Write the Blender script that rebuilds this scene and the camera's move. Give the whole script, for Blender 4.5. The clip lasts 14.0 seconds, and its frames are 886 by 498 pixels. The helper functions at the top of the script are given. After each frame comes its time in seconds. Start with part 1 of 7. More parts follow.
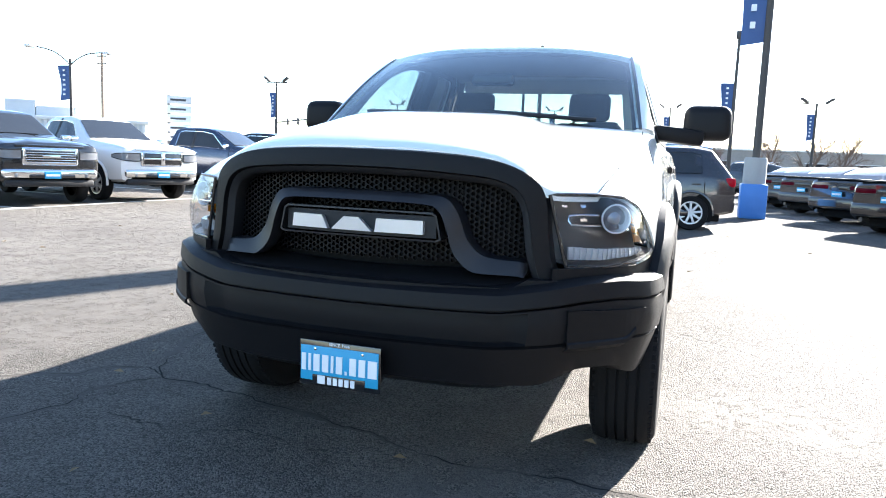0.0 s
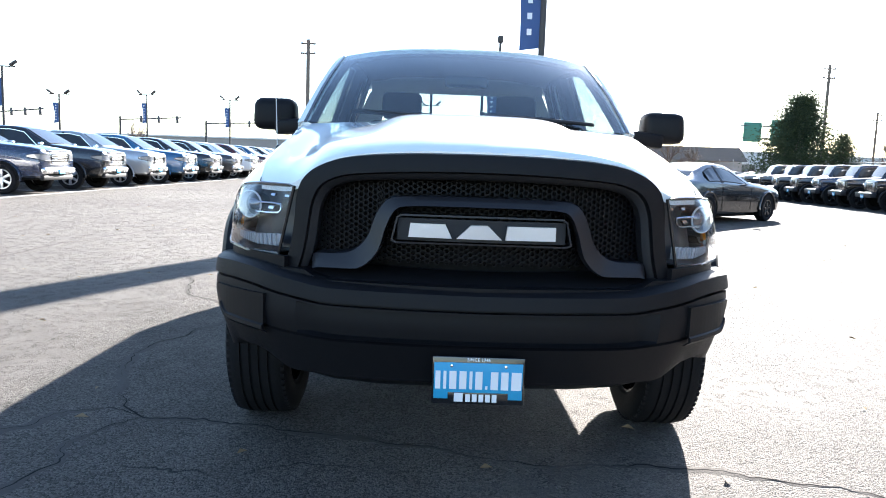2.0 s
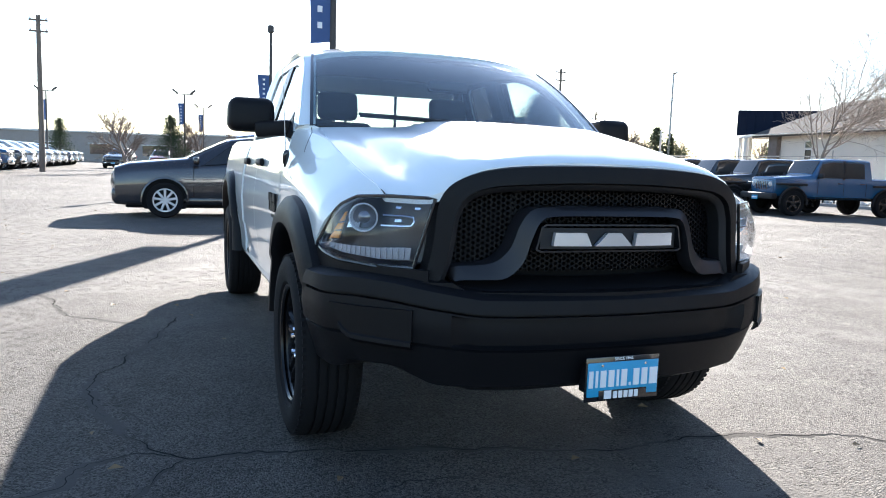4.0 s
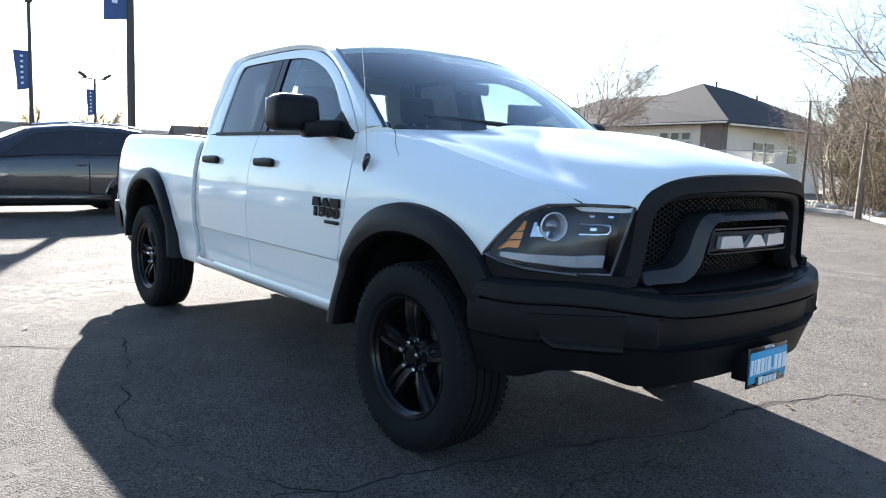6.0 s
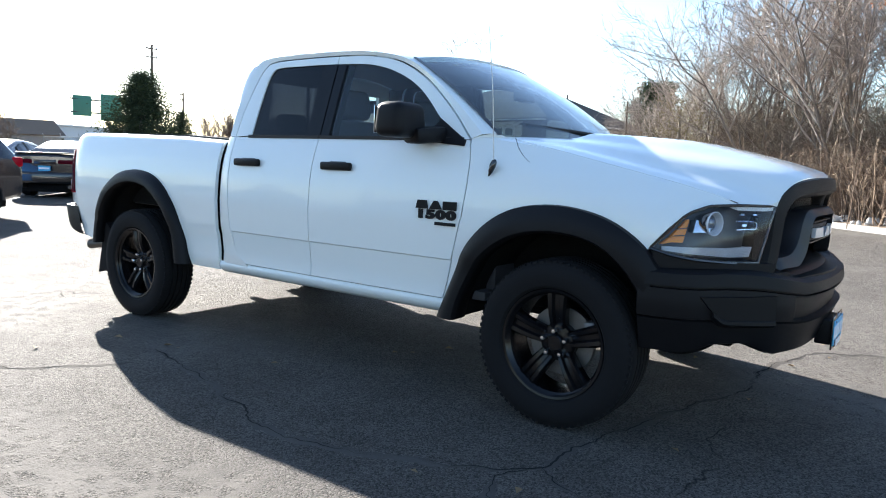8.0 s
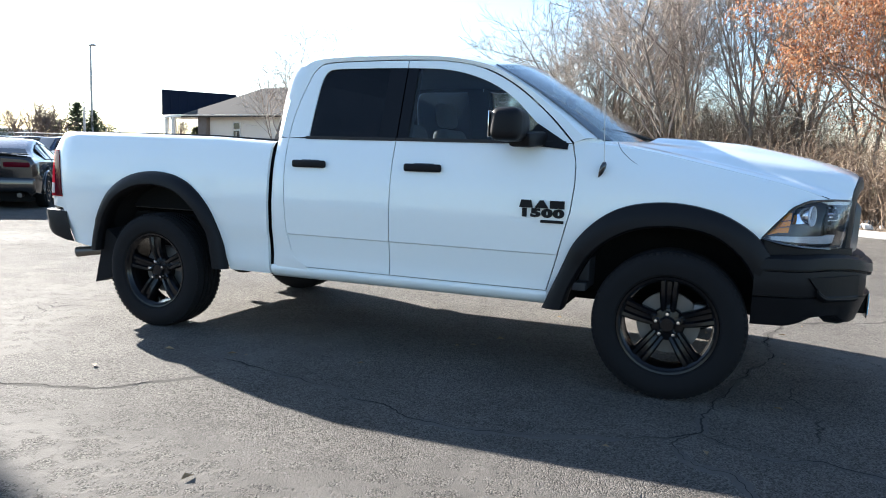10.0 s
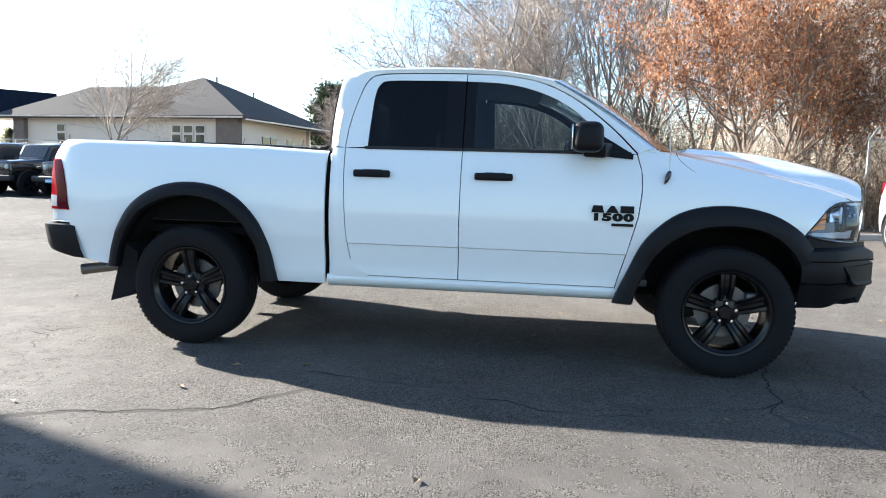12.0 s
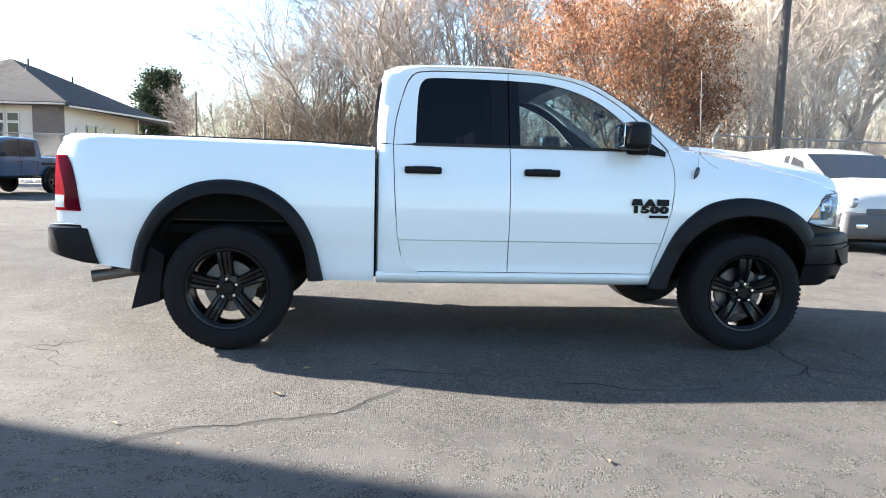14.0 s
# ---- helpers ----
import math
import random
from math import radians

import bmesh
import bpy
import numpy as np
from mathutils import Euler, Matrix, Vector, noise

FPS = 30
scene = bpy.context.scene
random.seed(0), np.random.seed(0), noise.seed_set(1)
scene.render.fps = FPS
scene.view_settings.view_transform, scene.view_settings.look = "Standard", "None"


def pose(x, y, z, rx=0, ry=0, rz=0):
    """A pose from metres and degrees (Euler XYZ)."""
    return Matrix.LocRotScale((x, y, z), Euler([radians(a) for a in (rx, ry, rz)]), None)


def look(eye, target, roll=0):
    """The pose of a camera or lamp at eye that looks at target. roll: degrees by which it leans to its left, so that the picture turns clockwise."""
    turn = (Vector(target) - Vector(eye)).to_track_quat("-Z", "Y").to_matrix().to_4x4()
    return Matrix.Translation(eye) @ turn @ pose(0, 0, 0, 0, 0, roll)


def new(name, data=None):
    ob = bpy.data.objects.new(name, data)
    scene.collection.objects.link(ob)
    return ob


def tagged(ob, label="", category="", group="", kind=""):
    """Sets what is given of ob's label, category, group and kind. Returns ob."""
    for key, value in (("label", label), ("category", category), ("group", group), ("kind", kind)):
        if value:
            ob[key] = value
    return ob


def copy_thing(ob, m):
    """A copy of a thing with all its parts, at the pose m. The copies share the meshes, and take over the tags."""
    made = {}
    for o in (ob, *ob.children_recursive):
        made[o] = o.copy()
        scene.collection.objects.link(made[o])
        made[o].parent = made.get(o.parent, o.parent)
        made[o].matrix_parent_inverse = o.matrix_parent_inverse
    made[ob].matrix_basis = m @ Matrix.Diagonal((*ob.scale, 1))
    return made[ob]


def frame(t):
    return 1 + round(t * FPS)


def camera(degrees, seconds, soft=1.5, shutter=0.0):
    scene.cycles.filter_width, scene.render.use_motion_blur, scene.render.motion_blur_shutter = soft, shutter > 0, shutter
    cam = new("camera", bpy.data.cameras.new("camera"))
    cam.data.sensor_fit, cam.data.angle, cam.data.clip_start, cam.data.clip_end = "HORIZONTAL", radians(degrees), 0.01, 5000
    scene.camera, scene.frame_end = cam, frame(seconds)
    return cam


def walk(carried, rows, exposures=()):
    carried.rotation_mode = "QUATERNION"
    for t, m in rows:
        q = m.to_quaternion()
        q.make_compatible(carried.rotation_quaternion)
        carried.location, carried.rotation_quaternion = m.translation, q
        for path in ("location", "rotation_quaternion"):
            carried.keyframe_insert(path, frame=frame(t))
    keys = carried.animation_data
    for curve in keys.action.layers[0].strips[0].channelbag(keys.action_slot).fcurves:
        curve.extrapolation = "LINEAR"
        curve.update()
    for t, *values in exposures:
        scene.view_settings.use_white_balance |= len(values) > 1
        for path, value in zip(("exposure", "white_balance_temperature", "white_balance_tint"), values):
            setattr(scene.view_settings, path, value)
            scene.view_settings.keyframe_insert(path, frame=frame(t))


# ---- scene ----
# ---- camera and walk ----
cam = camera(63.5, 14.0, soft=1.0)
PATH = [
    (0, (3.31, 1.106, 1.229), (1.427, 0.478, 0.982), 2.3),
    (0.5, (3.381, 0.767, 1.219), (1.444, 0.335, 0.972), 2.4),
    (1, (3.434, 0.469, 1.206), (1.468, 0.189, 0.965), 2.3),
    (1.5, (3.456, 0.133, 1.217), (1.473, 0.026, 0.98), 2.2),
    (2, (3.459, -0.18, 1.223), (1.474, -0.143, 0.987), 2.1),
    (2.5, (3.447, -0.529, 1.227), (1.472, -0.33, 0.99), 2.0),
    (3, (3.431, -0.85, 1.23), (1.476, -0.501, 0.995), 2.1),
    (3.5, (3.349, -1.211, 1.242), (1.435, -0.676, 1.009), 2.1),
    (4, (3.237, -1.539, 1.244), (1.382, -0.83, 1.011), 2.0),
    (6.5, (2.246, -3.18, 1.264), (0.796, -1.825, 1.024), 2.2),
    (7, (2.048, -3.501, 1.256), (0.683, -2.06, 1.017), 2.1),
    (7.5, (1.794, -3.827, 1.263), (0.54, -2.287, 1.024), 2.1),
    (8, (1.533, -4.109, 1.265), (0.38, -2.493, 1.026), 2.1),
    (10.5, (-0.056, -5.238, 1.253), (-0.682, -3.353, 1.018), 1.8),
    (11, (-0.387, -5.397, 1.252), (-0.909, -3.48, 1.022), 1.7),
    (11.5, (-0.786, -5.545, 1.257), (-1.183, -3.598, 1.034), 1.7),
    (12, (-1.138, -5.658, 1.247), (-1.419, -3.69, 1.032), 1.6),
    (12.5, (-1.526, -5.76, 1.244), (-1.674, -3.777, 1.024), 1.6),
    (13, (-1.881, -5.816, 1.239), (-1.921, -3.829, 1.017), 1.5),
    (13.5, (-2.273, -5.825, 1.235), (-2.191, -3.839, 1.011), 1.5),
    (14, (-2.627, -5.802, 1.242), (-2.43, -3.825, 1.016), 1.5),
]
EXPOSURES = [(0.0, 3.4, 6350, 10), (2.0, 3.2, 6300, 11), (4.0, 2.85, 6300, 11), (7.0, 2.72, 6350, 10), (10.5, 2.78, 6350, 9), (12.5, 3.0, 6400, 9), (14.0, 3.15, 6450, 10)]
walk(cam, [(t, look(eye, target, roll)) for t, eye, target, roll in PATH], EXPOSURES)

# ---- world, sun ----
TO_SUN = Vector((-2.26, 0.90, 1.0)).normalized()
SUN_ELEVATION = math.asin(TO_SUN.z)
SUN_AZIMUTH = math.atan2(TO_SUN.x, TO_SUN.y)
world = bpy.data.worlds.new("sky_world")
scene.world = world
world.use_nodes = True
wn = world.node_tree.nodes
wn.clear()
w_out, w_bg, w_sky = wn.new("ShaderNodeOutputWorld"), wn.new("ShaderNodeBackground"), wn.new("ShaderNodeTexSky")
w_sky.sky_type, w_sky.sun_disc = "NISHITA", False
w_sky.sun_elevation, w_sky.sun_rotation = SUN_ELEVATION, SUN_AZIMUTH
w_sky.air_density, w_sky.dust_density, w_sky.ozone_density = 1.0, 0.4, 2.2
w_bg.inputs["Strength"].default_value = 0.05
world.node_tree.links.new(w_sky.outputs[0], w_bg.inputs[0])
world.node_tree.links.new(w_bg.outputs[0], w_out.inputs[0])
sun = new("sun", bpy.data.lights.new("sun", "SUN"))
sun.data.energy, sun.data.angle, sun.data.color = 3.9, radians(0.53), (1.0, 0.94, 0.86)
sun.matrix_world = look(TO_SUN * 60, (0, 0, 0))

# ---- materials ----
def material(name, color, rough=0.5, metal=0.0, vary=0.12, scale=6.0, bump=0.0, bump_scale=60.0, coat=0.0, spec=0.5, random_tint=0.0):
    """A principled material with large stains, fine grain and relief, all in metres of the object's own space."""
    m = bpy.data.materials.new(name)
    m.use_nodes = True
    nt = m.node_tree
    b = nt.nodes["Principled BSDF"]
    b.inputs["Roughness"].default_value, b.inputs["Metallic"].default_value = rough, metal
    b.inputs["Coat Weight"].default_value, b.inputs["Specular IOR Level"].default_value = coat, spec
    b.inputs["Coat Roughness"].default_value = 0.04
    co = nt.nodes.new("ShaderNodeTexCoord")
    big, fine = nt.nodes.new("ShaderNodeTexNoise"), nt.nodes.new("ShaderNodeTexNoise")
    big.inputs["Scale"].default_value, fine.inputs["Scale"].default_value = scale, scale * 14
    big.inputs["Detail"].default_value = fine.inputs["Detail"].default_value = 5
    ramp = nt.nodes.new("ShaderNodeMixRGB")
    dark, light = [max(0, c * (1 - vary)) for c in color], [min(1, c * (1 + vary)) for c in color]
    ramp.inputs[1].default_value, ramp.inputs[2].default_value = (*dark, 1), (*light, 1)
    mixf = nt.nodes.new("ShaderNodeMath")
    mixf.operation = "MULTIPLY_ADD"
    mixf.inputs[1].default_value = 0.5
    half = nt.nodes.new("ShaderNodeMath")
    half.operation = "MULTIPLY"
    half.inputs[1].default_value = 0.5
    L = nt.links.new
    L(co.outputs["Object"], big.inputs["Vector"]), L(co.outputs["Object"], fine.inputs["Vector"])
    L(fine.outputs[0], half.inputs[0]), L(big.outputs[0], mixf.inputs[0]), L(half.outputs[0], mixf.inputs[2])
    L(mixf.outputs[0], ramp.inputs[0])
    out = ramp.outputs[0]
    if random_tint:
        info, hue = nt.nodes.new("ShaderNodeObjectInfo"), nt.nodes.new("ShaderNodeHueSaturation")
        rng = nt.nodes.new("ShaderNodeMapRange")
        rng.inputs[3].default_value, rng.inputs[4].default_value = 1 - random_tint, 1 + random_tint
        L(info.outputs["Random"], rng.inputs[0]), L(rng.outputs[0], hue.inputs["Value"]), L(out, hue.inputs["Color"])
        out = hue.outputs[0]
    L(out, b.inputs["Base Color"])
    if bump:
        bn, bt = nt.nodes.new("ShaderNodeBump"), nt.nodes.new("ShaderNodeTexNoise")
        bt.inputs["Scale"].default_value, bt.inputs["Detail"].default_value = bump_scale, 4
        bn.inputs["Strength"].default_value, bn.inputs["Distance"].default_value = bump, 0.01
        L(co.outputs["Object"], bt.inputs["Vector"]), L(bt.outputs[0], bn.inputs["Height"]), L(bn.outputs[0], b.inputs["Normal"])
    return m


def glass(name, tint, rough=0.0, through_part=0.7, facing=0.05):
    """Thin automotive glass: a tinted see-through sheet with a Fresnel reflection."""
    m = bpy.data.materials.new(name)
    m.use_nodes = True
    nt = m.node_tree
    nt.nodes.clear()
    out, mix, face = nt.nodes.new("ShaderNodeOutputMaterial"), nt.nodes.new("ShaderNodeMixShader"), nt.nodes.new("ShaderNodeLayerWeight")
    fifth, fres = nt.nodes.new("ShaderNodeMath"), nt.nodes.new("ShaderNodeMath")
    face.inputs["Blend"].default_value = 0.5
    fifth.operation, fifth.inputs[1].default_value = "POWER", 4.5
    fres.operation, fres.inputs[1].default_value, fres.inputs[2].default_value = "MULTIPLY_ADD", 0.95, facing
    tr, gl = nt.nodes.new("ShaderNodeBsdfTransparent"), nt.nodes.new("ShaderNodeBsdfGlossy")
    tr.inputs[0].default_value = (*[c * through_part for c in tint], 1)
    gl.inputs["Roughness"].default_value = rough
    gl.inputs[0].default_value = (1, 1, 1, 1)
    L = nt.links.new
    L(face.outputs["Facing"], fifth.inputs[0]), L(fifth.outputs[0], fres.inputs[0])
    L(fres.outputs[0], mix.inputs[0]), L(tr.outputs[0], mix.inputs[1]), L(gl.outputs[0], mix.inputs[2]), L(mix.outputs[0], out.inputs[0])
    return m


WHITE_PAINT = material("white_paint", (0.765, 0.81, 0.808), 0.28, vary=0.015, scale=1.5, coat=1.0)
BLACK_PLASTIC = material("black_plastic", (0.018, 0.018, 0.020), 0.55, spec=0.3, vary=0.2, scale=5, bump=0.12, bump_scale=420)
TEXTURED_BLACK = material("textured_black", (0.0065, 0.0065, 0.0078), 0.48, spec=0.17, vary=0.15, scale=4, bump=0.10, bump_scale=600)
PILLAR_BLACK = material("pillar_black", (0.006, 0.006, 0.007), 0.25, vary=0.1, spec=0.18)
GLOSS_BLACK = material("gloss_black", (0.012, 0.012, 0.014), 0.18, vary=0.1, coat=0.6)
WHEEL_BLACK = material("wheel_black", (0.005, 0.005, 0.006), 0.22, vary=0.15, spec=0.30)
MESH_BLACK = material("mesh_black", (0.005, 0.005, 0.006), 0.5, vary=0.2, spec=0.18)
BOW_DARK = material("bow_dark", (0.016, 0.016, 0.019), 0.38, vary=0.1, spec=0.35)
SATIN_DARK = material("satin_dark", (0.055, 0.056, 0.062), 0.35, vary=0.1)
UNDERBODY = material("underbody", (0.008, 0.008, 0.008), 0.9, spec=0.15, vary=0.4, scale=3, bump=0.3, bump_scale=40)
RUBBER = material("tyre_rubber", (0.009, 0.009, 0.010), 0.80, spec=0.16, vary=0.25, scale=9, bump=0.15, bump_scale=140)
CHROME = material("chrome", (0.78, 0.79, 0.80), 0.10, 1.0, vary=0.04)
STEEL = material("steel", (0.42, 0.42, 0.43), 0.35, 1.0, vary=0.2, scale=12)
EXHAUST_METAL = material("exhaust_metal", (0.13, 0.12, 0.11), 0.42, 0.8, vary=0.3, scale=14)
DISC_IRON = material("disc_iron", (0.16, 0.155, 0.15), 0.5, 0.8, vary=0.4, scale=20)
RUSTY_STEEL = material("rusty_steel", (0.16, 0.12, 0.10), 0.6, 0.7, vary=0.35, scale=12)
SILVER_LETTER = material("silver_letter", (0.62, 0.63, 0.66), 0.30, 0.6, vary=0.05)
RED_LENS = material("red_lens", (0.34, 0.004, 0.014), 0.14, vary=0.45, scale=22, spec=0.12)
WHITE_LENS = material("white_lens", (0.48, 0.49, 0.51), 0.14, vary=0.35, scale=30, coat=0.8, bump=0.3, bump_scale=90)
SMOKED_RED = material("smoked_red", (0.075, 0.0015, 0.008), 0.12, spec=0.06)
AMBER_LENS = material("amber_lens", (0.90, 0.27, 0.002), 0.3, vary=0.2, scale=30, coat=0.6)
LAMP_DARK = material("lamp_housing", (0.045, 0.047, 0.052), 0.3, vary=0.25, scale=12)
SEAT_CLOTH = material("seat_cloth", (0.045, 0.045, 0.05), 0.9, vary=0.2, scale=20, bump=0.2, bump_scale=300)
DASH = material("dashboard_plastic", (0.05, 0.05, 0.055), 0.7, vary=0.15)
PILLAR_TRIM = material("pillar_trim", (0.018, 0.018, 0.019), 0.9, vary=0.1, scale=6, spec=0.08)
HEADLINER = material("headliner", (0.10, 0.10, 0.105), 0.95, vary=0.08)
PLATE_BLUE = material("plate_blue", (0.025, 0.33, 0.58), 0.4, vary=0.05)
PLATE_WHITE = material("plate_white", (0.80, 0.82, 0.84), 0.45, vary=0.04)
CLEAR_GLASS = glass("clear_glass", (0.86, 0.93, 0.93), through_part=0.82)
SIDE_GLASS = glass("side_glass", (0.84, 0.92, 0.95), through_part=0.86, facing=0.022)
DARK_GLASS = glass("privacy_glass", (0.85, 0.88, 1.0), through_part=0.14, facing=0.02)
LENS_GLASS = glass("lens_glass", (0.97, 0.98, 1.0), through_part=0.95, facing=0.015)
MIRROR_GLASS = material("mirror_glass", (0.85, 0.86, 0.87), 0.02, 1.0, vary=0.01)


# ---- mesh helpers ----
def part(name, bm, mat, parent=None, label="", smooth=True, shadow=True):
    """Links a bmesh as one mesh object under a thing or a part."""
    me = bpy.data.meshes.new(name)
    bm.to_mesh(me)
    bm.free()
    if smooth:
        me.shade_smooth()
        me.set_sharp_from_angle(angle=radians(38))
    me.materials.append(mat)
    ob = new(name, me)
    ob.parent = parent
    ob.visible_shadow = shadow
    if label:
        tagged(ob, label)
    return ob


def thing(name, label, category, at=None, group="", kind=""):
    ob = new(name)
    ob.empty_display_size = 0.2
    if at is not None:
        ob.matrix_world = at
    return tagged(ob, label, category, group, kind)


def sweep(points, count):
    """A smooth curve through control points, resampled to even steps."""
    p = [Vector(q) for q in points]
    if len(p) < 3:
        fine = [p[0].lerp(p[-1], i / 40) for i in range(41)]
    else:
        ext = [p[0] * 2 - p[1], *p, p[-1] * 2 - p[-2]]
        fine = []
        for a, b, c, d in zip(ext, ext[1:], ext[2:], ext[3:]):
            for i in range(12):
                t = i / 12
                fine.append(0.5 * (2 * b + (c - a) * t + (2 * a - 5 * b + 4 * c - d) * t**2 + (3 * b - a - 3 * c + d) * t**3))
        fine.append(p[-1])
    run = [0.0]
    for a, b in zip(fine, fine[1:]):
        run.append(run[-1] + (b - a).length)
    out, j = [], 0
    for i in range(count):
        s = run[-1] * i / (count - 1)
        while j < len(run) - 2 and run[j + 1] < s:
            j += 1
        k = (s - run[j]) / max(1e-9, run[j + 1] - run[j])
        out.append(fine[j].lerp(fine[j + 1], min(1, max(0, k))))
    return out


def grid(rows, bm=None, around=False):
    bm = bm or bmesh.new()
    vs = [[bm.verts.new(v) for v in row] for row in rows]
    n = len(vs[0])
    for a, b in zip(vs, vs[1:]):
        for i in range(n if around else n - 1):
            j = (i + 1) % n
            bm.faces.new((a[i], a[j], b[j], b[i]))
    return bm


def shell(rows, inward, bm=None):
    """A sheet with thickness: the grid, its copy moved inward, and the rim between them."""
    bm = bm or bmesh.new()
    inward = Vector(inward)
    f = [[bm.verts.new(v) for v in row] for row in rows]
    k = [[bm.verts.new(Vector(v) + inward) for v in row] for row in rows]
    m, n = len(f), len(f[0])
    made = []
    for i in range(m - 1):
        for j in range(n - 1):
            made.append(bm.faces.new((f[i][j], f[i][j + 1], f[i + 1][j + 1], f[i + 1][j])))
            made.append(bm.faces.new((k[i][j], k[i + 1][j], k[i + 1][j + 1], k[i][j + 1])))
    ring = [(0, j) for j in range(n)] + [(i, n - 1) for i in range(1, m)] + [(m - 1, j) for j in range(n - 2, -1, -1)] + [(i, 0) for i in range(m - 2, 0, -1)]
    for (a, b), (c, d) in zip(ring, ring[1:] + ring[:1]):
        made.append(bm.faces.new((f[a][b], k[a][b], k[c][d], f[c][d])))
    bmesh.ops.recalc_face_normals(bm, faces=made)
    return bm


def box(size, at=(0, 0, 0), bevel=0.0, bm=None, turn=None, taper=1.0, segments=2):
    """A box with rounded edges; taper narrows its top."""
    bm = bm or bmesh.new()
    made = bmesh.ops.create_cube(bm, size=1.0)["verts"]
    for v in made:
        k = taper if v.co.z > 0 else 1.0
        v.co = Vector((v.co.x * size[0] * k, v.co.y * size[1] * k, v.co.z * size[2]))
    if bevel:
        edges = list({e for v in made for e in v.link_edges})
        res = bmesh.ops.bevel(bm, geom=edges, offset=bevel, segments=segments, affect="EDGES", profile=0.5)
        made = list({v for f in res["faces"] for v in f.verts} | {v for v in made if v.is_valid})
    m = Matrix.Translation(at) @ (turn or Matrix())
    bmesh.ops.transform(bm, matrix=m, verts=made)
    return bm


def lathe(profile, steps, bm=None, axis="y", at=(0, 0, 0)):
    """Turns (radius, along) pairs about an axis through at."""
    rows = []
    for r, s in profile:
        row = []
        for i in range(steps):
            a = 2 * math.pi * i / steps
            c, d = r * math.cos(a), r * math.sin(a)
            v = (c, s, d) if axis == "y" else (c, d, s) if axis == "z" else (s, c, d)
            row.append(Vector(v) + Vector(at))
        rows.append(row)
    bm = grid(rows, bm, around=True)
    return bm


def tube(points, radius, sides=8, bm=None, cap=True):
    """A round bar along points; radius may be a list."""
    bm = bm or bmesh.new()
    pts = [Vector(p) for p in points]
    rings = []
    for i, p in enumerate(pts):
        d = (pts[min(i + 1, len(pts) - 1)] - pts[max(i - 1, 0)]).normalized()
        u = d.orthogonal().normalized() if i == 0 else (u - d * u.dot(d)).normalized()
        w = d.cross(u)
        r = radius[i] if isinstance(radius, (list, tuple)) else radius
        rings.append([bm.verts.new(p + (u * math.cos(2 * math.pi * k / sides) + w * math.sin(2 * math.pi * k / sides)) * r) for k in range(sides)])
    for a, b in zip(rings, rings[1:]):
        for k in range(sides):
            bm.faces.new((a[k], a[(k + 1) % sides], b[(k + 1) % sides], b[k]))
    if cap:
        bm.faces.new(rings[0][::-1])
        bm.faces.new(rings[-1])
    return bm


def prism(outline, inward, bm=None):
    """A flat outline of 3D points given thickness."""
    bm = bm or bmesh.new()
    a = [bm.verts.new(p) for p in outline]
    b = [bm.verts.new(Vector(p) + Vector(inward)) for p in outline]
    made = [bm.faces.new(a), bm.faces.new(b[::-1])]
    for i in range(len(a)):
        j = (i + 1) % len(a)
        made.append(bm.faces.new((a[i], b[i], b[j], a[j])))
    bmesh.ops.recalc_face_normals(bm, faces=made)
    return bm


def interp(x, xs, ys):
    return float(np.interp(x, xs, ys))

# ---- the white pickup ----
# Its own axes are the world's: front axle over the origin, nose towards +x, passenger side towards -y.
def body_y(x, z):
    """Half width of the body side."""
    y = interp(z, [0.42, 0.47, 0.53, 0.60, 0.748, 0.756, 0.95, 1.12, 1.23, 1.30, 1.37, 1.41], [0.93, 0.97, 0.99, 0.985, 1.003, 1.012, 1.022, 1.010, 0.99, 0.968, 0.942, 0.925])
    if x < -4.40:
        y -= 0.075 * ((-4.40 - x) / 0.27) ** 2
    return y


def cab_y(z):
    """Half width of the cab above the belt."""
    return 0.942 - 0.32 * (z - 1.37) - 0.03 * (z - 1.37) ** 2


FLARE_FRONT_OUT = [(-0.70, 0.44), (-0.62, 0.63), (-0.51, 0.86), (-0.31, 1.03), (-0.05, 1.085), (0.21, 1.05), (0.40, 0.95), (0.50, 0.83)]
FLARE_FRONT_IN = [(-0.575, 0.44), (-0.53, 0.59), (-0.41, 0.79), (-0.22, 0.915), (0.0, 0.95), (0.21, 0.915), (0.36, 0.80), (0.44, 0.66)]
FLARE_REAR_OUT = [(-4.195, 0.52), (-4.145, 0.735), (-4.01, 0.96), (-3.81, 1.092), (-3.57, 1.130), (-3.33, 1.085), (-3.14, 0.95), (-3.02, 0.75), (-2.95, 0.47)]
FLARE_REAR_IN = [(-4.11, 0.52), (-4.07, 0.69), (-3.94, 0.89), (-3.76, 1.0), (-3.57, 1.03), (-3.36, 0.99), (-3.19, 0.86), (-3.09, 0.69), (-3.05, 0.47)]


def arch_floor(x, curve, low):
    """Lower edge of a panel over a wheel: the flare's line less the overlap, or low beside it."""
    xs, zs = [p[0] for p in curve], [p[1] for p in curve]
    return low if x < xs[0] or x > xs[-1] else max(low, interp(x, xs, zs) - 0.03)


truck = thing("pickup_truck", "white four-door pickup truck with black grille, bumper and wheels", "pickup truck")


def mirrored(s, rows):
    """Rows of (x, half width, z) laid on one side of the truck."""
    return [[Vector((x, s * y, z)) for x, y, z in row] for row in rows]


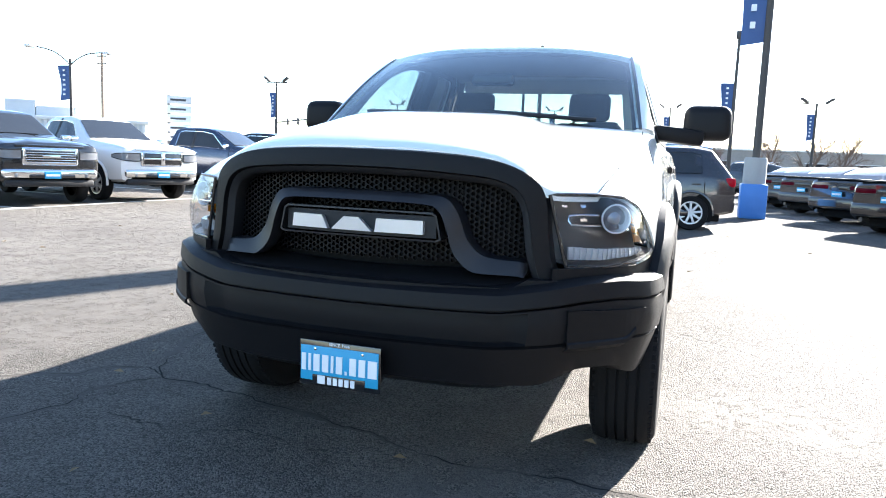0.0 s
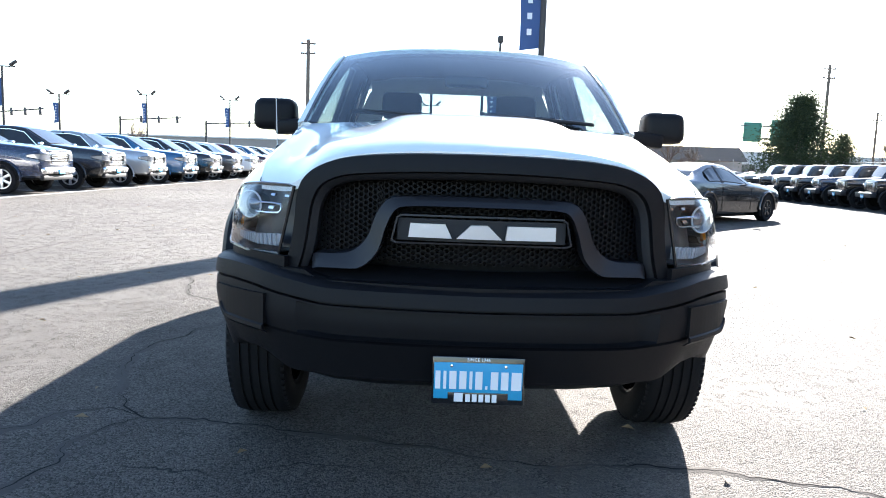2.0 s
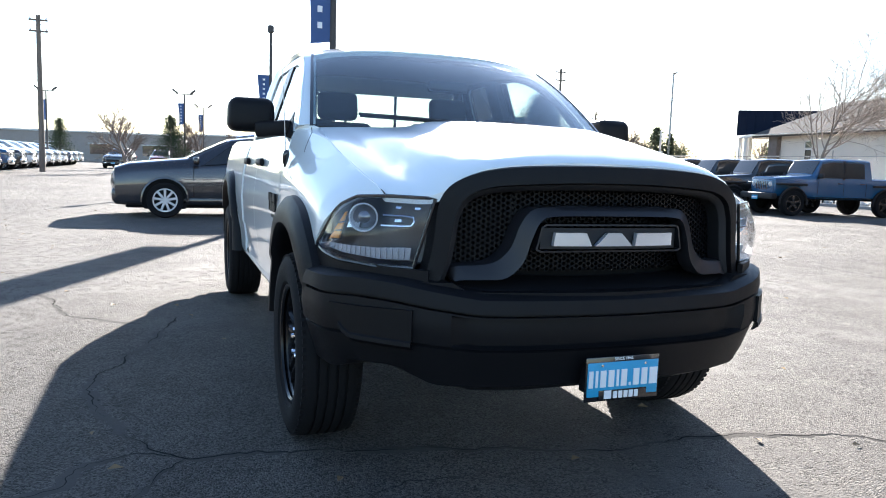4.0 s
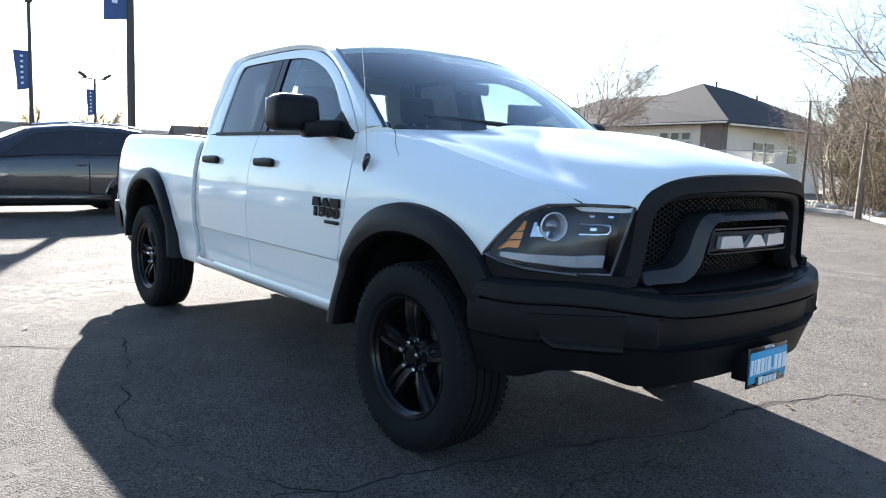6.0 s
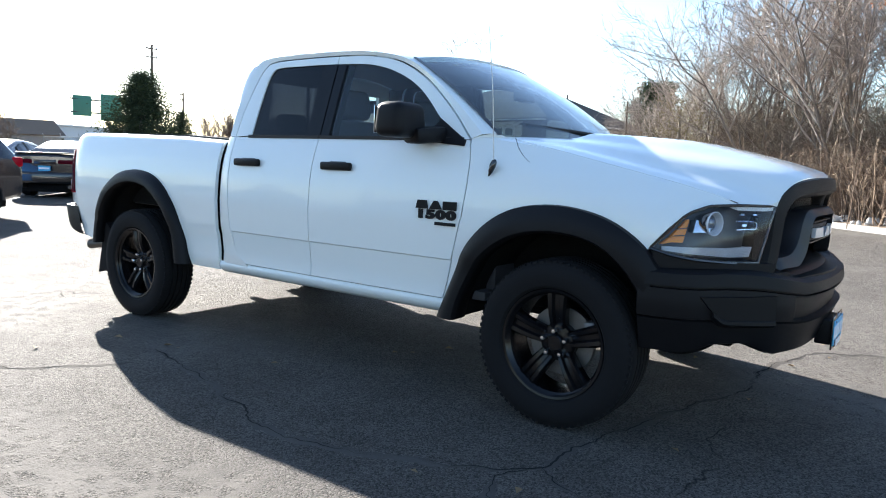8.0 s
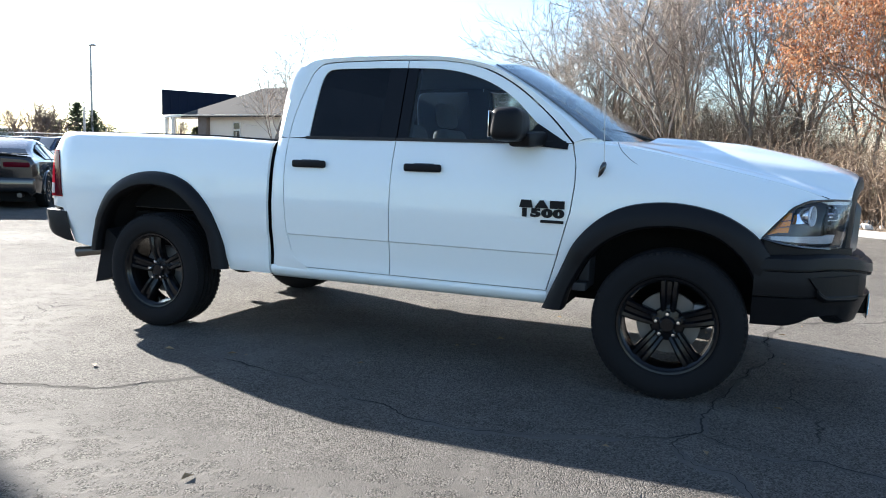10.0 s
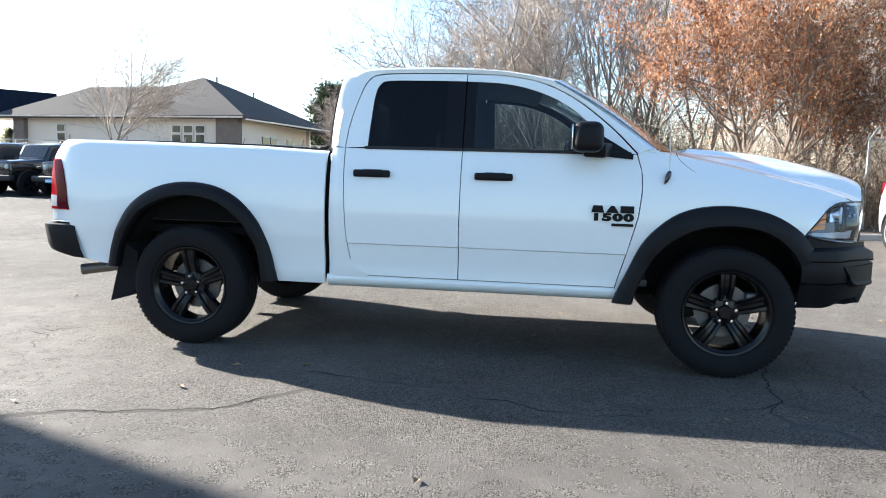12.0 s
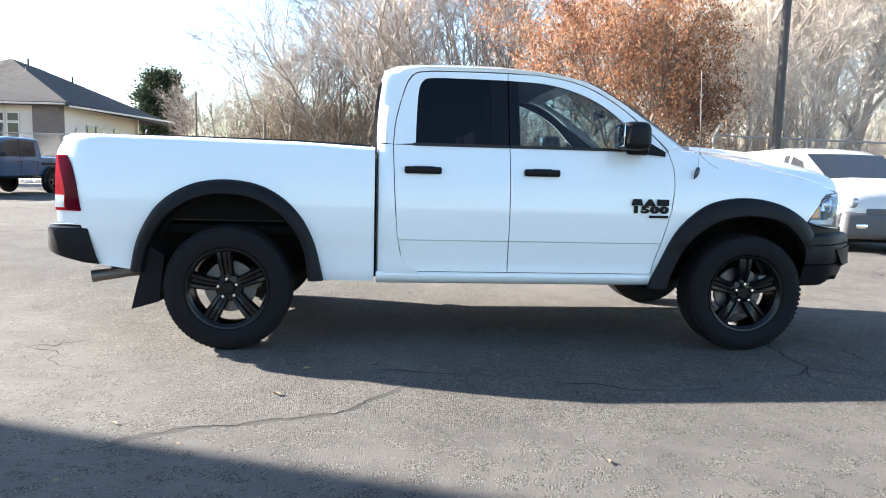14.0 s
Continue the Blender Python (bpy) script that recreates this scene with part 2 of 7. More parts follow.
def hood_edge(v):
    """The line where hood and fender meet, from the headlight (0) to the windscreen (1): x, half width, z."""
    x = 0.755 - 1.175 * v
    return Vector((x, interp(v, [0, 0.2, 0.5, 0.8, 1], [0.818, 0.852, 0.862, 0.85, 0.83]), interp(v, [0, 0.08, 0.2, 0.4, 0.7, 1], [1.135, 1.170, 1.210, 1.263, 1.342, 1.412])))


def fender_point(v, z):
    """The front fender's skin at a step v along the hood's edge and a height z: x, half width, z."""
    e = hood_edge(v)
    top = e.z - 0.002
    back = max(0.0, (-0.05 - e.x) / 0.37)
    s0 = min(1.0, max(0.0, (top - z) / 0.24))
    y = body_y(0, z) - interp(e.x, [0.0, 0.45, 0.6, 0.76], [0, 0.012, 0.045, 0.13])
    y -= (y - e.y - 0.004) * (1 - s0) ** 2.6 * (1 - 0.97 * min(1.0, back) ** 1.5)
    door = interp(z, [0.51, 0.75, 1.0, 1.16, 1.28, 1.39, 1.42], [-0.688, -0.621, -0.558, -0.541, -0.546, -0.578, -0.575])
    return e.x + (door + 0.42) * back**2, y, z


def hood_front(u):
    """The hood's front edge from the middle (0) to the headlight's notch (1)."""
    y = 0.818 * u
    return Vector((interp(y, [0, 0.30, 0.46, 0.58, 0.655, 0.70, 0.818], [0.985, 0.962, 0.935, 0.907, 0.885, 0.86, 0.755]), y, interp(y, [0, 0.2, 0.40, 0.50, 0.58, 0.63, 0.66, 0.70, 0.818], [1.268, 1.266, 1.252, 1.236, 1.205, 1.168, 1.14, 1.133, 1.135])))


def hood_point(u, v):
    a = abs(u)
    f, e = hood_front(a), hood_edge(v)
    r = Vector((-0.12 - 0.30 * a * a, 0.83 * a, 1.425 - 0.013 * a * a))
    e0 = Vector((0.755, 0.818, 1.135)).lerp(Vector((-0.42, 0.83, 1.412)), v)
    p = f.lerp(r, v) + (e - e0) * a**3
    lift = 0.115 * v**0.55 * (1 - v) * (1 - a**4)
    ridge = 1 / (1 + math.exp((a - 0.47) * 26))
    p.z += lift + 0.038 * ridge * min(1, v * 1.8) ** 1.4 - 0.010 * (1 - ridge) * math.sin(math.pi * min(1, v)) * (a < 0.9)
    return Vector((p.x, p.y if u > 0 else -p.y, p.z))


def build_hood():
    rows = [[hood_point(u / 24, (v / 26) ** 1.35) for u in range(-24, 25)] for v in range(27)]
    part("hood", shell(rows, (0, 0, -0.03)), WHITE_PAINT, truck, "white hood with a raised middle")
    cowl = [[Vector((-0.125 - 0.30 * (u / 16) ** 2 - 0.11 * k, 0.80 * u / 16, 1.405 + 0.006 * k)) for u in range(-16, 17)] for k in (0, 1)]
    part("cowl", shell(cowl, (0, 0, -0.03)), BLACK_PLASTIC, truck, "black plastic cowl under the windscreen")
    for s, y0, y1 in ((-1, -0.62, 0.02), (1, 0.06, 0.66)):
        arm = [Vector((-0.24 - 0.25 * y * y - 0.10 * k, y, 1.455 + 0.03 * k)) for k, y in zip(np.linspace(0, 1, 10), np.linspace(y1, y0, 10))]
        w = part("wiper", tube(arm, 0.011, 6), BLACK_PLASTIC, truck)
        part("wiper_blade", tube([p + Vector((-0.03, 0, 0.008)) for p in arm[3:]], 0.008, 5), RUBBER, w)


def build_side(s):
    """One flank: bed side, doors, fender, rocker, flares and glass."""
    side = "passenger" if s < 0 else "driver"
    inn = (0, -s * 0.025, 0)
    out_m = 0.0 if s < 0 else 0.07
    # bed side
    xs = sorted({*np.linspace(-4.665, -2.616, 62).tolist(), -4.195, -2.95})
    cols = []
    for x in xs:
        top = interp(x, [-4.66, -3.9, -3.1, -2.62], [1.405, 1.40, 1.388, 1.365])
        if x < -4.58:
            top -= 0.09 * ((-4.58 - x) / 0.085) ** 2
        low = arch_floor(x, FLARE_REAR_OUT, interp(x, [-4.67, -4.49, -4.41, -4.2, -2.96, -2.62], [0.83, 0.82, 0.56, 0.53, 0.465, 0.465]))
        col = []
        for k in range(23):
            w = k / 22
            z = low + (top - low) * (1 - (1 - w) ** 1.25)
            curl = max(0.0, (z - (top - 0.045)) / 0.045)
            col.append((x, body_y(x, z) - 0.030 * curl**2, z))
        cols.append(col)
    bed = part("bed_side", shell(mirrored(s, cols), inn), WHITE_PAINT, truck, "white cargo bed side panel")
    cap = [[(x, yy, interp(x, [-4.62, -3.9, -3.1, -2.63], [1.403, 1.408, 1.400, 1.379])) for x in np.linspace(-4.50, -2.64, 12)] for yy in (0.80, 0.862, 0.885)]
    part("rail_cap", shell(mirrored(s, cap), (0, 0, -0.02)), BLACK_PLASTIC, truck, "black bed rail cap")
    part("inner_bed_wall", shell(mirrored(s, [[(x, 0.79, z) for x in (-4.6, -2.64)] for z in (0.85, 1.38)]), (0, s * 0.02, 0)), UNDERBODY, truck)
    # doors below the belt
    zs = sorted([0.538 + 0.85 * (k / 24) for k in range(25)] + [0.748, 0.752, 0.756])
    rows_r, rows_f = [], []
    for z in zs:
        xr = interp(z, [0.53, 0.56, 0.61, 0.8, 1.11, 1.39], [-2.30, -2.37, -2.425, -2.462, -2.482, -2.492])
        rows_r.append([(xr + (-1.704 - xr) * i / 14, body_y(0, z), z) for i in range(15)])
        xf = interp(z, [0.51, 0.75, 1.0, 1.16, 1.28, 1.39], [-0.695, -0.628, -0.565, -0.548, -0.553, -0.585])
        rows_f.append([(-1.698 + (xf + 1.698) * i / 18, body_y(0, z), z) for i in range(19)])
    rear_door = part("rear_door", shell(mirrored(s, rows_r), inn), WHITE_PAINT, truck, "white rear door")
    front_door = part("front_door", shell(mirrored(s, rows_f), inn), WHITE_PAINT, truck, "white front door")
    # window frames
    r_out = sweep([(-2.492, 0, 1.39), (-2.475, 0, 1.55), (-2.425, 0, 1.74), (-2.375, 0, 1.85), (-2.29, 0, 1.892), (-2.0, 0, 1.902), (-1.704, 0, 1.902)], 30)
    r_in = sweep([(-2.345, 0, 1.40), (-2.338, 0, 1.58), (-2.325, 0, 1.75), (-2.30, 0, 1.825), (-2.24, 0, 1.853), (-1.99, 0, 1.857), (-1.704, 0, 1.855)], 30)
    f_out = sweep([(-1.698, 0, 1.902), (-1.42, 0, 1.888), (-1.18, 0, 1.838), (-0.96, 0, 1.725), (-0.74, 0, 1.55), (-0.585, 0, 1.392)], 30)
    f_in = sweep([(-1.698, 0, 1.855), (-1.42, 0, 1.838), (-1.19, 0, 1.778), (-0.99, 0, 1.672), (-0.80, 0, 1.50), (-0.695, 0, 1.396)], 30)
    on = lambda pts, d=0.0: [(p.x, cab_y(p.z) - d, p.z) for p in pts]
    part("window_frame", shell(mirrored(s, [on(r_out), on([a.lerp(b, 0.5) for a, b in zip(r_out, r_in)], -0.003), on(r_in, 0.004)]), inn), WHITE_PAINT, rear_door)
    part("window_frame", shell(mirrored(s, [on(f_out), on([a.lerp(b, 0.5) for a, b in zip(f_out, f_in)], -0.003), on(f_in, 0.004)]), inn), WHITE_PAINT, front_door)
    part("frame_lining", shell(mirrored(s, [on(f_out, 0.040), on(f_in, 0.036)]), (0, -s * 0.008, 0)), PILLAR_TRIM, front_door, smooth=False)
    part("frame_lining", shell(mirrored(s, [on(r_out, 0.040), on(r_in, 0.036)]), (0, -s * 0.008, 0)), PILLAR_TRIM, rear_door, smooth=False)
    # black pillar cover, belt strips, glass
    pil = [[(x, cab_y(z) - 0.006, z) for x in (-1.828, -1.77, -1.706)] for z in np.linspace(1.40, 1.853, 8)]
    part("pillar_cover", shell(mirrored(s, pil), inn), PILLAR_BLACK, rear_door, "black pillar cover")
    pil = [[(x, cab_y(z) - 0.006, z) for x in (-1.697, -1.66, -1.628)] for z in np.linspace(1.40, 1.85, 8)]
    part("pillar_cover", shell(mirrored(s, pil), inn), PILLAR_BLACK, front_door, "black pillar cover")
    for door, x0, x1 in ((rear_door, -2.36, -1.706), (front_door, -1.698, -0.62)):
        part("belt_strip", shell(mirrored(s, [[(x, cab_y(1.39) + 0.006, z) for x in np.linspace(x0, x1, 6)] for z in (1.384, 1.404)]), inn), BLACK_PLASTIC, door)
    for door, edge, base, mat in ((rear_door, r_in, 1.39, DARK_GLASS), (front_door, f_in, 1.39, SIDE_GLASS)):
        rows = [[(p.x, cab_y(base + (p.z - base) * k / 6) - 0.014, base + (p.z - base) * k / 6) for p in edge] for k in range(7)]
        part("door_glass", shell(mirrored(s, rows), (0, -s * 0.004, 0)), mat, door, "", shadow=False)
    rows = [[(-1.82, 0.93, z), (-1.64, 0.93, z)] for z in np.linspace(1.39, 1.85, 5)]
    rows = [[(x, cab_y(z) - 0.05, z) for x, _, z in row] for row in rows]
    part("inner_pillar", shell(mirrored(s, rows), (0, -s * 0.05, 0)), PILLAR_TRIM, truck)
    # sail and mirror
    tri = [(-0.80, cab_y(1.51) + 0.004, 1.505), (-0.605, cab_y(1.39) + 0.012, 1.388), (-0.607, cab_y(1.37) + 0.014, 1.356), (-0.86, cab_y(1.39) + 0.012, 1.378), (-0.85, cab_y(1.44) + 0.008, 1.44)]
    part("mirror_sail", prism([Vector((x, s * y, z)) for x, y, z in tri], (0, -s * 0.02, 0)), TEXTURED_BLACK, truck)
    mirror = part("door_mirror", box((0.19, 0.255, 0.185), (-0.905, s * (1.122 + out_m), 1.482), 0.05, segments=4, taper=0.94), TEXTURED_BLACK, truck, "large black folding door mirror")
    part("mirror_arm", box((0.15, 0.20 + out_m, 0.085), (-0.83, s * (1.00 + out_m / 2), 1.41), 0.022, turn=Matrix.Rotation(-s * 0.10, 4, "X") @ Matrix.Rotation(s * 0.30, 4, "Z")), TEXTURED_BLACK, mirror)
    part("mirror_glass", box((0.006, 0.205, 0.145), (-1.001, s * (1.122 + out_m), 1.482), 0.002), MIRROR_GLASS, mirror, "silver mirror glass")
    # cab corner behind the rear door, roof rail and windscreen pillar
    rows = []
    for z in np.linspace(0.475, 1.39, 16):
        xd = interp(z, [0.47, 0.53, 0.56, 0.61, 0.8, 1.11, 1.39], [-2.28, -2.305, -2.374, -2.430, -2.467, -2.488, -2.498])
        rows.append([(xd, body_y(0, z), z), (-2.55, body_y(0, z) - 0.004, z), (-2.588, body_y(0, z) - 0.022, z), (-2.603, body_y(0, z) - 0.07, z)])
    part("cab_corner", shell(mirrored(s, rows), inn), WHITE_PAINT, truck)
    out = sweep([(-2.498, 0, 1.39), (-2.482, 0, 1.55), (-2.432, 0, 1.74), (-2.382, 0, 1.856), (-2.292, 0, 1.90), (-2.0, 0, 1.909), (-1.70, 0, 1.909), (-1.42, 0, 1.895), (-1.175, 0, 1.845), (-0.953, 0, 1.732), (-0.732, 0, 1.556), (-0.575, 0, 1.398)], 60)
    rim = sweep([(-2.605, 0.89, 1.39), (-2.60, 0.85, 1.56), (-2.58, 0.80, 1.76), (-2.54, 0.755, 1.886), (-2.40, 0.73, 1.930), (-2.1, 0.73, 1.943), (-1.70, 0.735, 1.942), (-1.42, 0.74, 1.921), (-1.13, 0.752, 1.866), (-0.93, 0.787, 1.758), (-0.72, 0.824, 1.622), (-0.45, 0.873, 1.428)], 60)
    mid = [Vector((a.x * 0.5 + b.x * 0.5, (cab_y(a.z) + b.y) * 0.5 + 0.022, (a.z + b.z) * 0.5 + 0.008)) for a, b in zip(out, rim)]
    part("cab_side_frame", shell([[Vector((p.x, s * cab_y(p.z), p.z)) for p in out], [Vector((p.x, s * p.y, p.z)) for p in mid], [Vector((p.x, s * p.y, p.z)) for p in rim]], inn), WHITE_PAINT, truck, "white roof rail and pillars")
    lining = [[Vector((p.x - 0.02, s * (cab_y(p.z) - 0.045), p.z - 0.01)) for p in out], [Vector((p.x - 0.025, s * (p.y - 0.045), p.z - 0.035)) for p in mid], [Vector((p.x - 0.03, s * (p.y - 0.03), p.z - 0.05)) for p in rim]]
    part("pillar_lining", shell(lining, (0, -s * 0.008, 0)), PILLAR_TRIM, truck, smooth=False)
    # white shoulder between hood, pillar and fender
    rows = []
    for v in np.linspace(0.42, 1.0, 12):
        e, f = hood_edge(v), Vector(fender_point(v, hood_edge(v).z - 0.002))
        rows.append([(e.x + (f.x - e.x) * k / 6, e.y + (f.y - e.y) * k / 6, e.z + (f.z - e.z) * k / 6 + 0.004 * math.sin(math.pi * k / 6) * v * v - 0.003) for k in range(7)])
    rows.append([(rim[-1].x + (out[-1].x - rim[-1].x) * k / 6, rim[-1].y + (cab_y(out[-1].z) - rim[-1].y) * k / 6, rim[-1].z + (out[-1].z - rim[-1].z) * k / 6 + 0.005 * math.sin(math.pi * k / 6)) for k in range(7)])
    part("fender_shoulder", shell(mirrored(s, rows), (0, -s * 0.004, -0.02)), WHITE_PAINT, truck)
    # shut line at the hood's rear corner
    line = []
    for p in sweep([(-0.215, 0, 1.283), (-0.262, 0, 1.315), (-0.312, 0, 1.362), (-0.334, 0, 1.405)], 12):
        v = min(np.linspace(0.4, 1.0, 120).tolist(), key=lambda q: abs(fender_point(q, min(p.z, hood_edge(q).z - 0.002))[0] - p.x))
        line.append(Vector((p.x, s * (fender_point(v, min(p.z, hood_edge(v).z - 0.002))[1] + 0.0006), p.z)))
    part("hood_joint", tube(line, [0.0009 + 0.0011 * k / 11 for k in range(12)], 5), UNDERBODY, truck)
    notch = [hood_edge(v) + Vector((0.003, 0.004, 0.001)) for v in np.linspace(0.0, 0.03 if s < 0 else 0.42, 14)]
    part("hood_joint", tube([Vector((p.x, s * p.y, p.z)) for p in notch], [0.0026 - 0.0012 * k / 13 for k in range(14)], 5), UNDERBODY, truck)
    # front fender
    cols = []
    vs = np.linspace(0, 1, 54)
    for v in vs:
        e = hood_edge(v)
        x, top = e.x, e.z - 0.002
        if x > 0.44:
            low = interp(x, [0.44, 0.50, 0.56, 0.62, 0.70, 0.76], [0.925, 1.00, 1.065, 1.105, 1.120, 1.124])
        else:
            low = arch_floor(x - 0.25 * max(0.0, (-0.05 - x) / 0.37) ** 2, FLARE_FRONT_OUT, 0.45)
        col = [fender_point(v, top + (low - top) * k / 18) for k in range(19)]
        cols.append(col)
    part("front_fender", shell(mirrored(s, cols), inn), WHITE_PAINT, truck, "white front fender")
    # rocker and sill line
    rows = [[(x, body_y(0, z) + d, z) for x in np.linspace(-2.60, -0.68, 8)] for z, d in ((0.440, -0.06), (0.452, -0.01), (0.475, 0.0), (0.50, 0.006), (0.515, 0.0), (0.532, -0.012))]
    part("rocker_panel", shell(mirrored(s, rows), inn), WHITE_PAINT, truck)
    # wheel flares
    for outer, inner in ((FLARE_FRONT_OUT, FLARE_FRONT_IN), (FLARE_REAR_OUT, FLARE_REAR_IN)):
        o, i = sweep([(a, 0, b) for a, b in outer], 40), sweep([(a, 0, b) for a, b in inner], 40)
        rows = []
        for k, d in ((0, 0.001), (0.03, 0.024), (0.25, 0.046), (0.6, 0.058), (0.9, 0.056), (1.0, 0.038), (1.0, -0.05)):
            row = []
            for a, b in zip(o, i):
                p = a.lerp(b, k)
                nose = interp(p.x, [0.3, 0.5], [0, 0.012])
                row.append((p.x, min(1.035, max(body_y(0, max(p.z, 0.62)), 1.0)) + d - nose, p.z))
            rows.append(row)
        part("wheel_flare", shell(mirrored(s, rows), (0, -s * 0.02, 0)), TEXTURED_BLACK, truck, "black textured wheel flare")
        rows = [[(p.x, yy, p.z + 0.01) for p in i] for yy in (0.99, 0.60)]
        part("wheel_housing", shell(mirrored(s, rows), (0, 0, 0.02)), UNDERBODY, truck)
    # door handles
    for x0 in (-2.42, -1.61):
        h = part("door_handle", box((0.25, 0.03, 0.048), (x0 + 0.125, s * (body_y(0, 1.225) + 0.016), 1.222), 0.014, segments=3), TEXTURED_BLACK, rear_door if x0 < -2 else front_door, "black pull handle")
        # flat dark plate on the door; its colour stands for shade in the hollow
        part("handle_recess_shade", box((0.13, 0.004, 0.07), (x0 + 0.13, s * (body_y(0, 1.215) + 0.001), 1.215), 0.0015), SATIN_DARK, h)
    # mud flap, tail lamp
    flap = [(-4.10, 0.70), (-3.985, 0.62), (-4.02, 0.315), (-4.20, 0.262), (-4.135, 0.52)]
    part("mud_flap", prism([Vector((x + 0.0, s * 0.985, z)) for x, z in flap], (0.01, -s * 0.24, 0)), RUBBER, truck, "black rubber mud flap", smooth=False)
    zz = np.linspace(0.905, 1.262, 12)
    lamp = [[(x, body_y(x, z) + 0.007, z) for x in np.linspace(-4.668, interp(z, [0.9, 1.1, 1.2, 1.262], [-4.488, -4.522, -4.552, -4.59]), 7)] for z in zz]
    lamp_ob = part("tail_lamp", shell(mirrored(s, lamp), (0, -s * 0.02, 0)), RED_LENS, truck, "red tail lamp with a clear reversing section")
    lamp = [[(x, body_y(x, z) + 0.010, z) for x in np.linspace(-4.667, -4.600, 4)] for z in np.linspace(0.925, 1.005, 4)]
    part("reversing_lens", shell(mirrored(s, lamp), (0, -s * 0.01, 0)), WHITE_LENS, lamp_ob)
    lamp = [[(x, body_y(x, z) + 0.009, z) for x in np.linspace(interp(z, [0.93, 1.06, 1.25], [-4.585, -4.60, -4.655]), interp(z, [0.9, 1.1, 1.2, 1.262], [-4.486, -4.520, -4.550, -4.588]), 5)] for z in np.linspace(0.912, 1.255, 9)]
    part("dark_lens", shell(mirrored(s, lamp), (0, -s * 0.01, 0)), SMOKED_RED, lamp_ob)
    # body-side badge: plain blocks for the name, figures for the model
    y = body_y(0, 0.99) + 0.006
    badge = part("door_badge", box((0.135, 0.008, 0.017), (-0.724 - s * 0.064, s * (y + 0.004), 0.942), 0.002), TEXTURED_BLACK, truck, "black door badge with the number 1500")
    for k, (x0, x1, slant) in enumerate(((-0.856, -0.776, 0.012), (-0.765, -0.685, 0.03), (-0.675, -0.592, 0.0))):
        a, b = (x0, x1) if s < 0 else (-1.448 - x1, -1.448 - x0)
        q = [(a, 1.017), (b, 1.017), (b - slant, 1.062), (a + slant, 1.062)]
        part("name_block", prism([Vector((x, s * (y + 0.008), z)) for x, z in q], (0, -s * 0.012, 0)), TEXTURED_BLACK, badge, smooth=False)
    for k, figure in enumerate("1500"):
        text = bpy.data.curves.new("figure", "FONT")
        text.body, text.size, text.extrude, text.offset, text.align_x = figure, 0.062, 0.004, 0.0042, "CENTER"
        t_ob = new("figure_curve", text)
        me = bpy.data.meshes.new_from_object(t_ob.evaluated_get(bpy.context.evaluated_depsgraph_get()))
        bpy.data.objects.remove(t_ob)
        x = -0.724 - s * (k - 1.5) * 0.067
        wide = Matrix.Translation((x, s * (y + 0.002), 0.968)) @ Matrix.Rotation(radians(90), 4, "X") @ (Matrix.Rotation(math.pi, 4, "Y") if s > 0 else Matrix()) @ Matrix.Diagonal((1.85, 1.0, 1.0, 1.0))
        bm = bmesh.new()
        bm.from_mesh(me)
        bmesh.ops.transform(bm, matrix=wide, verts=bm.verts)
        part("numeral", bm, TEXTURED_BLACK, badge, "black numeral " + figure, smooth=False)


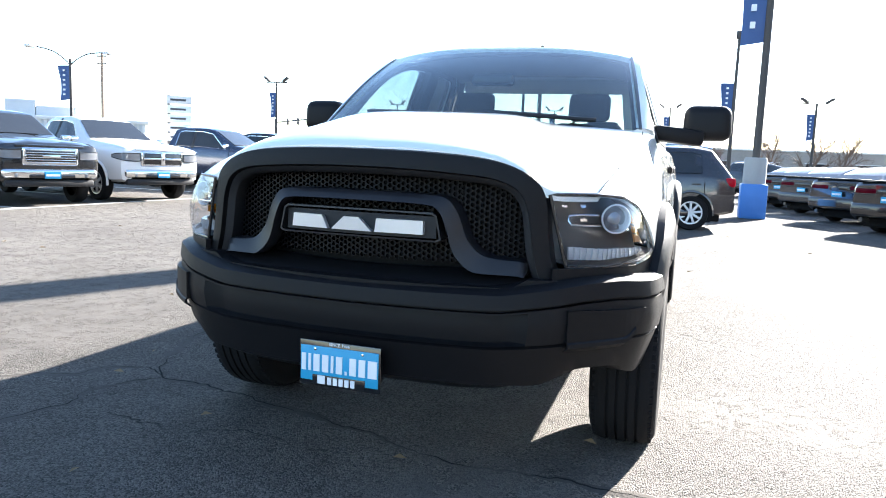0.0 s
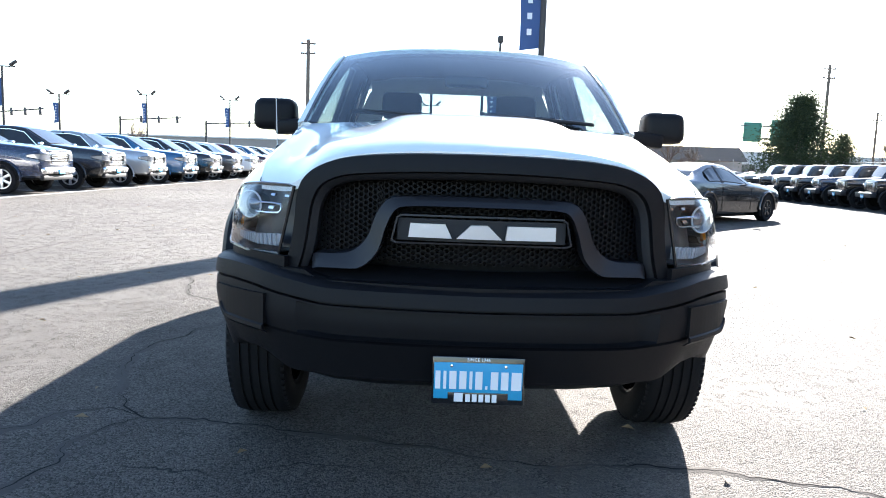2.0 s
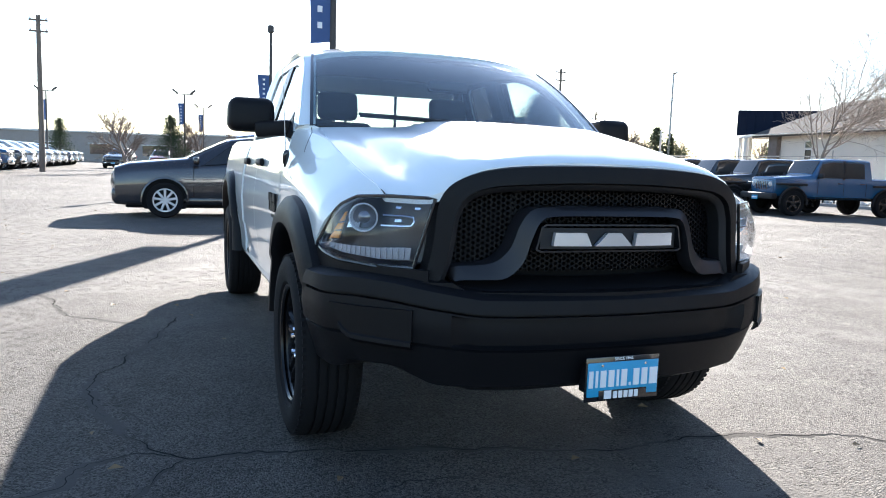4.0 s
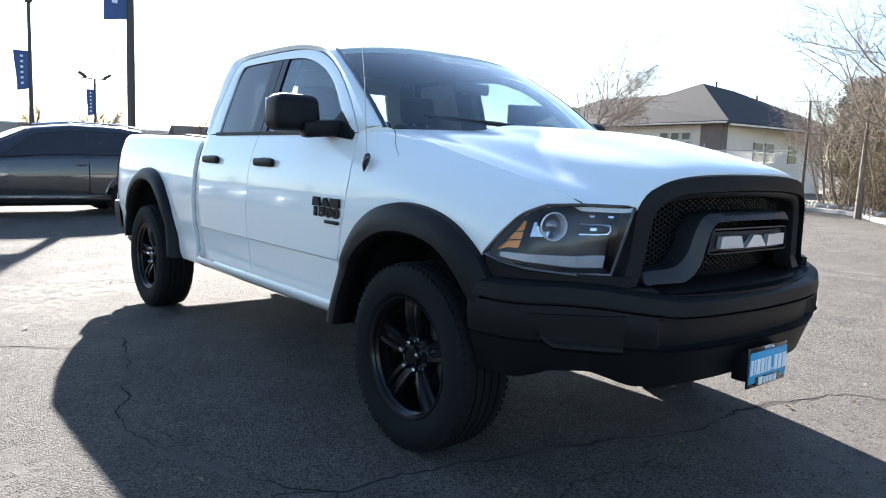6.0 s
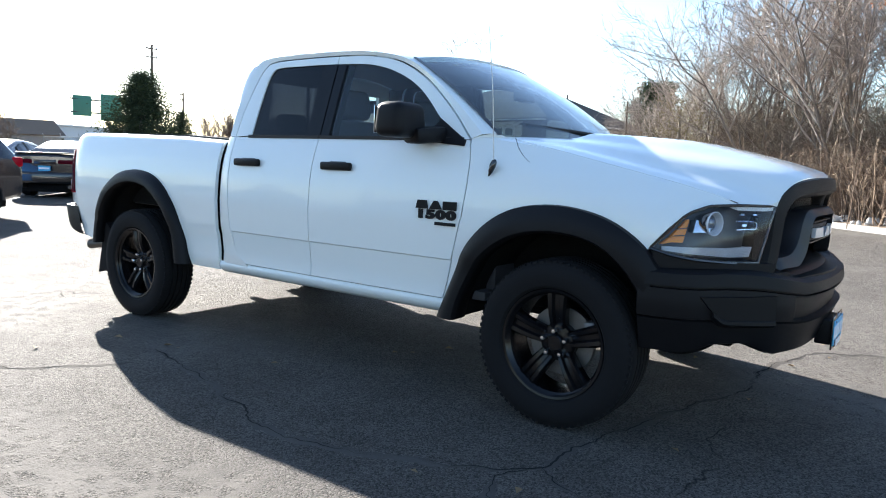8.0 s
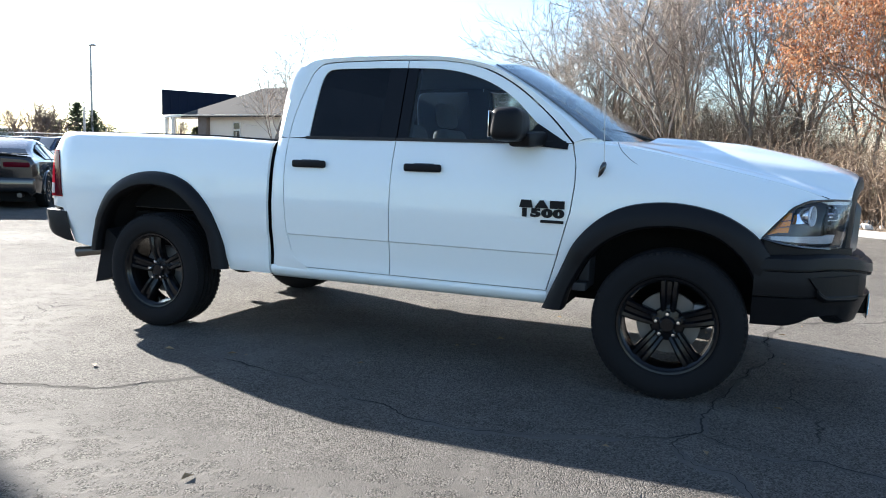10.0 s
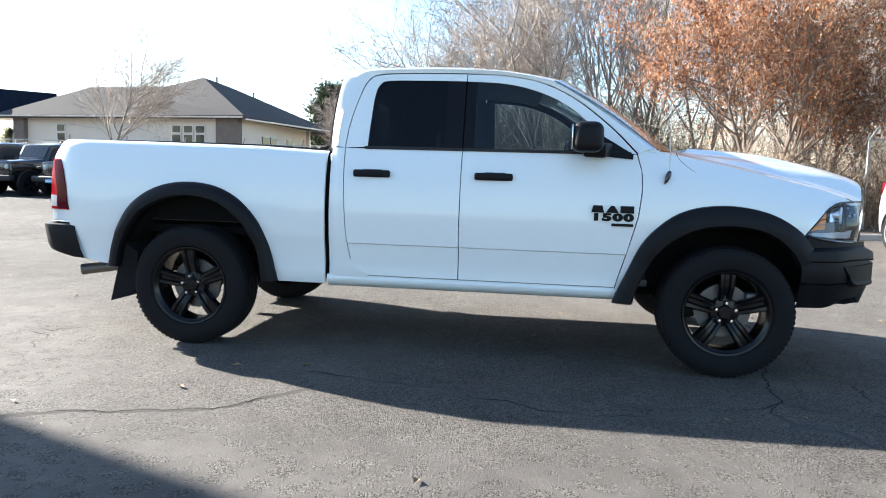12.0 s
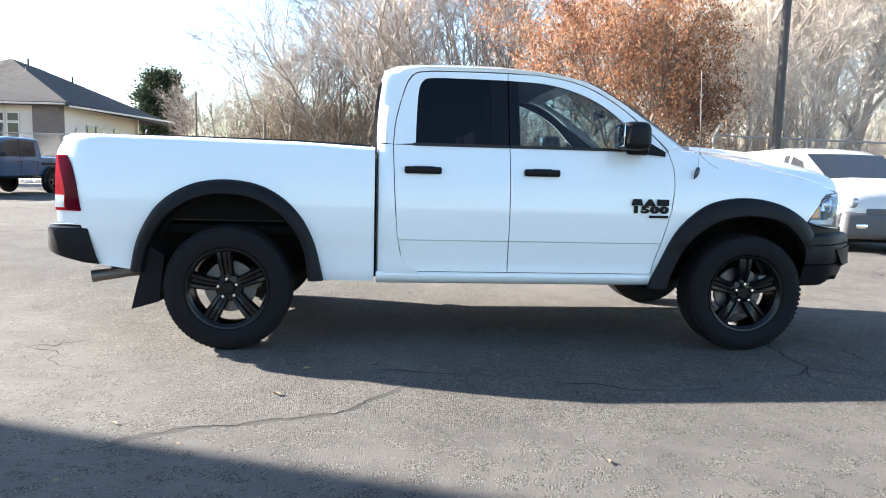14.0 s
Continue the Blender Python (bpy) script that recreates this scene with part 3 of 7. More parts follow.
def build_cab():
    """Roof, windscreen, rear wall, floor and the seats inside."""
    rows = []
    for x, y0, z0 in ((-2.575, 0.765, 1.83), (-2.54, 0.755, 1.888), (-2.47, 0.742, 1.918), (-2.35, 0.732, 1.933), (-2.1, 0.732, 1.944), (-1.75, 0.737, 1.943), (-1.42, 0.742, 1.922), (-1.25, 0.748, 1.893), (-1.12, 0.755, 1.862)):
        lead = 0.12 if x > -1.2 else 0.05 if x > -1.3 else 0.0
        rows.append([Vector((x + lead * (1 - (k / 10) ** 2), y0 * k / 10, z0 + 0.056 * (1 - abs(k / 10) ** 3) + (0.004 if lead == 0 and 3 < abs(k) < 8 else 0))) for k in range(-10, 11)])
    part("roof", shell(rows, (0, 0, -0.03)), WHITE_PAINT, truck, "white cab roof")
    lining = [[Vector((v.x, v.y * 0.97, v.z - 0.05)) for v in r] for r in rows[2:-1]]
    part("headliner", shell(lining, (0, 0, -0.01)), HEADLINER, truck)
    rows = []
    for v in np.linspace(0, 1, 12):
        e = Vector((-1.12, 0.755, 1.866)).lerp(Vector((-0.45, 0.878, 1.420)), v)
        c = Vector((-1.01, 0, 1.914)).lerp(Vector((-0.215, 0, 1.415)), v)
        bow = 0.03 * math.sin(math.pi * v)
        rows.append([Vector((e.x + (c.x - e.x) * (1 - abs(u) ** 2.2), e.y * u, e.z + (c.z - e.z) * (1 - abs(u) ** 3) + bow)) for u in np.linspace(-1, 1, 25)])
    part("windscreen", shell(rows, (-0.004, 0, -0.003)), CLEAR_GLASS, truck, "clear raked windscreen", shadow=False)
    for s in (-1, 1):
        j = 0 if s < 0 else -1
        j2 = 1 if s < 0 else -2
        strip = [[r[j] + Vector((0.003, 0, 0.004)) for r in rows], [r[j].lerp(r[j2], 0.22) + Vector((0.003, 0, 0.004)) for r in rows]]
        part("windscreen_trim", shell(strip, (-0.003, 0, -0.004)), GLOSS_BLACK, truck)
    # mirror inside and sensor cover
    part("interior_mirror", box((0.03, 0.25, 0.065), (-0.80, 0, 1.70), 0.02, segments=3), GLOSS_BLACK, truck)
    # rear wall with a sliding window
    part("rear_wall", shell([[Vector((-2.58, y, z)) for y in (-0.86, 0.86)] for z in (0.52, 1.47)], (0.03, 0, 0)), WHITE_PAINT, truck)
    part("rear_header", shell([[Vector((-2.56, y, z)) for y in (-0.70, 0.70)] for z in (1.79, 1.90)], (0.03, 0, 0)), WHITE_PAINT, truck)
    for s in (-1, 1):
        part("rear_quarter", prism([Vector((-2.57, s * y, z)) for y, z in ((0.62, 1.47), (0.85, 1.47), (0.71, 1.79), (0.58, 1.79))], (0.03, 0, 0)), WHITE_PAINT, truck, smooth=False)
        part("window_bar", box((0.02, 0.022, 0.33), (-2.565, s * 0.21, 1.63), 0.004), GLOSS_BLACK, truck)
    part("rear_glass", shell([[Vector((-2.572, y, z)) for y in (-0.60, 0.60)] for z in (1.47, 1.79)], (0.004, 0, 0)), SIDE_GLASS, truck, shadow=False)
    # floor, firewall, dash, steering wheel, seats
    part("cab_floor", box((2.1, 1.8, 0.05), (-1.52, 0, 0.56), 0.01), DASH, truck)
    part("firewall", box((0.06, 1.60, 0.75), (-0.50, 0, 0.95), 0.01), DASH, truck)
    dash = [[Vector((x, y, z - 0.03 * (y / 0.8) ** 2)) for y in np.linspace(-0.80, 0.80, 14)] for x, z in ((-0.42, 1.36), (-0.60, 1.385), (-0.76, 1.38), (-0.86, 1.33), (-0.88, 1.15), (-0.80, 0.95))]
    part("dashboard", shell(dash, (0.03, 0, -0.03)), DASH, truck, "dark moulded dashboard")
    hub = Vector((-1.02, 0.40, 1.28))
    bm = bmesh.new()
    tilt = Matrix.Rotation(radians(-62), 3, "Y")
    ring = [hub + tilt @ Vector((0.185 * math.cos(a), 0.185 * math.sin(a), 0)) for a in np.linspace(0, 2 * math.pi, 29)]
    tube(ring, 0.016, 7, bm, cap=False)
    for a in (0.2, math.pi - 0.2, math.pi * 1.5):
        tube([hub, hub + tilt @ Vector((0.18 * math.sin(a), 0.18 * math.cos(a), 0))], 0.018, 6, bm)
    part("steering_wheel", bm, GLOSS_BLACK, truck)
    for y in (-0.42, 0.42):
        seat = part("front_seat", box((0.54, 0.56, 0.16), (-1.48, y, 0.90), 0.06, segments=3), SEAT_CLOTH, truck, "dark cloth seat with headrest")
        part("seat_back", box((0.15, 0.55, 0.66), (-1.80, y, 1.20), 0.06, segments=3, turn=Matrix.Rotation(radians(-14), 4, "Y"), taper=0.9), SEAT_CLOTH, seat)
        part("headrest", box((0.10, 0.29, 0.20), (-1.90, y, 1.635), 0.045, segments=3, turn=Matrix.Rotation(radians(-8), 4, "Y")), SEAT_CLOTH, seat)
    bench = part("rear_seat", box((0.42, 1.5, 0.16), (-2.22, 0, 0.92), 0.05), SEAT_CLOTH, truck)
    part("seat_back", box((0.12, 1.5, 0.60), (-2.46, 0, 1.16), 0.05, turn=Matrix.Rotation(radians(-8), 4, "Y")), SEAT_CLOTH, bench)
    for y in (-0.45, 0.45):
        part("headrest", box((0.09, 0.26, 0.13), (-2.48, y, 1.51), 0.04, segments=3), SEAT_CLOTH, bench)


def build_bed():
    part("bed_floor", box((2.0, 1.56, 0.04), (-3.63, 0, 0.86), 0.005), SATIN_DARK, truck)
    part("bed_front_wall", box((0.04, 1.60, 0.52), (-2.655, 0, 1.12), 0.008), WHITE_PAINT, truck)
    gate = part("tailgate", box((0.06, 1.56, 0.54), (-4.655, 0, 1.12), 0.02), WHITE_PAINT, truck, "white tailgate")
    part("tailgate_handle", box((0.03, 0.24, 0.09), (-4.69, 0, 1.20), 0.015), TEXTURED_BLACK, gate)
    for s in (-1, 1):
        part("wheelhouse", box((1.10, 0.02, 0.42), (-3.56, s * 0.57, 0.82), 0.01), UNDERBODY, truck)
    part("bed_gap", box((0.02, 1.88, 0.80), (-2.616, 0, 0.90), 0.0), UNDERBODY, truck)
    bumper_plan = [(-4.405, 1.016), (-4.58, 1.008), (-4.71, 0.940), (-4.775, 0.80), (-4.79, 0.4)]
    plan = [Vector((x, -y, 0)) for x, y in bumper_plan] + [Vector((x, y, 0)) for x, y in bumper_plan[::-1]]
    plan = sweep(plan, 40)
    rows = []
    for z, d in ((0.555, -0.05), (0.565, -0.01), (0.62, 0.0), (0.76, 0.0), (0.795, -0.008), (0.803, -0.04), (0.803, -0.12)):
        row = []
        for p in plan:
            away = Vector((p.x + 3.9, p.y, 0)).normalized()
            low = 0.555 + 0.065 * min(1, max(0, (-4.45 - p.x) / 0.25))
            zz = low + (z - 0.555) * (0.803 - low) / 0.248
            row.append(Vector((p.x - 0.07 * (zz - 0.555) / 0.25 * min(1.0, max(0.0, (abs(p.y) - 0.93) / 0.06)), p.y, zz)) + away * d)
        rows.append(row)
    bumper = part("rear_bumper", shell(rows, (0.02, 0, 0)), TEXTURED_BLACK, truck, "black rear step bumper")
    for s in (-1, 1):
        part("bumper_cap", box((0.22, 0.10, 0.012), (-4.60, s * 0.87, 0.810), 0.004, turn=Matrix.Rotation(s * 0.3, 4, "Z")), CHROME, bumper)
        pipe = tube([(-3.9, s * 0.66, 0.50), (-4.12, s * 0.78, 0.497), (-4.26, s * 0.84, 0.490), (-4.42, s * 0.885, 0.472), (-4.475, s * 0.90, 0.464), (-4.470, s * 0.90, 0.464), (-4.38, s * 0.87, 0.476)], [0.030, 0.032, 0.034, 0.039, 0.041, 0.035, 0.030], 18, cap=False)
        part("exhaust_tip", pipe, EXHAUST_METAL, truck, "dull metal exhaust tip")


def face_x(y):
    """How far forward the nose reaches at a half width."""
    return 1.0 - 0.28 * y * y


def nose_strip(outer, inner, depth_out, depth_in, n=70, mid=None):
    """A band round the grille between two arches of (y, z), bowed with the nose."""
    o, i = sweep([(0, y, z) for y, z in outer], n), sweep([(0, y, z) for y, z in inner], n)
    rows = []
    for k, d in ((0.0, depth_out), (0.06, depth_out + 0.018), (0.5, (depth_out + depth_in) / 2 + 0.020), (0.93, depth_in + 0.016), (1.0, depth_in)):
        row = []
        for a, b in zip(o, i):
            p = a.lerp(b, k)
            row.append(Vector((face_x(p.y) + d, p.y, p.z)))
        rows.append(row)
    return rows


def arch(pts):
    return pts + [(-y, z) for y, z in pts[-2::-1]]


def hex_mesh(name, y0, y1, z0, z1, depth, parent, cell=0.030, keep=None):
    """A black honeycomb of raised bars."""
    bm = bmesh.new()
    dy, dz = cell * 1.5, cell * math.sqrt(3)
    cols = int((y1 - y0) / dy) + 1
    for c in range(cols):
        for r in range(int((z1 - z0) / dz) + 1):
            cy, cz = y0 + c * dy, z0 + r * dz + (c % 2) * dz / 2
            if keep and not keep(cy, cz):
                continue
            ring_o = [(cy + cell * 0.98 * math.cos(a), cz + cell * 0.98 * math.sin(a)) for a in np.arange(6) * math.pi / 3]
            ring_i = [(cy + cell * 0.72 * math.cos(a), cz + cell * 0.72 * math.sin(a)) for a in np.arange(6) * math.pi / 3]
            fr = [bm.verts.new((face_x(y) + depth, y, z)) for y, z in ring_o]
            mi = [bm.verts.new((face_x(y) + depth, y, z)) for y, z in ring_i]
            ba = [bm.verts.new((face_x(y) + depth - 0.018, y, z)) for y, z in ring_i]
            for k in range(6):
                j = (k + 1) % 6
                bm.faces.new((fr[k], fr[j], mi[j], mi[k]))
                bm.faces.new((mi[k], mi[j], ba[j], ba[k]))
    return part(name, bm, MESH_BLACK, parent, "black honeycomb insert", smooth=False)


def build_nose():
    outer = arch([(-0.735, 0.80), (-0.695, 0.88), (-0.675, 1.00), (-0.668, 1.09), (-0.645, 1.155), (-0.58, 1.205), (-0.46, 1.240), (-0.25, 1.256), (0.0, 1.260)])
    inner = arch([(-0.655, 0.815), (-0.630, 0.90), (-0.612, 1.01), (-0.600, 1.075), (-0.565, 1.135), (-0.49, 1.168), (-0.38, 1.180), (-0.2, 1.190), (0.0, 1.193)])
    surround = part("grille_surround", shell(nose_strip(outer, inner, -0.012, 0.0), (-0.05, 0, 0)), TEXTURED_BLACK, truck, "black textured arch round the grille")
    lip_in = arch([(-0.622, 0.83), (-0.597, 0.91), (-0.583, 1.01), (-0.574, 1.065), (-0.545, 1.115), (-0.48, 1.145), (-0.37, 1.158), (-0.2, 1.166), (0.0, 1.169)])
    part("grille_step", shell(nose_strip(inner, lip_in, -0.025, -0.045), (-0.05, 0, 0)), BLACK_PLASTIC, surround)
    # backing and honeycomb
    back = [[Vector((face_x(y) - 0.145, y, z)) for y in np.linspace(-0.63, 0.63, 24)] for z in (0.80, 1.0, 1.17)]
    part("grille_backing", shell(back, (-0.02, 0, 0)), UNDERBODY, surround)
    hex_mesh("grille_mesh", -0.590, -0.36, 0.875, 1.135, -0.095, surround, 0.0115)
    hex_mesh("grille_mesh", 0.36, 0.595, 0.875, 1.135, -0.095, surround, 0.0115)
    hex_mesh("grille_mesh", -0.36, 0.36, 0.87, 1.15, -0.10, surround, 0.0115)
    # smooth panel that closes the grille towards the bumper
    skirt = [[Vector((face_x(y) + d, y, z + 0.02 * (abs(y) / 0.6) ** 2)) for y in np.linspace(-0.60, 0.60, 28)] for z, d in ((0.770, 0.03), (0.795, 0.008), (0.820, -0.045), (0.840, -0.095))]
    part("grille_skirt", shell(skirt, (-0.02, 0, 0)), MESH_BLACK, surround, "black panel below the grille mesh")
    # broad bow that frames the middle panel
    bow_out = arch([(-0.605, 0.845), (-0.60, 0.888), (-0.52, 0.895), (-0.455, 0.91), (-0.405, 0.96), (-0.375, 1.04), (-0.335, 1.095), (-0.27, 1.108), (-0.1, 1.112), (0.0, 1.112)])
    bow_in = arch([(-0.60, 0.835), (-0.59, 0.838), (-0.49, 0.84), (-0.42, 0.848), (-0.362, 0.905), (-0.335, 0.99), (-0.305, 1.055), (-0.255, 1.072), (-0.1, 1.076), (0.0, 1.076)])
    part("grille_bow", shell(nose_strip(bow_out, bow_in, -0.030, -0.002), (-0.06, 0, 0)), BOW_DARK, surround, "dark satin frame of the middle grille")
    # name panel with plain blocks
    frame_o = [(-0.318, 0.952), (-0.300, 1.035), (-0.285, 1.046), (0.285, 1.046), (0.300, 1.035), (0.318, 0.952), (0.30, 0.943), (-0.30, 0.943)]
    frame_i = [(-0.311, 0.956), (-0.294, 1.032), (-0.281, 1.040), (0.281, 1.040), (0.294, 1.032), (0.311, 0.956), (0.296, 0.949), (-0.296, 0.949)]
    bm = bmesh.new()
    loops = [[bm.verts.new((face_x(y) + d, y, z)) for y, z in pts] for pts, d in ((frame_o, -0.06), (frame_o, 0.002), (frame_i, 0.002), (frame_i, -0.04))]
    for a, b in zip(loops, loops[1:]):
        for k in range(8):
            bm.faces.new((a[k], a[(k + 1) % 8], b[(k + 1) % 8], b[k]))
    bmesh.ops.recalc_face_normals(bm, faces=bm.faces)
    panel = part("name_panel", bm, BOW_DARK, surround, smooth=False)
    part("name_backing", shell([[Vector((face_x(y) - 0.016, y, z)) for y in np.linspace(-0.295, 0.295, 14)] for z in (0.955, 1.032)], (-0.02, 0, 0)), BLACK_PLASTIC, panel)
    for y0, y1, sl, sr in ((-0.256, -0.105, 0.006, 0.024), (-0.090, 0.068, 0.050, 0.050), (0.080, 0.256, 0.006, 0.0)):
        q = [(y0, 0.968), (y1, 0.968), (y1 - sr, 1.016), (y0 + sl, 1.016)]
        part("name_block", prism([Vector((face_x(y) + 0.010, y, z)) for y, z in q], (-0.02, 0, 0)), SILVER_LETTER, panel, "silver block of the maker's name", smooth=False)

    # bumper: a profile carried round the nose
    half = [(1.075, 0.0), (1.068, 0.25), (1.045, 0.45), (1.0, 0.61), (0.945, 0.732), (0.865, 0.830), (0.76, 0.930), (0.63, 1.018), (0.45, 1.052)]
    LEVELS = (0, 0.02, 0.05, 0.10, 0.170, 0.177, 0.194, 0.202, 0.216, 0.228, 0.28, 0.34, 0.42, 0.47, 0.49, 0.50, 0.52, 0.62, 0.74, 0.86, 0.95, 1.0)
    plan = sweep([(x, -y, 0) for x, y in half[::-1]] + [(x, y, 0) for x, y in half[1:]], 81)
    rows = []
    for w in LEVELS:
        row = []
        for i, p in enumerate(plan):
            q = abs(p.y)
            turn = min(1.0, max(0.0, (0.95 - p.x) / 0.4))
            top = interp(q, [0, 0.55, 0.70, 0.82, 0.92, 1.05], [0.800, 0.805, 0.830, 0.852, 0.858, 0.845])
            low = interp(q, [0, 0.50, 0.60, 0.70, 0.78, 0.85, 0.95, 1.05], [0.405, 0.408, 0.420, 0.450, 0.485, 0.512, 0.505, 0.45])
            z = max(top + (0.405 - top) * w, low + (1 - w) * 0.05)
            d = interp(w, [0, 0.02, 0.05, 0.10, 0.170, 0.177, 0.194, 0.202, 0.34, 0.49, 0.50, 0.52, 0.86, 1.0], [-0.085, -0.022, 0.0, 0.004, 0.008, -0.014, -0.014, 0.002, 0.006, -0.004, -0.024, -0.012, -0.06, -0.19])
            if q < 0.62:
                d += interp(w, [0.216, 0.228, 0.47, 0.49], [0, -0.040, -0.036, 0])
            away = Vector((p.x - 0.45, p.y * 0.8, 0)).normalized()
            row.append(Vector((p.x, p.y, z)) + away * d)
        rows.append(row)
    bumper = part("front_bumper", shell(rows, (-0.03, 0, 0)), TEXTURED_BLACK, truck, "heavy black textured front bumper")
    top = [[Vector((face_x(y) + d, y, 0.805 + 0.03 * (abs(y) > 0.62))) for y in np.linspace(-0.72, 0.72, 30)] for d in (-0.16, -0.05, 0.055)]
    part("bumper_top", shell(top, (0, 0, -0.02)), TEXTURED_BLACK, bumper)
    for s in (-1, 1):
        # lamp pocket in the corner: a dark well with a rim and a ledge under it
        bend = sweep([(0.682, 1.000, 0), (0.772, 0.938, 0), (0.862, 0.850, 0), (0.936, 0.762, 0)], 14)
        out_ = lambda k, z, d: Vector((bend[k].x + 0.62 * d, s * (bend[k].y + 0.78 * d), z))
        well = [[out_(k, (0.742 - 0.008 * (1 - k / 13)) * w + (0.640 - 0.008 * k / 13 + 0.09 * max(0, 1 - k / 4) ** 1.5) * (1 - w), 0.007) for k in range(14)] for w in (0, 0.5, 1)]
        pocket = part("lamp_pocket", shell(well, (-0.02, -s * 0.015, 0)), MESH_BLACK, bumper, "dark lamp well in the bumper corner", smooth=False)
        shelf = [[p + Vector((0.62 * d, s * 0.78 * d, dz)) for p in well[0][2:]] for d, dz in ((-0.006, 0.006), (0.006, -0.004), (0.007, -0.018), (-0.014, -0.034))]
        part("pocket_ledge", shell(shelf, (-0.008, -s * 0.006, 0)), TEXTURED_BLACK, pocket)
        # strip under the headlamp
        rows = []
        for w in np.linspace(0, 1, 4):
            row = []
            for u in np.linspace(0, 1, 14):
                p = Vector((0.905, 0.70, 0)).lerp(Vector((0.46, 1.005, 0)), u)
                bulge = 0.045 * math.sin(math.pi * u)
                row.append(Vector((p.x + bulge, s * (p.y + bulge), 0.874 - 0.075 * w + 0.045 * u * u)))
            rows.append(row)
        part("lamp_strip", shell(rows, (-0.02, -s * 0.01, 0)), TEXTURED_BLACK, truck)
        build_headlamp(s)
    # number plate with a dark frame and plain bars
    plate = part("number_plate", box((0.008, 0.315, 0.165), (1.092, 0.0, 0.494), 0.003), GLOSS_BLACK, truck, "blue and white dealer plate in a black frame")
    part("plate_bracket", box((0.075, 0.27, 0.125), (1.050, 0.0, 0.494), 0.008), TEXTURED_BLACK, plate)
    part("plate_face", box((0.004, 0.302, 0.126), (1.098, 0.0, 0.494), 0.001), PLATE_BLUE, plate, "bright blue plate face")
    y = -0.146
    for wd in (0.017, 0.010, 0.024, 0.024, 0.010, 0.024, 0.008, 0.025, 0.025, 0.034):
        hgt = 0.062 if wd != 0.008 else 0.012
        part("plate_bar", box((0.003, wd, hgt), (1.1015, y + wd / 2, 0.497 - (0.062 - hgt) / 2), 0.0), PLATE_WHITE, plate, smooth=False)
        y += wd + 0.0102
    part("plate_tab", box((0.004, 0.205, 0.036), (1.1005, 0.0, 0.436), 0.001), GLOSS_BLACK, plate)
    part("maker_mark", box((0.003, 0.030, 0.030), (1.104, -0.066, 0.438), 0.0), PLATE_WHITE, plate, smooth=False)
    for k in range(5):
        part("plate_bar", box((0.003, 0.016, 0.026), (1.104, -0.034 + 0.0225 * k, 0.436), 0.0), PLATE_WHITE, plate, smooth=False)
    for s in (-1, 1):
        part("plate_screw", lathe([(0.0, 0.106), (0.005, 0.105), (0.006, 0.100)], 10, axis="x", at=(0.998, s * 0.092, 0.546)), CHROME, plate)
    text = bpy.data.curves.new("since", "FONT")
    text.body, text.size, text.extrude, text.align_x = "SINCE 1946", 0.016, 0.001, "CENTER"
    t_ob = new("since_curve", text)
    me = bpy.data.meshes.new_from_object(t_ob.evaluated_get(bpy.context.evaluated_depsgraph_get()))
    bpy.data.objects.remove(t_ob)
    bm = bmesh.new()
    bm.from_mesh(me)
    bmesh.ops.transform(bm, matrix=Matrix.Translation((1.098, 0, 0.5625)) @ Matrix.Rotation(radians(90), 4, "Z") @ Matrix.Rotation(radians(90), 4, "X"), verts=bm.verts)
    part("plate_caption", bm, PLATE_WHITE, plate, "small white words SINCE 1946", smooth=False)


def lamp_point(u, v):
    """The headlamp's lens from the grille (u 0) round to its tip on the flank (u 1); v from bottom to top."""
    bx, by, bz = [interp(u, [0, 0.35, 0.7, 0.88, 1], c) for c in ([0.845, 0.775, 0.64, 0.545, 0.45], [0.737, 0.865, 0.965, 0.995, 1.006], [0.876, 0.876, 0.885, 0.898, 0.922])]
    tx, ty, tz = [interp(u, [0, 0.35, 0.7, 0.88, 1], c) for c in ([0.885, 0.775, 0.665, 0.58, 0.455], [0.675, 0.822, 0.905, 0.955, 1.004], [1.126, 1.128, 1.120, 1.08, 0.930])]
    b, t = Vector((bx, by, bz)), Vector((tx, ty, tz))
    p = b.lerp(t, v)
    belly = 0.022 * math.sin(math.pi * v) * math.sin(math.pi * min(1, u + 0.12))
    return p + Vector((belly, belly * 0.8, 0))


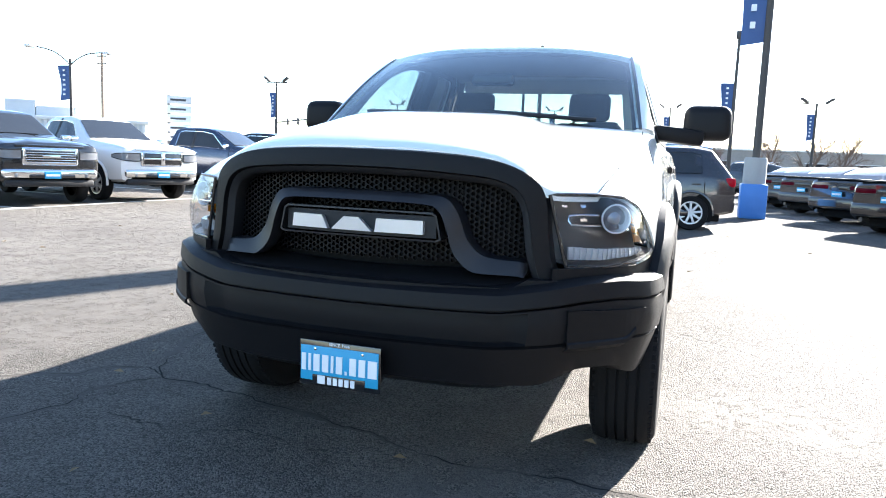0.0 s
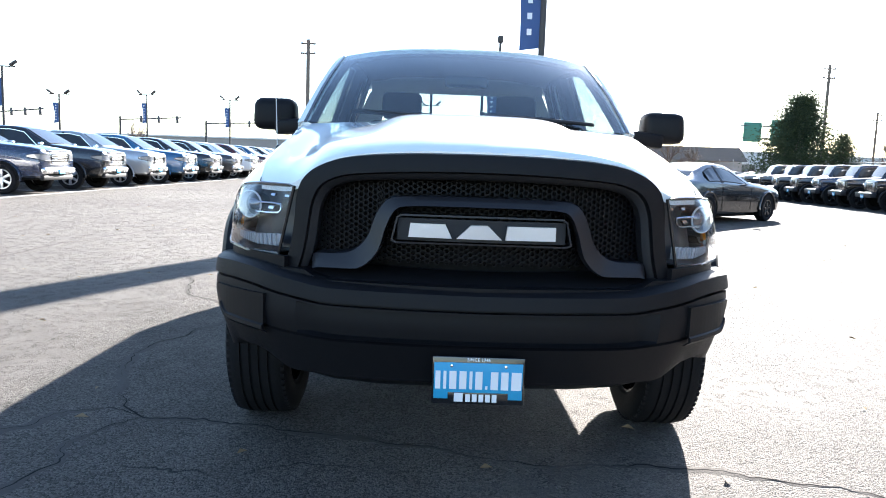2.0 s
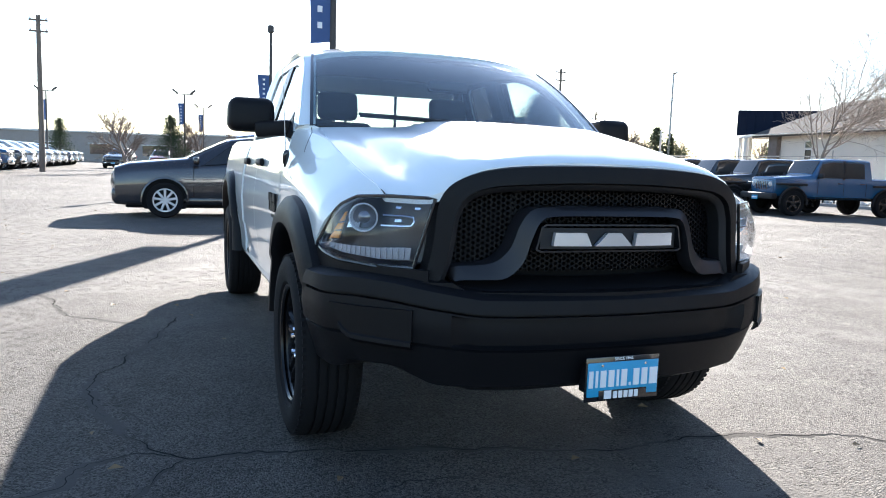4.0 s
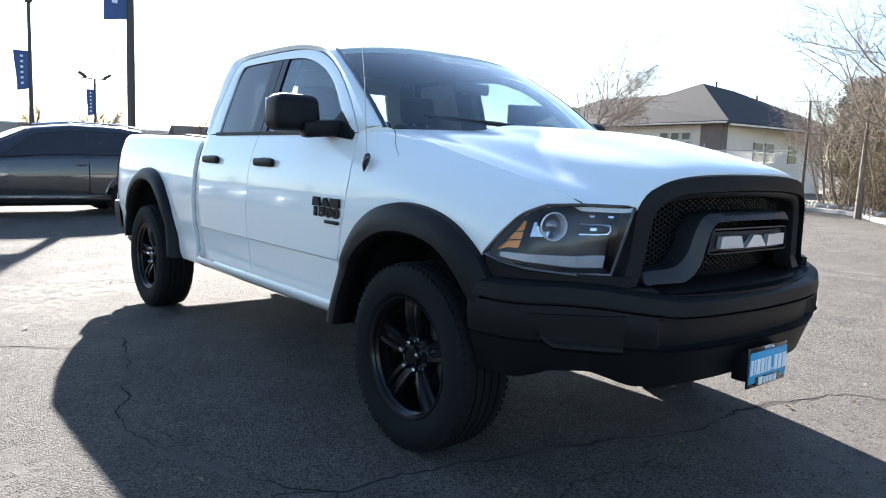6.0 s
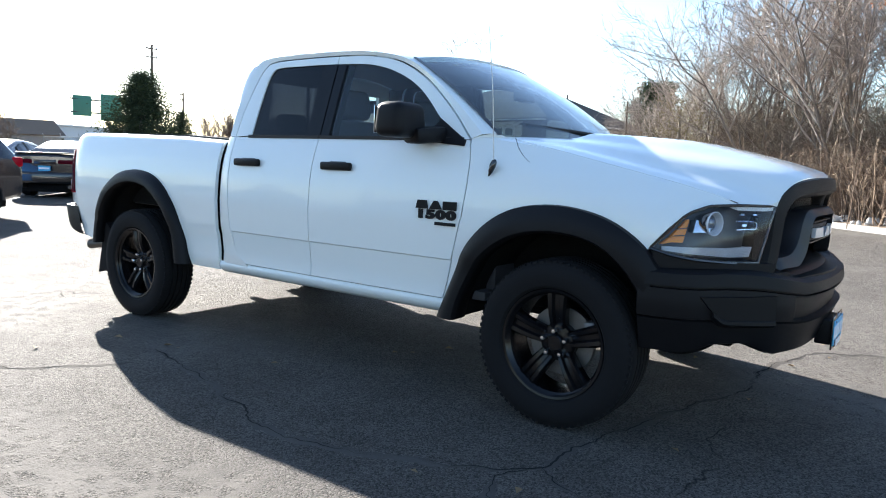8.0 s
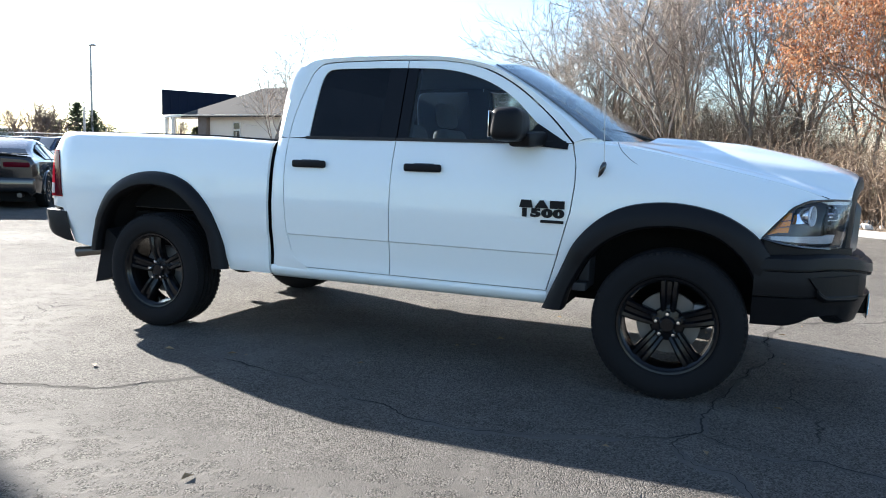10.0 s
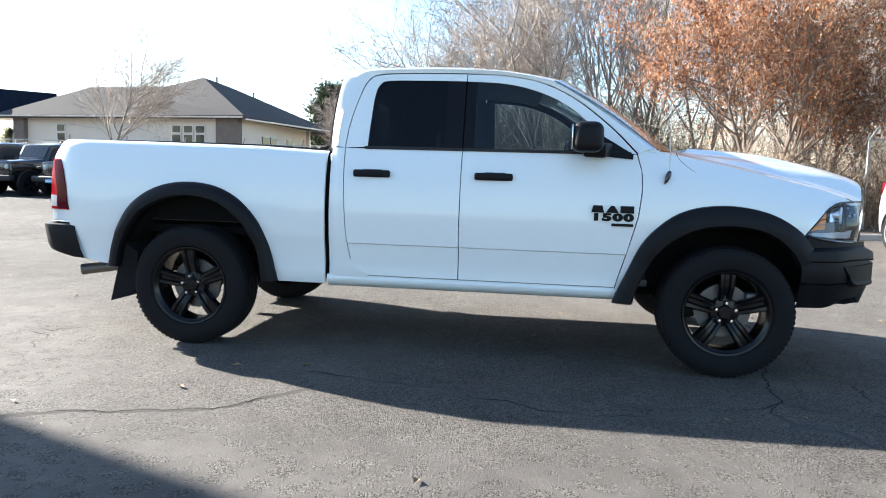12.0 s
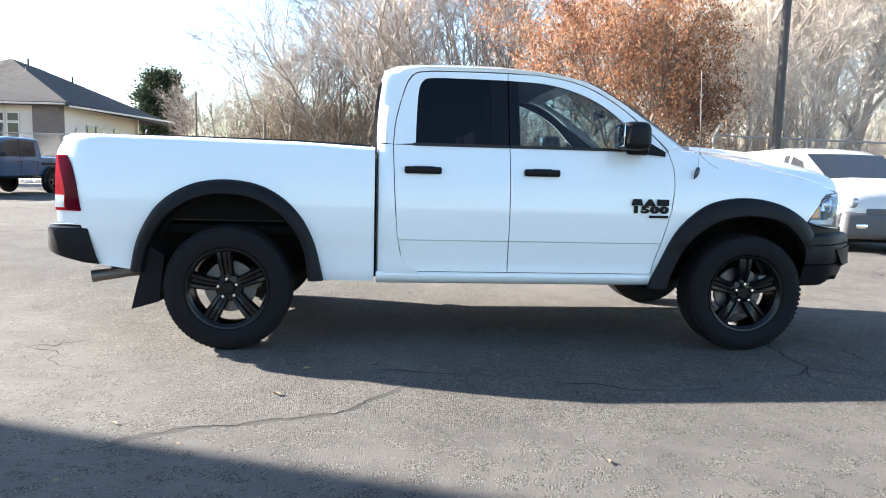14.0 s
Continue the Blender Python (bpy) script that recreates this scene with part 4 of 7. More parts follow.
def build_headlamp(s):
    rows = [[lamp_point(u, v) for u in np.linspace(0, 1, 22)] for v in np.linspace(0, 1, 12)]
    put = lambda rr, dx=0.0, dy=0.0: [[Vector((p.x + dx, s * (p.y + dy), p.z)) for p in r] for r in rr]
    lens = part("headlamp", shell(put(rows), (-0.003, -s * 0.002, 0)), LENS_GLASS, truck, "clear headlamp with chrome rings and an amber corner", shadow=False)
    deep = [[lamp_point(0.02 + 0.96 * u, v) + Vector((-0.085 - 0.03 * math.sin(math.pi * v), -0.075, 0)) for u in np.linspace(0, 1, 16)] for v in np.linspace(0.02, 0.98, 8)]
    part("lamp_housing", shell(put(deep), (-0.02, -s * 0.02, 0)), LAMP_DARK, lens)
    for v, vd in ((1.0, -1), (0.0, 0)):
        part("lamp_shelf", shell(put([[lamp_point(u, v) + Vector((-0.006, -0.004, -0.003 if v else 0.003)) for u in np.linspace(0.02, 0.98, 16)], deep[vd]]), (0, 0, 0.004)), LAMP_DARK, lens)
    c = Vector((0.674, s * 0.876, 1.043))
    way = Vector((1.0, s * 0.42, 0)).normalized()
    turn = Vector((0, 1, 0)).rotation_difference(way).to_matrix().to_4x4()
    at = Matrix.Translation(c) @ turn
    bm = lathe([(0.040, -0.07), (0.050, -0.03), (0.0505, 0.004)], 30)
    bmesh.ops.transform(bm, matrix=at, verts=bm.verts)
    part("projector_barrel", bm, CHROME, lens, "chrome projector barrel")
    bm = lathe([(0.050, 0.002), (0.054, 0.006), (0.054, 0.011), (0.051, 0.014), (0.048, 0.011), (0.046, -0.01), (0.044, -0.030)], 30)
    bmesh.ops.transform(bm, matrix=at, verts=bm.verts)
    ring = part("projector_ring", bm, material("ring_white", (0.78, 0.79, 0.80), 0.2, vary=0.05, coat=0.5), lens, "pale thin projector ring")
    bm = lathe([(0.0, 0.004), (0.018, 0.000), (0.032, -0.009), (0.044, -0.026)], 24)
    bmesh.ops.transform(bm, matrix=at, verts=bm.verts)
    part("projector_lens", bm, material("projector_glass", (0.20, 0.20, 0.21), 0.08, 0.75, vary=0.4, scale=25, coat=0.6), ring)
    # white strip along the foot, cut in segments
    for k in range(16):
        u0, u1 = 0.08 + 0.050 * k, 0.09 + 0.050 * (k + 1) - 0.003
        rr = [[lamp_point(u + 0.05 * (v - 0.08), v) + Vector((-0.035 - 0.008 * j, -0.028, 0)) for j, u in enumerate(np.linspace(u0, u1, 3))] for v in np.linspace(0.085, 0.27 - 0.005 * k, 4)]
        part("daylight_lens", shell(put(rr), (-0.012, -s * 0.008, 0)), WHITE_LENS, lens, "clear ribbed daylight strip segment")
    # amber wedge at the outer end
    for v0, v1 in ((0.30, 0.44), (0.47, 0.60), (0.63, 0.80)):
        rr = [[lamp_point(u, v) + Vector((-0.032, -0.026, 0)) for u in np.linspace(0.80, 0.80 + 0.115 * (0.88 - v) / 0.5, 6)] for v in np.linspace(v0, v1, 4)]
        part("amber_reflector", shell(put(rr), (-0.012, -s * 0.008, 0)), AMBER_LENS, lens, "amber corner reflector")
    # chrome housing outboard of the projector, slot frame and small reflectors inboard
    rr = [[lamp_point(u, v) + Vector((-0.038, -0.03, 0)) for u in np.linspace(0.60, 0.74, 6)] for v in np.linspace(0.50, 0.74, 5)]
    part("projector_housing", shell(put(rr), (-0.03, -s * 0.02, 0)), CHROME, lens, "chrome projector housing")
    loop = [lamp_point(u, v) + Vector((-0.03, -0.024, 0)) for u, v in ((0.36, 0.58), (0.20, 0.58), (0.13, 0.59), (0.115, 0.64), (0.13, 0.71), (0.20, 0.72), (0.36, 0.72))]
    part("slot_frame", tube([Vector((q.x, s * q.y, q.z)) for q in loop], 0.0035, 6), CHROME, lens, "thin chrome slot frame")
    for u0, u1, v0, v1 in ((0.25, 0.29, 0.82, 0.86), (0.11, 0.15, 0.82, 0.85), (0.22, 0.27, 0.63, 0.67)):
        rr = [[lamp_point(u, v) + Vector((-0.040, -0.032, 0)) for u in np.linspace(u0, u1, 4)] for v in np.linspace(v0, v1, 3)]
        part("small_reflector", shell(put(rr), (-0.01, -s * 0.006, 0)), CHROME, lens)
    rim = [lamp_point(u, 0) for u in np.linspace(0, 1, 20)] + [lamp_point(u, 1) for u in np.linspace(1, 0, 20)]
    part("lamp_seal", tube([Vector((p.x - 0.004, s * (p.y - 0.003), p.z)) for p in rim + rim[:1]], 0.0065, 6, cap=False), GLOSS_BLACK, lens)


def wheel_meshes():
    """Tyre, rim, spoke, disc, caliper and nut of the pickup, about an axle along y with the face to -y."""
    R = 0.414
    prof = [(0.262, 0.10), (0.285, 0.128), (0.33, 0.140), (0.372, 0.136), (0.398, 0.120), (0.409, 0.104), (R, 0.085)]
    for y in (0.060, 0.020, -0.020, -0.060):
        prof += [(R, y + 0.006), (R - 0.010, y + 0.005), (R - 0.010, y - 0.005), (R, y - 0.006)]
    prof += [(R, -0.085), (0.409, -0.104), (0.398, -0.120), (0.372, -0.136), (0.33, -0.140), (0.285, -0.128), (0.262, -0.10)]
    tyre = lathe(prof, 72)
    for i in range(72):
        a = 2 * math.pi * i / 72
        for sy in (-1, 1):
            lug = Matrix.Rotation(-a, 4, "Y") @ Matrix.Translation((0.3985, sy * 0.110, 0))
            box((0.016, 0.024, 0.020), (0, 0, 0), 0.0, tyre, turn=lug)
    rim = lathe([(0.262, 0.115), (0.272, 0.118), (0.262, 0.10), (0.245, 0.08), (0.235, -0.02), (0.243, -0.085), (0.262, -0.104), (0.275, -0.112), (0.270, -0.119), (0.258, -0.116), (0.250, -0.106)], 60)
    lathe([(0.0, -0.082), (0.036, -0.082), (0.042, -0.076), (0.046, -0.058), (0.086, -0.052), (0.094, -0.04), (0.094, 0.0)], 30, rim)
    spoke = bmesh.new()
    rows = []
    for r in np.linspace(0.070, 0.257, 10):
        k = (r - 0.070) / 0.187
        w = 0.040 + 0.016 * k
        y = -0.056 - 0.026 * k - 0.012 * math.sin(math.pi * k)
        rows.append([Vector((-w, y + 0.05, r)), Vector((-w, y + 0.008, r)), Vector((-w * 0.80, y - 0.006, r)), Vector((-w * 0.42, y - 0.004, r)), Vector((-w * 0.22, y + 0.012, r)), Vector((w * 0.22, y + 0.012, r)), Vector((w * 0.42, y - 0.004, r)), Vector((w * 0.80, y - 0.006, r)), Vector((w, y + 0.008, r)), Vector((w, y + 0.05, r))])
    grid(rows, spoke, around=True)
    disc = lathe([(0.09, 0.0), (0.172, 0.0), (0.172, 0.03), (0.09, 0.03), (0.09, 0.0)], 40)
    caliper = box((0.08, 0.09, 0.13), (0.165, 0.0, 0.06), 0.02)
    nut = lathe([(0.0, -0.100), (0.009, -0.099), (0.014, -0.090), (0.014, -0.05)], 8)
    made = {}
    for name, bm, mat in (("tyre", tyre, RUBBER), ("rim", rim, WHEEL_BLACK), ("spoke", spoke, WHEEL_BLACK), ("brake_disc", disc, DISC_IRON), ("caliper", caliper, DISC_IRON), ("wheel_nut", nut, CHROME)):
        me = bpy.data.meshes.new(name)
        bmesh.ops.recalc_face_normals(bm, faces=bm.faces)
        bm.to_mesh(me)
        bm.free()
        me.shade_smooth()
        me.set_sharp_from_angle(angle=radians(32))
        me.materials.append(mat)
        made[name] = me
    return made


def build_wheels():
    made = wheel_meshes()
    for x in (0.005, -3.573):
        for s in (-1, 1):
            at = Matrix.Translation((x, s * 0.925, 0.412)) @ (Matrix() if s < 0 else Matrix.Rotation(math.pi, 4, "Z"))
            wheel = new("wheel", made["tyre"])
            wheel.parent, wheel.matrix_local = truck, at
            tagged(wheel, "black alloy wheel with five split spokes and an all-terrain tyre")
            turn0 = radians(0 if x > -1 else -6)
            for name in ("rim", "brake_disc", "caliper"):
                ob = new(name, made[name])
                ob.parent = wheel
            for k in range(5):
                a = Matrix.Rotation(turn0 + 2 * math.pi * k / 5, 4, "Y")
                ob = new("spoke", made["spoke"])
                ob.parent, ob.matrix_local = wheel, a
                ob = new("wheel_nut", made["wheel_nut"])
                ob.parent, ob.matrix_local = wheel, Matrix.Rotation(turn0 + 2 * math.pi * (k + 0.0) / 5, 4, "Y") @ Matrix.Translation((0, 0, 0.062))


def build_under():
    for s in (-1, 1):
        part("frame_rail", box((5.2, 0.08, 0.16), (-1.9, s * 0.45, 0.50), 0.01), UNDERBODY, truck)
        part("inner_fender", box((1.25, 0.05, 0.62), (0.05, s * 0.58, 0.80), 0.01), UNDERBODY, truck)
        part("leaf_spring", tube([(-4.2, s * 0.55, 0.52), (-3.57, s * 0.55, 0.40), (-2.95, s * 0.55, 0.50)], 0.03, 6), UNDERBODY, truck)
    part("front_axle", tube([(0, -0.72, 0.40), (0, 0.72, 0.40)], 0.05, 10), UNDERBODY, truck)
    part("rear_axle", tube([(-3.57, -0.74, 0.41), (-3.57, 0.74, 0.41)], 0.055, 10), UNDERBODY, truck)
    bm = bmesh.new()
    bmesh.ops.create_uvsphere(bm, u_segments=16, v_segments=10, radius=0.16)
    bmesh.ops.translate(bm, verts=bm.verts, vec=(-3.57, 0, 0.42))
    part("differential", bm, UNDERBODY, truck)
    part("drive_shaft", tube([(-3.45, 0, 0.44), (-1.2, 0, 0.50)], 0.045, 10), UNDERBODY, truck)
    part("gearbox", box((1.5, 0.5, 0.28), (-0.9, 0, 0.52), 0.06), UNDERBODY, truck)
    part("engine_block", box((1.0, 1.1, 0.62), (0.30, 0, 0.82), 0.05), UNDERBODY, truck)
    part("fuel_tank", box((1.3, 0.42, 0.18), (-1.95, -0.52, 0.56), 0.06), UNDERBODY, truck)
    part("muffler", box((0.7, 0.28, 0.18), (-2.5, 0.30, 0.48), 0.06), RUSTY_STEEL, truck)
    part("spare_wheel", lathe([(0.15, -0.1), (0.36, -0.11), (0.39, -0.05), (0.39, 0.05), (0.36, 0.11), (0.15, 0.1)], 28, axis="z", at=(-4.15, 0, 0.62)), RUBBER, truck)
    part("bed_underside", box((1.9, 1.5, 0.06), (-3.6, 0, 0.78), 0.01), UNDERBODY, truck)
    part("sill_underside", box((2.0, 1.80, 0.06), (-1.6, 0, 0.49), 0.01), UNDERBODY, truck)
    # aerial on the passenger fender
    base = part("aerial_base", tube([(-0.383, -0.996, 1.290), (-0.386, -1.000, 1.282), (-0.392, -1.004, 1.262), (-0.402, -1.006, 1.232), (-0.414, -1.004, 1.206)], [0.006, 0.014, 0.017, 0.013, 0.003], 12), GLOSS_BLACK, truck, "black aerial base")
    part("aerial", tube([(-0.386, -1.006, 1.28), (-0.400, -1.02, 1.62), (-0.425, -1.04, 1.94)], [0.0026, 0.0022, 0.0016], 6), STEEL, base, "thin metal aerial")


build_hood()
for s_ in (-1, 1):
    build_side(s_)
build_cab()
build_bed()
build_nose()
build_wheels()
build_under()

# ---- ground ----
def asphalt_material():
    m = material("asphalt", (0.106, 0.097, 0.0875), 0.86, vary=0.22, scale=0.35, spec=0.16)
    nt = m.node_tree
    L, b = nt.links.new, nt.nodes["Principled BSDF"]
    base = b.inputs["Base Color"].links[0].from_socket
    co = nt.nodes.new("ShaderNodeTexCoord")
    wob = nt.nodes.new("ShaderNodeTexNoise")
    wob.inputs["Scale"].default_value, wob.inputs["Detail"].default_value = 0.9, 6
    add = nt.nodes.new("ShaderNodeMixRGB")
    add.blend_type, add.inputs[0].default_value = "ADD", 0.9
    L(co.outputs["Object"], wob.inputs["Vector"]), L(co.outputs["Object"], add.inputs[1]), L(wob.outputs["Color"], add.inputs[2])

    def cracks(scale, width):
        v, r = nt.nodes.new("ShaderNodeTexVoronoi"), nt.nodes.new("ShaderNodeMapRange")
        v.feature = "DISTANCE_TO_EDGE"
        v.inputs["Scale"].default_value = scale
        r.inputs[1].default_value, r.inputs[2].default_value, r.inputs[3].default_value, r.inputs[4].default_value = 0.0, width, 1.0, 0.0
        L(add.outputs[0], v.inputs["Vector"]), L(v.outputs["Distance"], r.inputs[0])
        return r.outputs[0]

    def maths(op, a, c, v=None):
        n = nt.nodes.new("ShaderNodeMath")
        n.operation = op
        for k, q in enumerate((a, c)):
            if isinstance(q, (int, float)):
                n.inputs[k].default_value = q
            else:
                L(q, n.inputs[k])
        return n.outputs[0]

    def ramped(sock, lo, hi, a=0.0, c=1.0):
        r = nt.nodes.new("ShaderNodeMapRange")
        r.interpolation_type = "SMOOTHSTEP"
        r.inputs[1].default_value, r.inputs[2].default_value, r.inputs[3].default_value, r.inputs[4].default_value = lo, hi, a, c
        L(sock, r.inputs[0])
        return r.outputs[0]

    def speckle(scale, detail=4, rough=0.5, vec=None):
        n = nt.nodes.new("ShaderNodeTexNoise")
        n.inputs["Scale"].default_value, n.inputs["Detail"].default_value, n.inputs["Roughness"].default_value = scale, detail, rough
        L(vec or co.outputs["Object"], n.inputs["Vector"])
        return n.outputs[0]

    # bare gravel shows in islands between smooth webs of sealer, and all over in some areas
    cell = nt.nodes.new("ShaderNodeTexVoronoi")
    cell.feature = "DISTANCE_TO_EDGE"
    cell.inputs["Scale"].default_value = 5.0
    L(add.outputs[0], cell.inputs["Vector"])
    island = maths("MULTIPLY", ramped(cell.outputs["Distance"], 0.02, 0.11), ramped(speckle(8, 5, 0.6), 0.40, 0.56))
    apart = nt.nodes.new("ShaderNodeSeparateXYZ")
    L(co.outputs["Object"], apart.inputs[0])
    edge_ = maths("ADD", apart.outputs["Y"], maths("MULTIPLY", speckle(0.45, 4), 2.4))
    bare = maths("MAXIMUM", island, maths("MULTIPLY", ramped(edge_, -1.75, -0.9), ramped(speckle(0.30, 4), 0.33, 0.50)))
    crack = maths("MULTIPLY", cracks(0.19, 0.0012), ramped(speckle(0.5, 3), 0.52, 0.60))
    # stones in the binder
    grit = nt.nodes.new("ShaderNodeTexVoronoi")
    grit.inputs["Scale"].default_value = 135
    L(co.outputs["Object"], grit.inputs["Vector"])
    tone = maths("MULTIPLY_ADD", ramped(grit.outputs["Color"], 0.0, 1.0, -0.60, 0.70), bare)
    tone.node.inputs[2].default_value = 1.0
    tone = maths("MULTIPLY", tone, ramped(speckle(0.14, 5), 0.42, 0.62, 1.10, 0.86))
    tone = maths("MULTIPLY", tone, ramped(speckle(2.2, 6, 0.65), 0.3, 0.7, 0.86, 1.14))
    tone = maths("MULTIPLY", tone, ramped(speckle(220, 2), 0.3, 0.7, 0.88, 1.12))
    mul = nt.nodes.new("ShaderNodeMixRGB")
    mul.blend_type, mul.inputs[0].default_value = "MULTIPLY", 1.0
    L(base, mul.inputs[1]), L(tone, mul.inputs[2])
    dark = nt.nodes.new("ShaderNodeMixRGB")
    dark.inputs[2].default_value = (0.014, 0.013, 0.012, 1)
    L(crack, dark.inputs[0]), L(mul.outputs[0], dark.inputs[1]), L(dark.outputs[0], b.inputs["Base Color"])
    pit = maths("MULTIPLY", ramped(speckle(34, 3, 0.6), 0.60, 0.70), ramped(speckle(1.7, 3), 0.42, 0.6))
    # relief in metres: stones, shallow ravelling, cracks
    stone = maths("MULTIPLY", maths("SUBTRACT", 1.0, grit.outputs["Distance"]), maths("MULTIPLY_ADD", bare, 0.011))
    stone.node.inputs[1].links[0].from_node.inputs[2].default_value = 0.0012
    h = maths("ADD", stone, maths("MULTIPLY", speckle(60, 3), 0.0030))
    h = maths("ADD", h, maths("MULTIPLY", speckle(7, 5), 0.011))
    h = maths("SUBTRACT", h, maths("MULTIPLY", bare, 0.004))
    h = maths("SUBTRACT", h, maths("MULTIPLY", maths("MAXIMUM", crack, pit), 0.009))
    bump = nt.nodes.new("ShaderNodeBump")
    bump.inputs["Strength"].default_value, bump.inputs["Distance"].default_value = 1.0, 1.0
    L(h, bump.inputs["Height"]), L(bump.outputs[0], b.inputs["Normal"])
    return m


ASPHALT = asphalt_material()
LITTER = material("leaf_litter", (0.17, 0.125, 0.085), 0.95, vary=0.5, scale=1.2, bump=1.0, bump_scale=18)
DRY_GRASS = material("dry_grass", (0.22, 0.21, 0.09), 0.95, vary=0.35, scale=0.7, bump=0.8, bump_scale=25)
CONCRETE = material("concrete", (0.36, 0.35, 0.33), 0.85, vary=0.18, scale=2.0, bump=0.35, bump_scale=60)
PALE_ROCK = material("pale_rock", (0.55, 0.54, 0.52), 0.8, vary=0.25, scale=5, bump=0.5, bump_scale=14)

# one sheet, finer near the truck so that the worn lot rolls a little
bm = bmesh.new()
steps = [-1500, -600, -250, -120, -70, -40, -25, -15, -10, -6, -3, 0, 3, 6, 10, 15, 25, 40, 70, 120, 250, 600, 1500]
grid([[Vector((x, y, 0.0)) for x in steps] for y in steps], bm)
bmesh.ops.reverse_faces(bm, faces=bm.faces) if bm.faces[:][0].normal.z < 0 else None
bmesh.ops.recalc_face_normals(bm, faces=bm.faces)
ground = part("ground", bm, ASPHALT)
tagged(ground, "worn grey asphalt car lot with cracks and patches", "ground", kind="structure")

# planted verge behind the lot, edged by a kerb
EDGE = [(-90, 25.5), (-40, 25.5), (-12, 25.2), (-4.9, 19.2), (-0.2, 15.4), (3.6, 11.6), (6.0, 11.2), (14, 12.6), (40, 16)]
edge = sweep([(x, y, 0) for x, y in EDGE], 160)
rows = []
for k, off in enumerate((0.16, 1.2, 4.0, 12.0, 40.0)):
    row = []
    for i, p in enumerate(edge):
        d = (edge[min(i + 1, 159)] - edge[max(i - 1, 0)]).normalized()
        n = Vector((-d.y, d.x, 0))
        q = p + n * off if off < 5 else p + Vector((0.25, 1, 0)).normalized() * off
        hump = 0.0 if k == 0 else 0.10 * noise.noise(Vector((q.x * 0.6, q.y * 0.6, 0)))
        row.append(Vector((q.x, q.y, 0.125 + (0.05 if 0 < k < 3 else 0.0) + hump)))
    rows.append(row)
bm = grid(rows)
bmesh.ops.recalc_face_normals(bm, faces=bm.faces)
if sum(f.normal.z for f in bm.faces) < 0:
    bmesh.ops.reverse_faces(bm, faces=bm.faces)
tagged(part("verge", bm, LITTER), "brown leaf litter and bare soil under shrubs", "verge", kind="structure")
kerb_rows = []
for off, z in ((0.0, 0.0), (0.0, 0.11), (0.02, 0.13), (0.14, 0.14), (0.16, 0.13), (0.16, 0.0)):
    row = []
    for i, p in enumerate(edge):
        d = (edge[min(i + 1, 159)] - edge[max(i - 1, 0)]).normalized()
        row.append(p + Vector((-d.y, d.x, 0)) * off + Vector((0, 0, z)))
    kerb_rows.append(row)
bm = grid(kerb_rows)
bmesh.ops.recalc_face_normals(bm, faces=bm.faces)
tagged(part("kerb", bm, CONCRETE), "weathered concrete kerb along the lot", "kerb", kind="structure")
bm = bmesh.new()
grid([[Vector((x, y, 0.30 + 0.02 * math.sin(x))) for x in np.linspace(-6, 60, 14)] for y in (30, 45, 80)], bm)
tagged(part("lawn", bm, DRY_GRASS), "dry yellow-green winter lawn behind the trees", "lawn", kind="structure")

# pale stones heaped along the kerb
rng = random.Random(5)
bm = bmesh.new()
for k in range(900):
    i = int(rng.uniform(66, 118))
    p = edge[i]
    d = (edge[i + 1] - edge[i - 1]).normalized()
    q = p + Vector((-d.y, d.x, 0)) * rng.uniform(0.2, 2.2) + d * rng.uniform(-0.3, 0.3)
    r = rng.uniform(0.03, 0.13)
    m = Matrix.Translation((q.x, q.y, 0.15 + r * 0.4)) @ Euler((rng.random() * 6, rng.random() * 6, 0)).to_matrix().to_4x4() @ Matrix.Diagonal((r * 1.3, r, r * 0.8, 1))
    bmesh.ops.create_icosphere(bm, subdivisions=1, radius=1.0, matrix=m)
tagged(part("stones", bm, PALE_ROCK, smooth=False), "pale landscape stones heaped behind the kerb", "stones", kind="stuff")

# dry leaves and scraps on the asphalt
bm = bmesh.new()
for k in range(260):
    x, y = rng.uniform(-14, 6), rng.uniform(-8, 12)
    r, a = rng.uniform(0.012, 0.035), rng.uniform(0, 6.28)
    c, s = math.cos(a) * r, math.sin(a) * r
    z = 0.006
    bm.faces.new([bm.verts.new(v) for v in ((x + c, y + s, z), (x - s * 0.5, y + c * 0.5, z + r * 0.5), (x - c, y - s, z + 0.004), (x + s * 0.5, y - c * 0.5, z + r * 0.3))])
tagged(part("dry_leaves", bm, material("dry_leaf", (0.22, 0.15, 0.08), 0.8, vary=0.4, scale=9), smooth=False), "small dry leaves scattered on the asphalt", "leaves", kind="stuff")

# painted stall lines
LINE_PAINT = material("line_paint", (0.55, 0.55, 0.53), 0.7, vary=0.3, scale=4)
for k in range(20):
    x = -7.0 - 3.65 * k
    ln = part("stall_line", box((0.09, 5.0, 0.004), (0, 0, 0), 0.0), LINE_PAINT, smooth=False)
    ln.location = (x, -13.2, 0.004)
    tagged(ln, "worn white parking stall line on asphalt", "line", "stall lines", "structure")

ln = part("stall_end_line", box((52.0, 0.09, 0.004), (-31.0, -10.75, 0.0045), 0.0), LINE_PAINT, smooth=False)
tagged(ln, "worn white line along the ends of the parking stalls", "line", "stall lines", "structure")

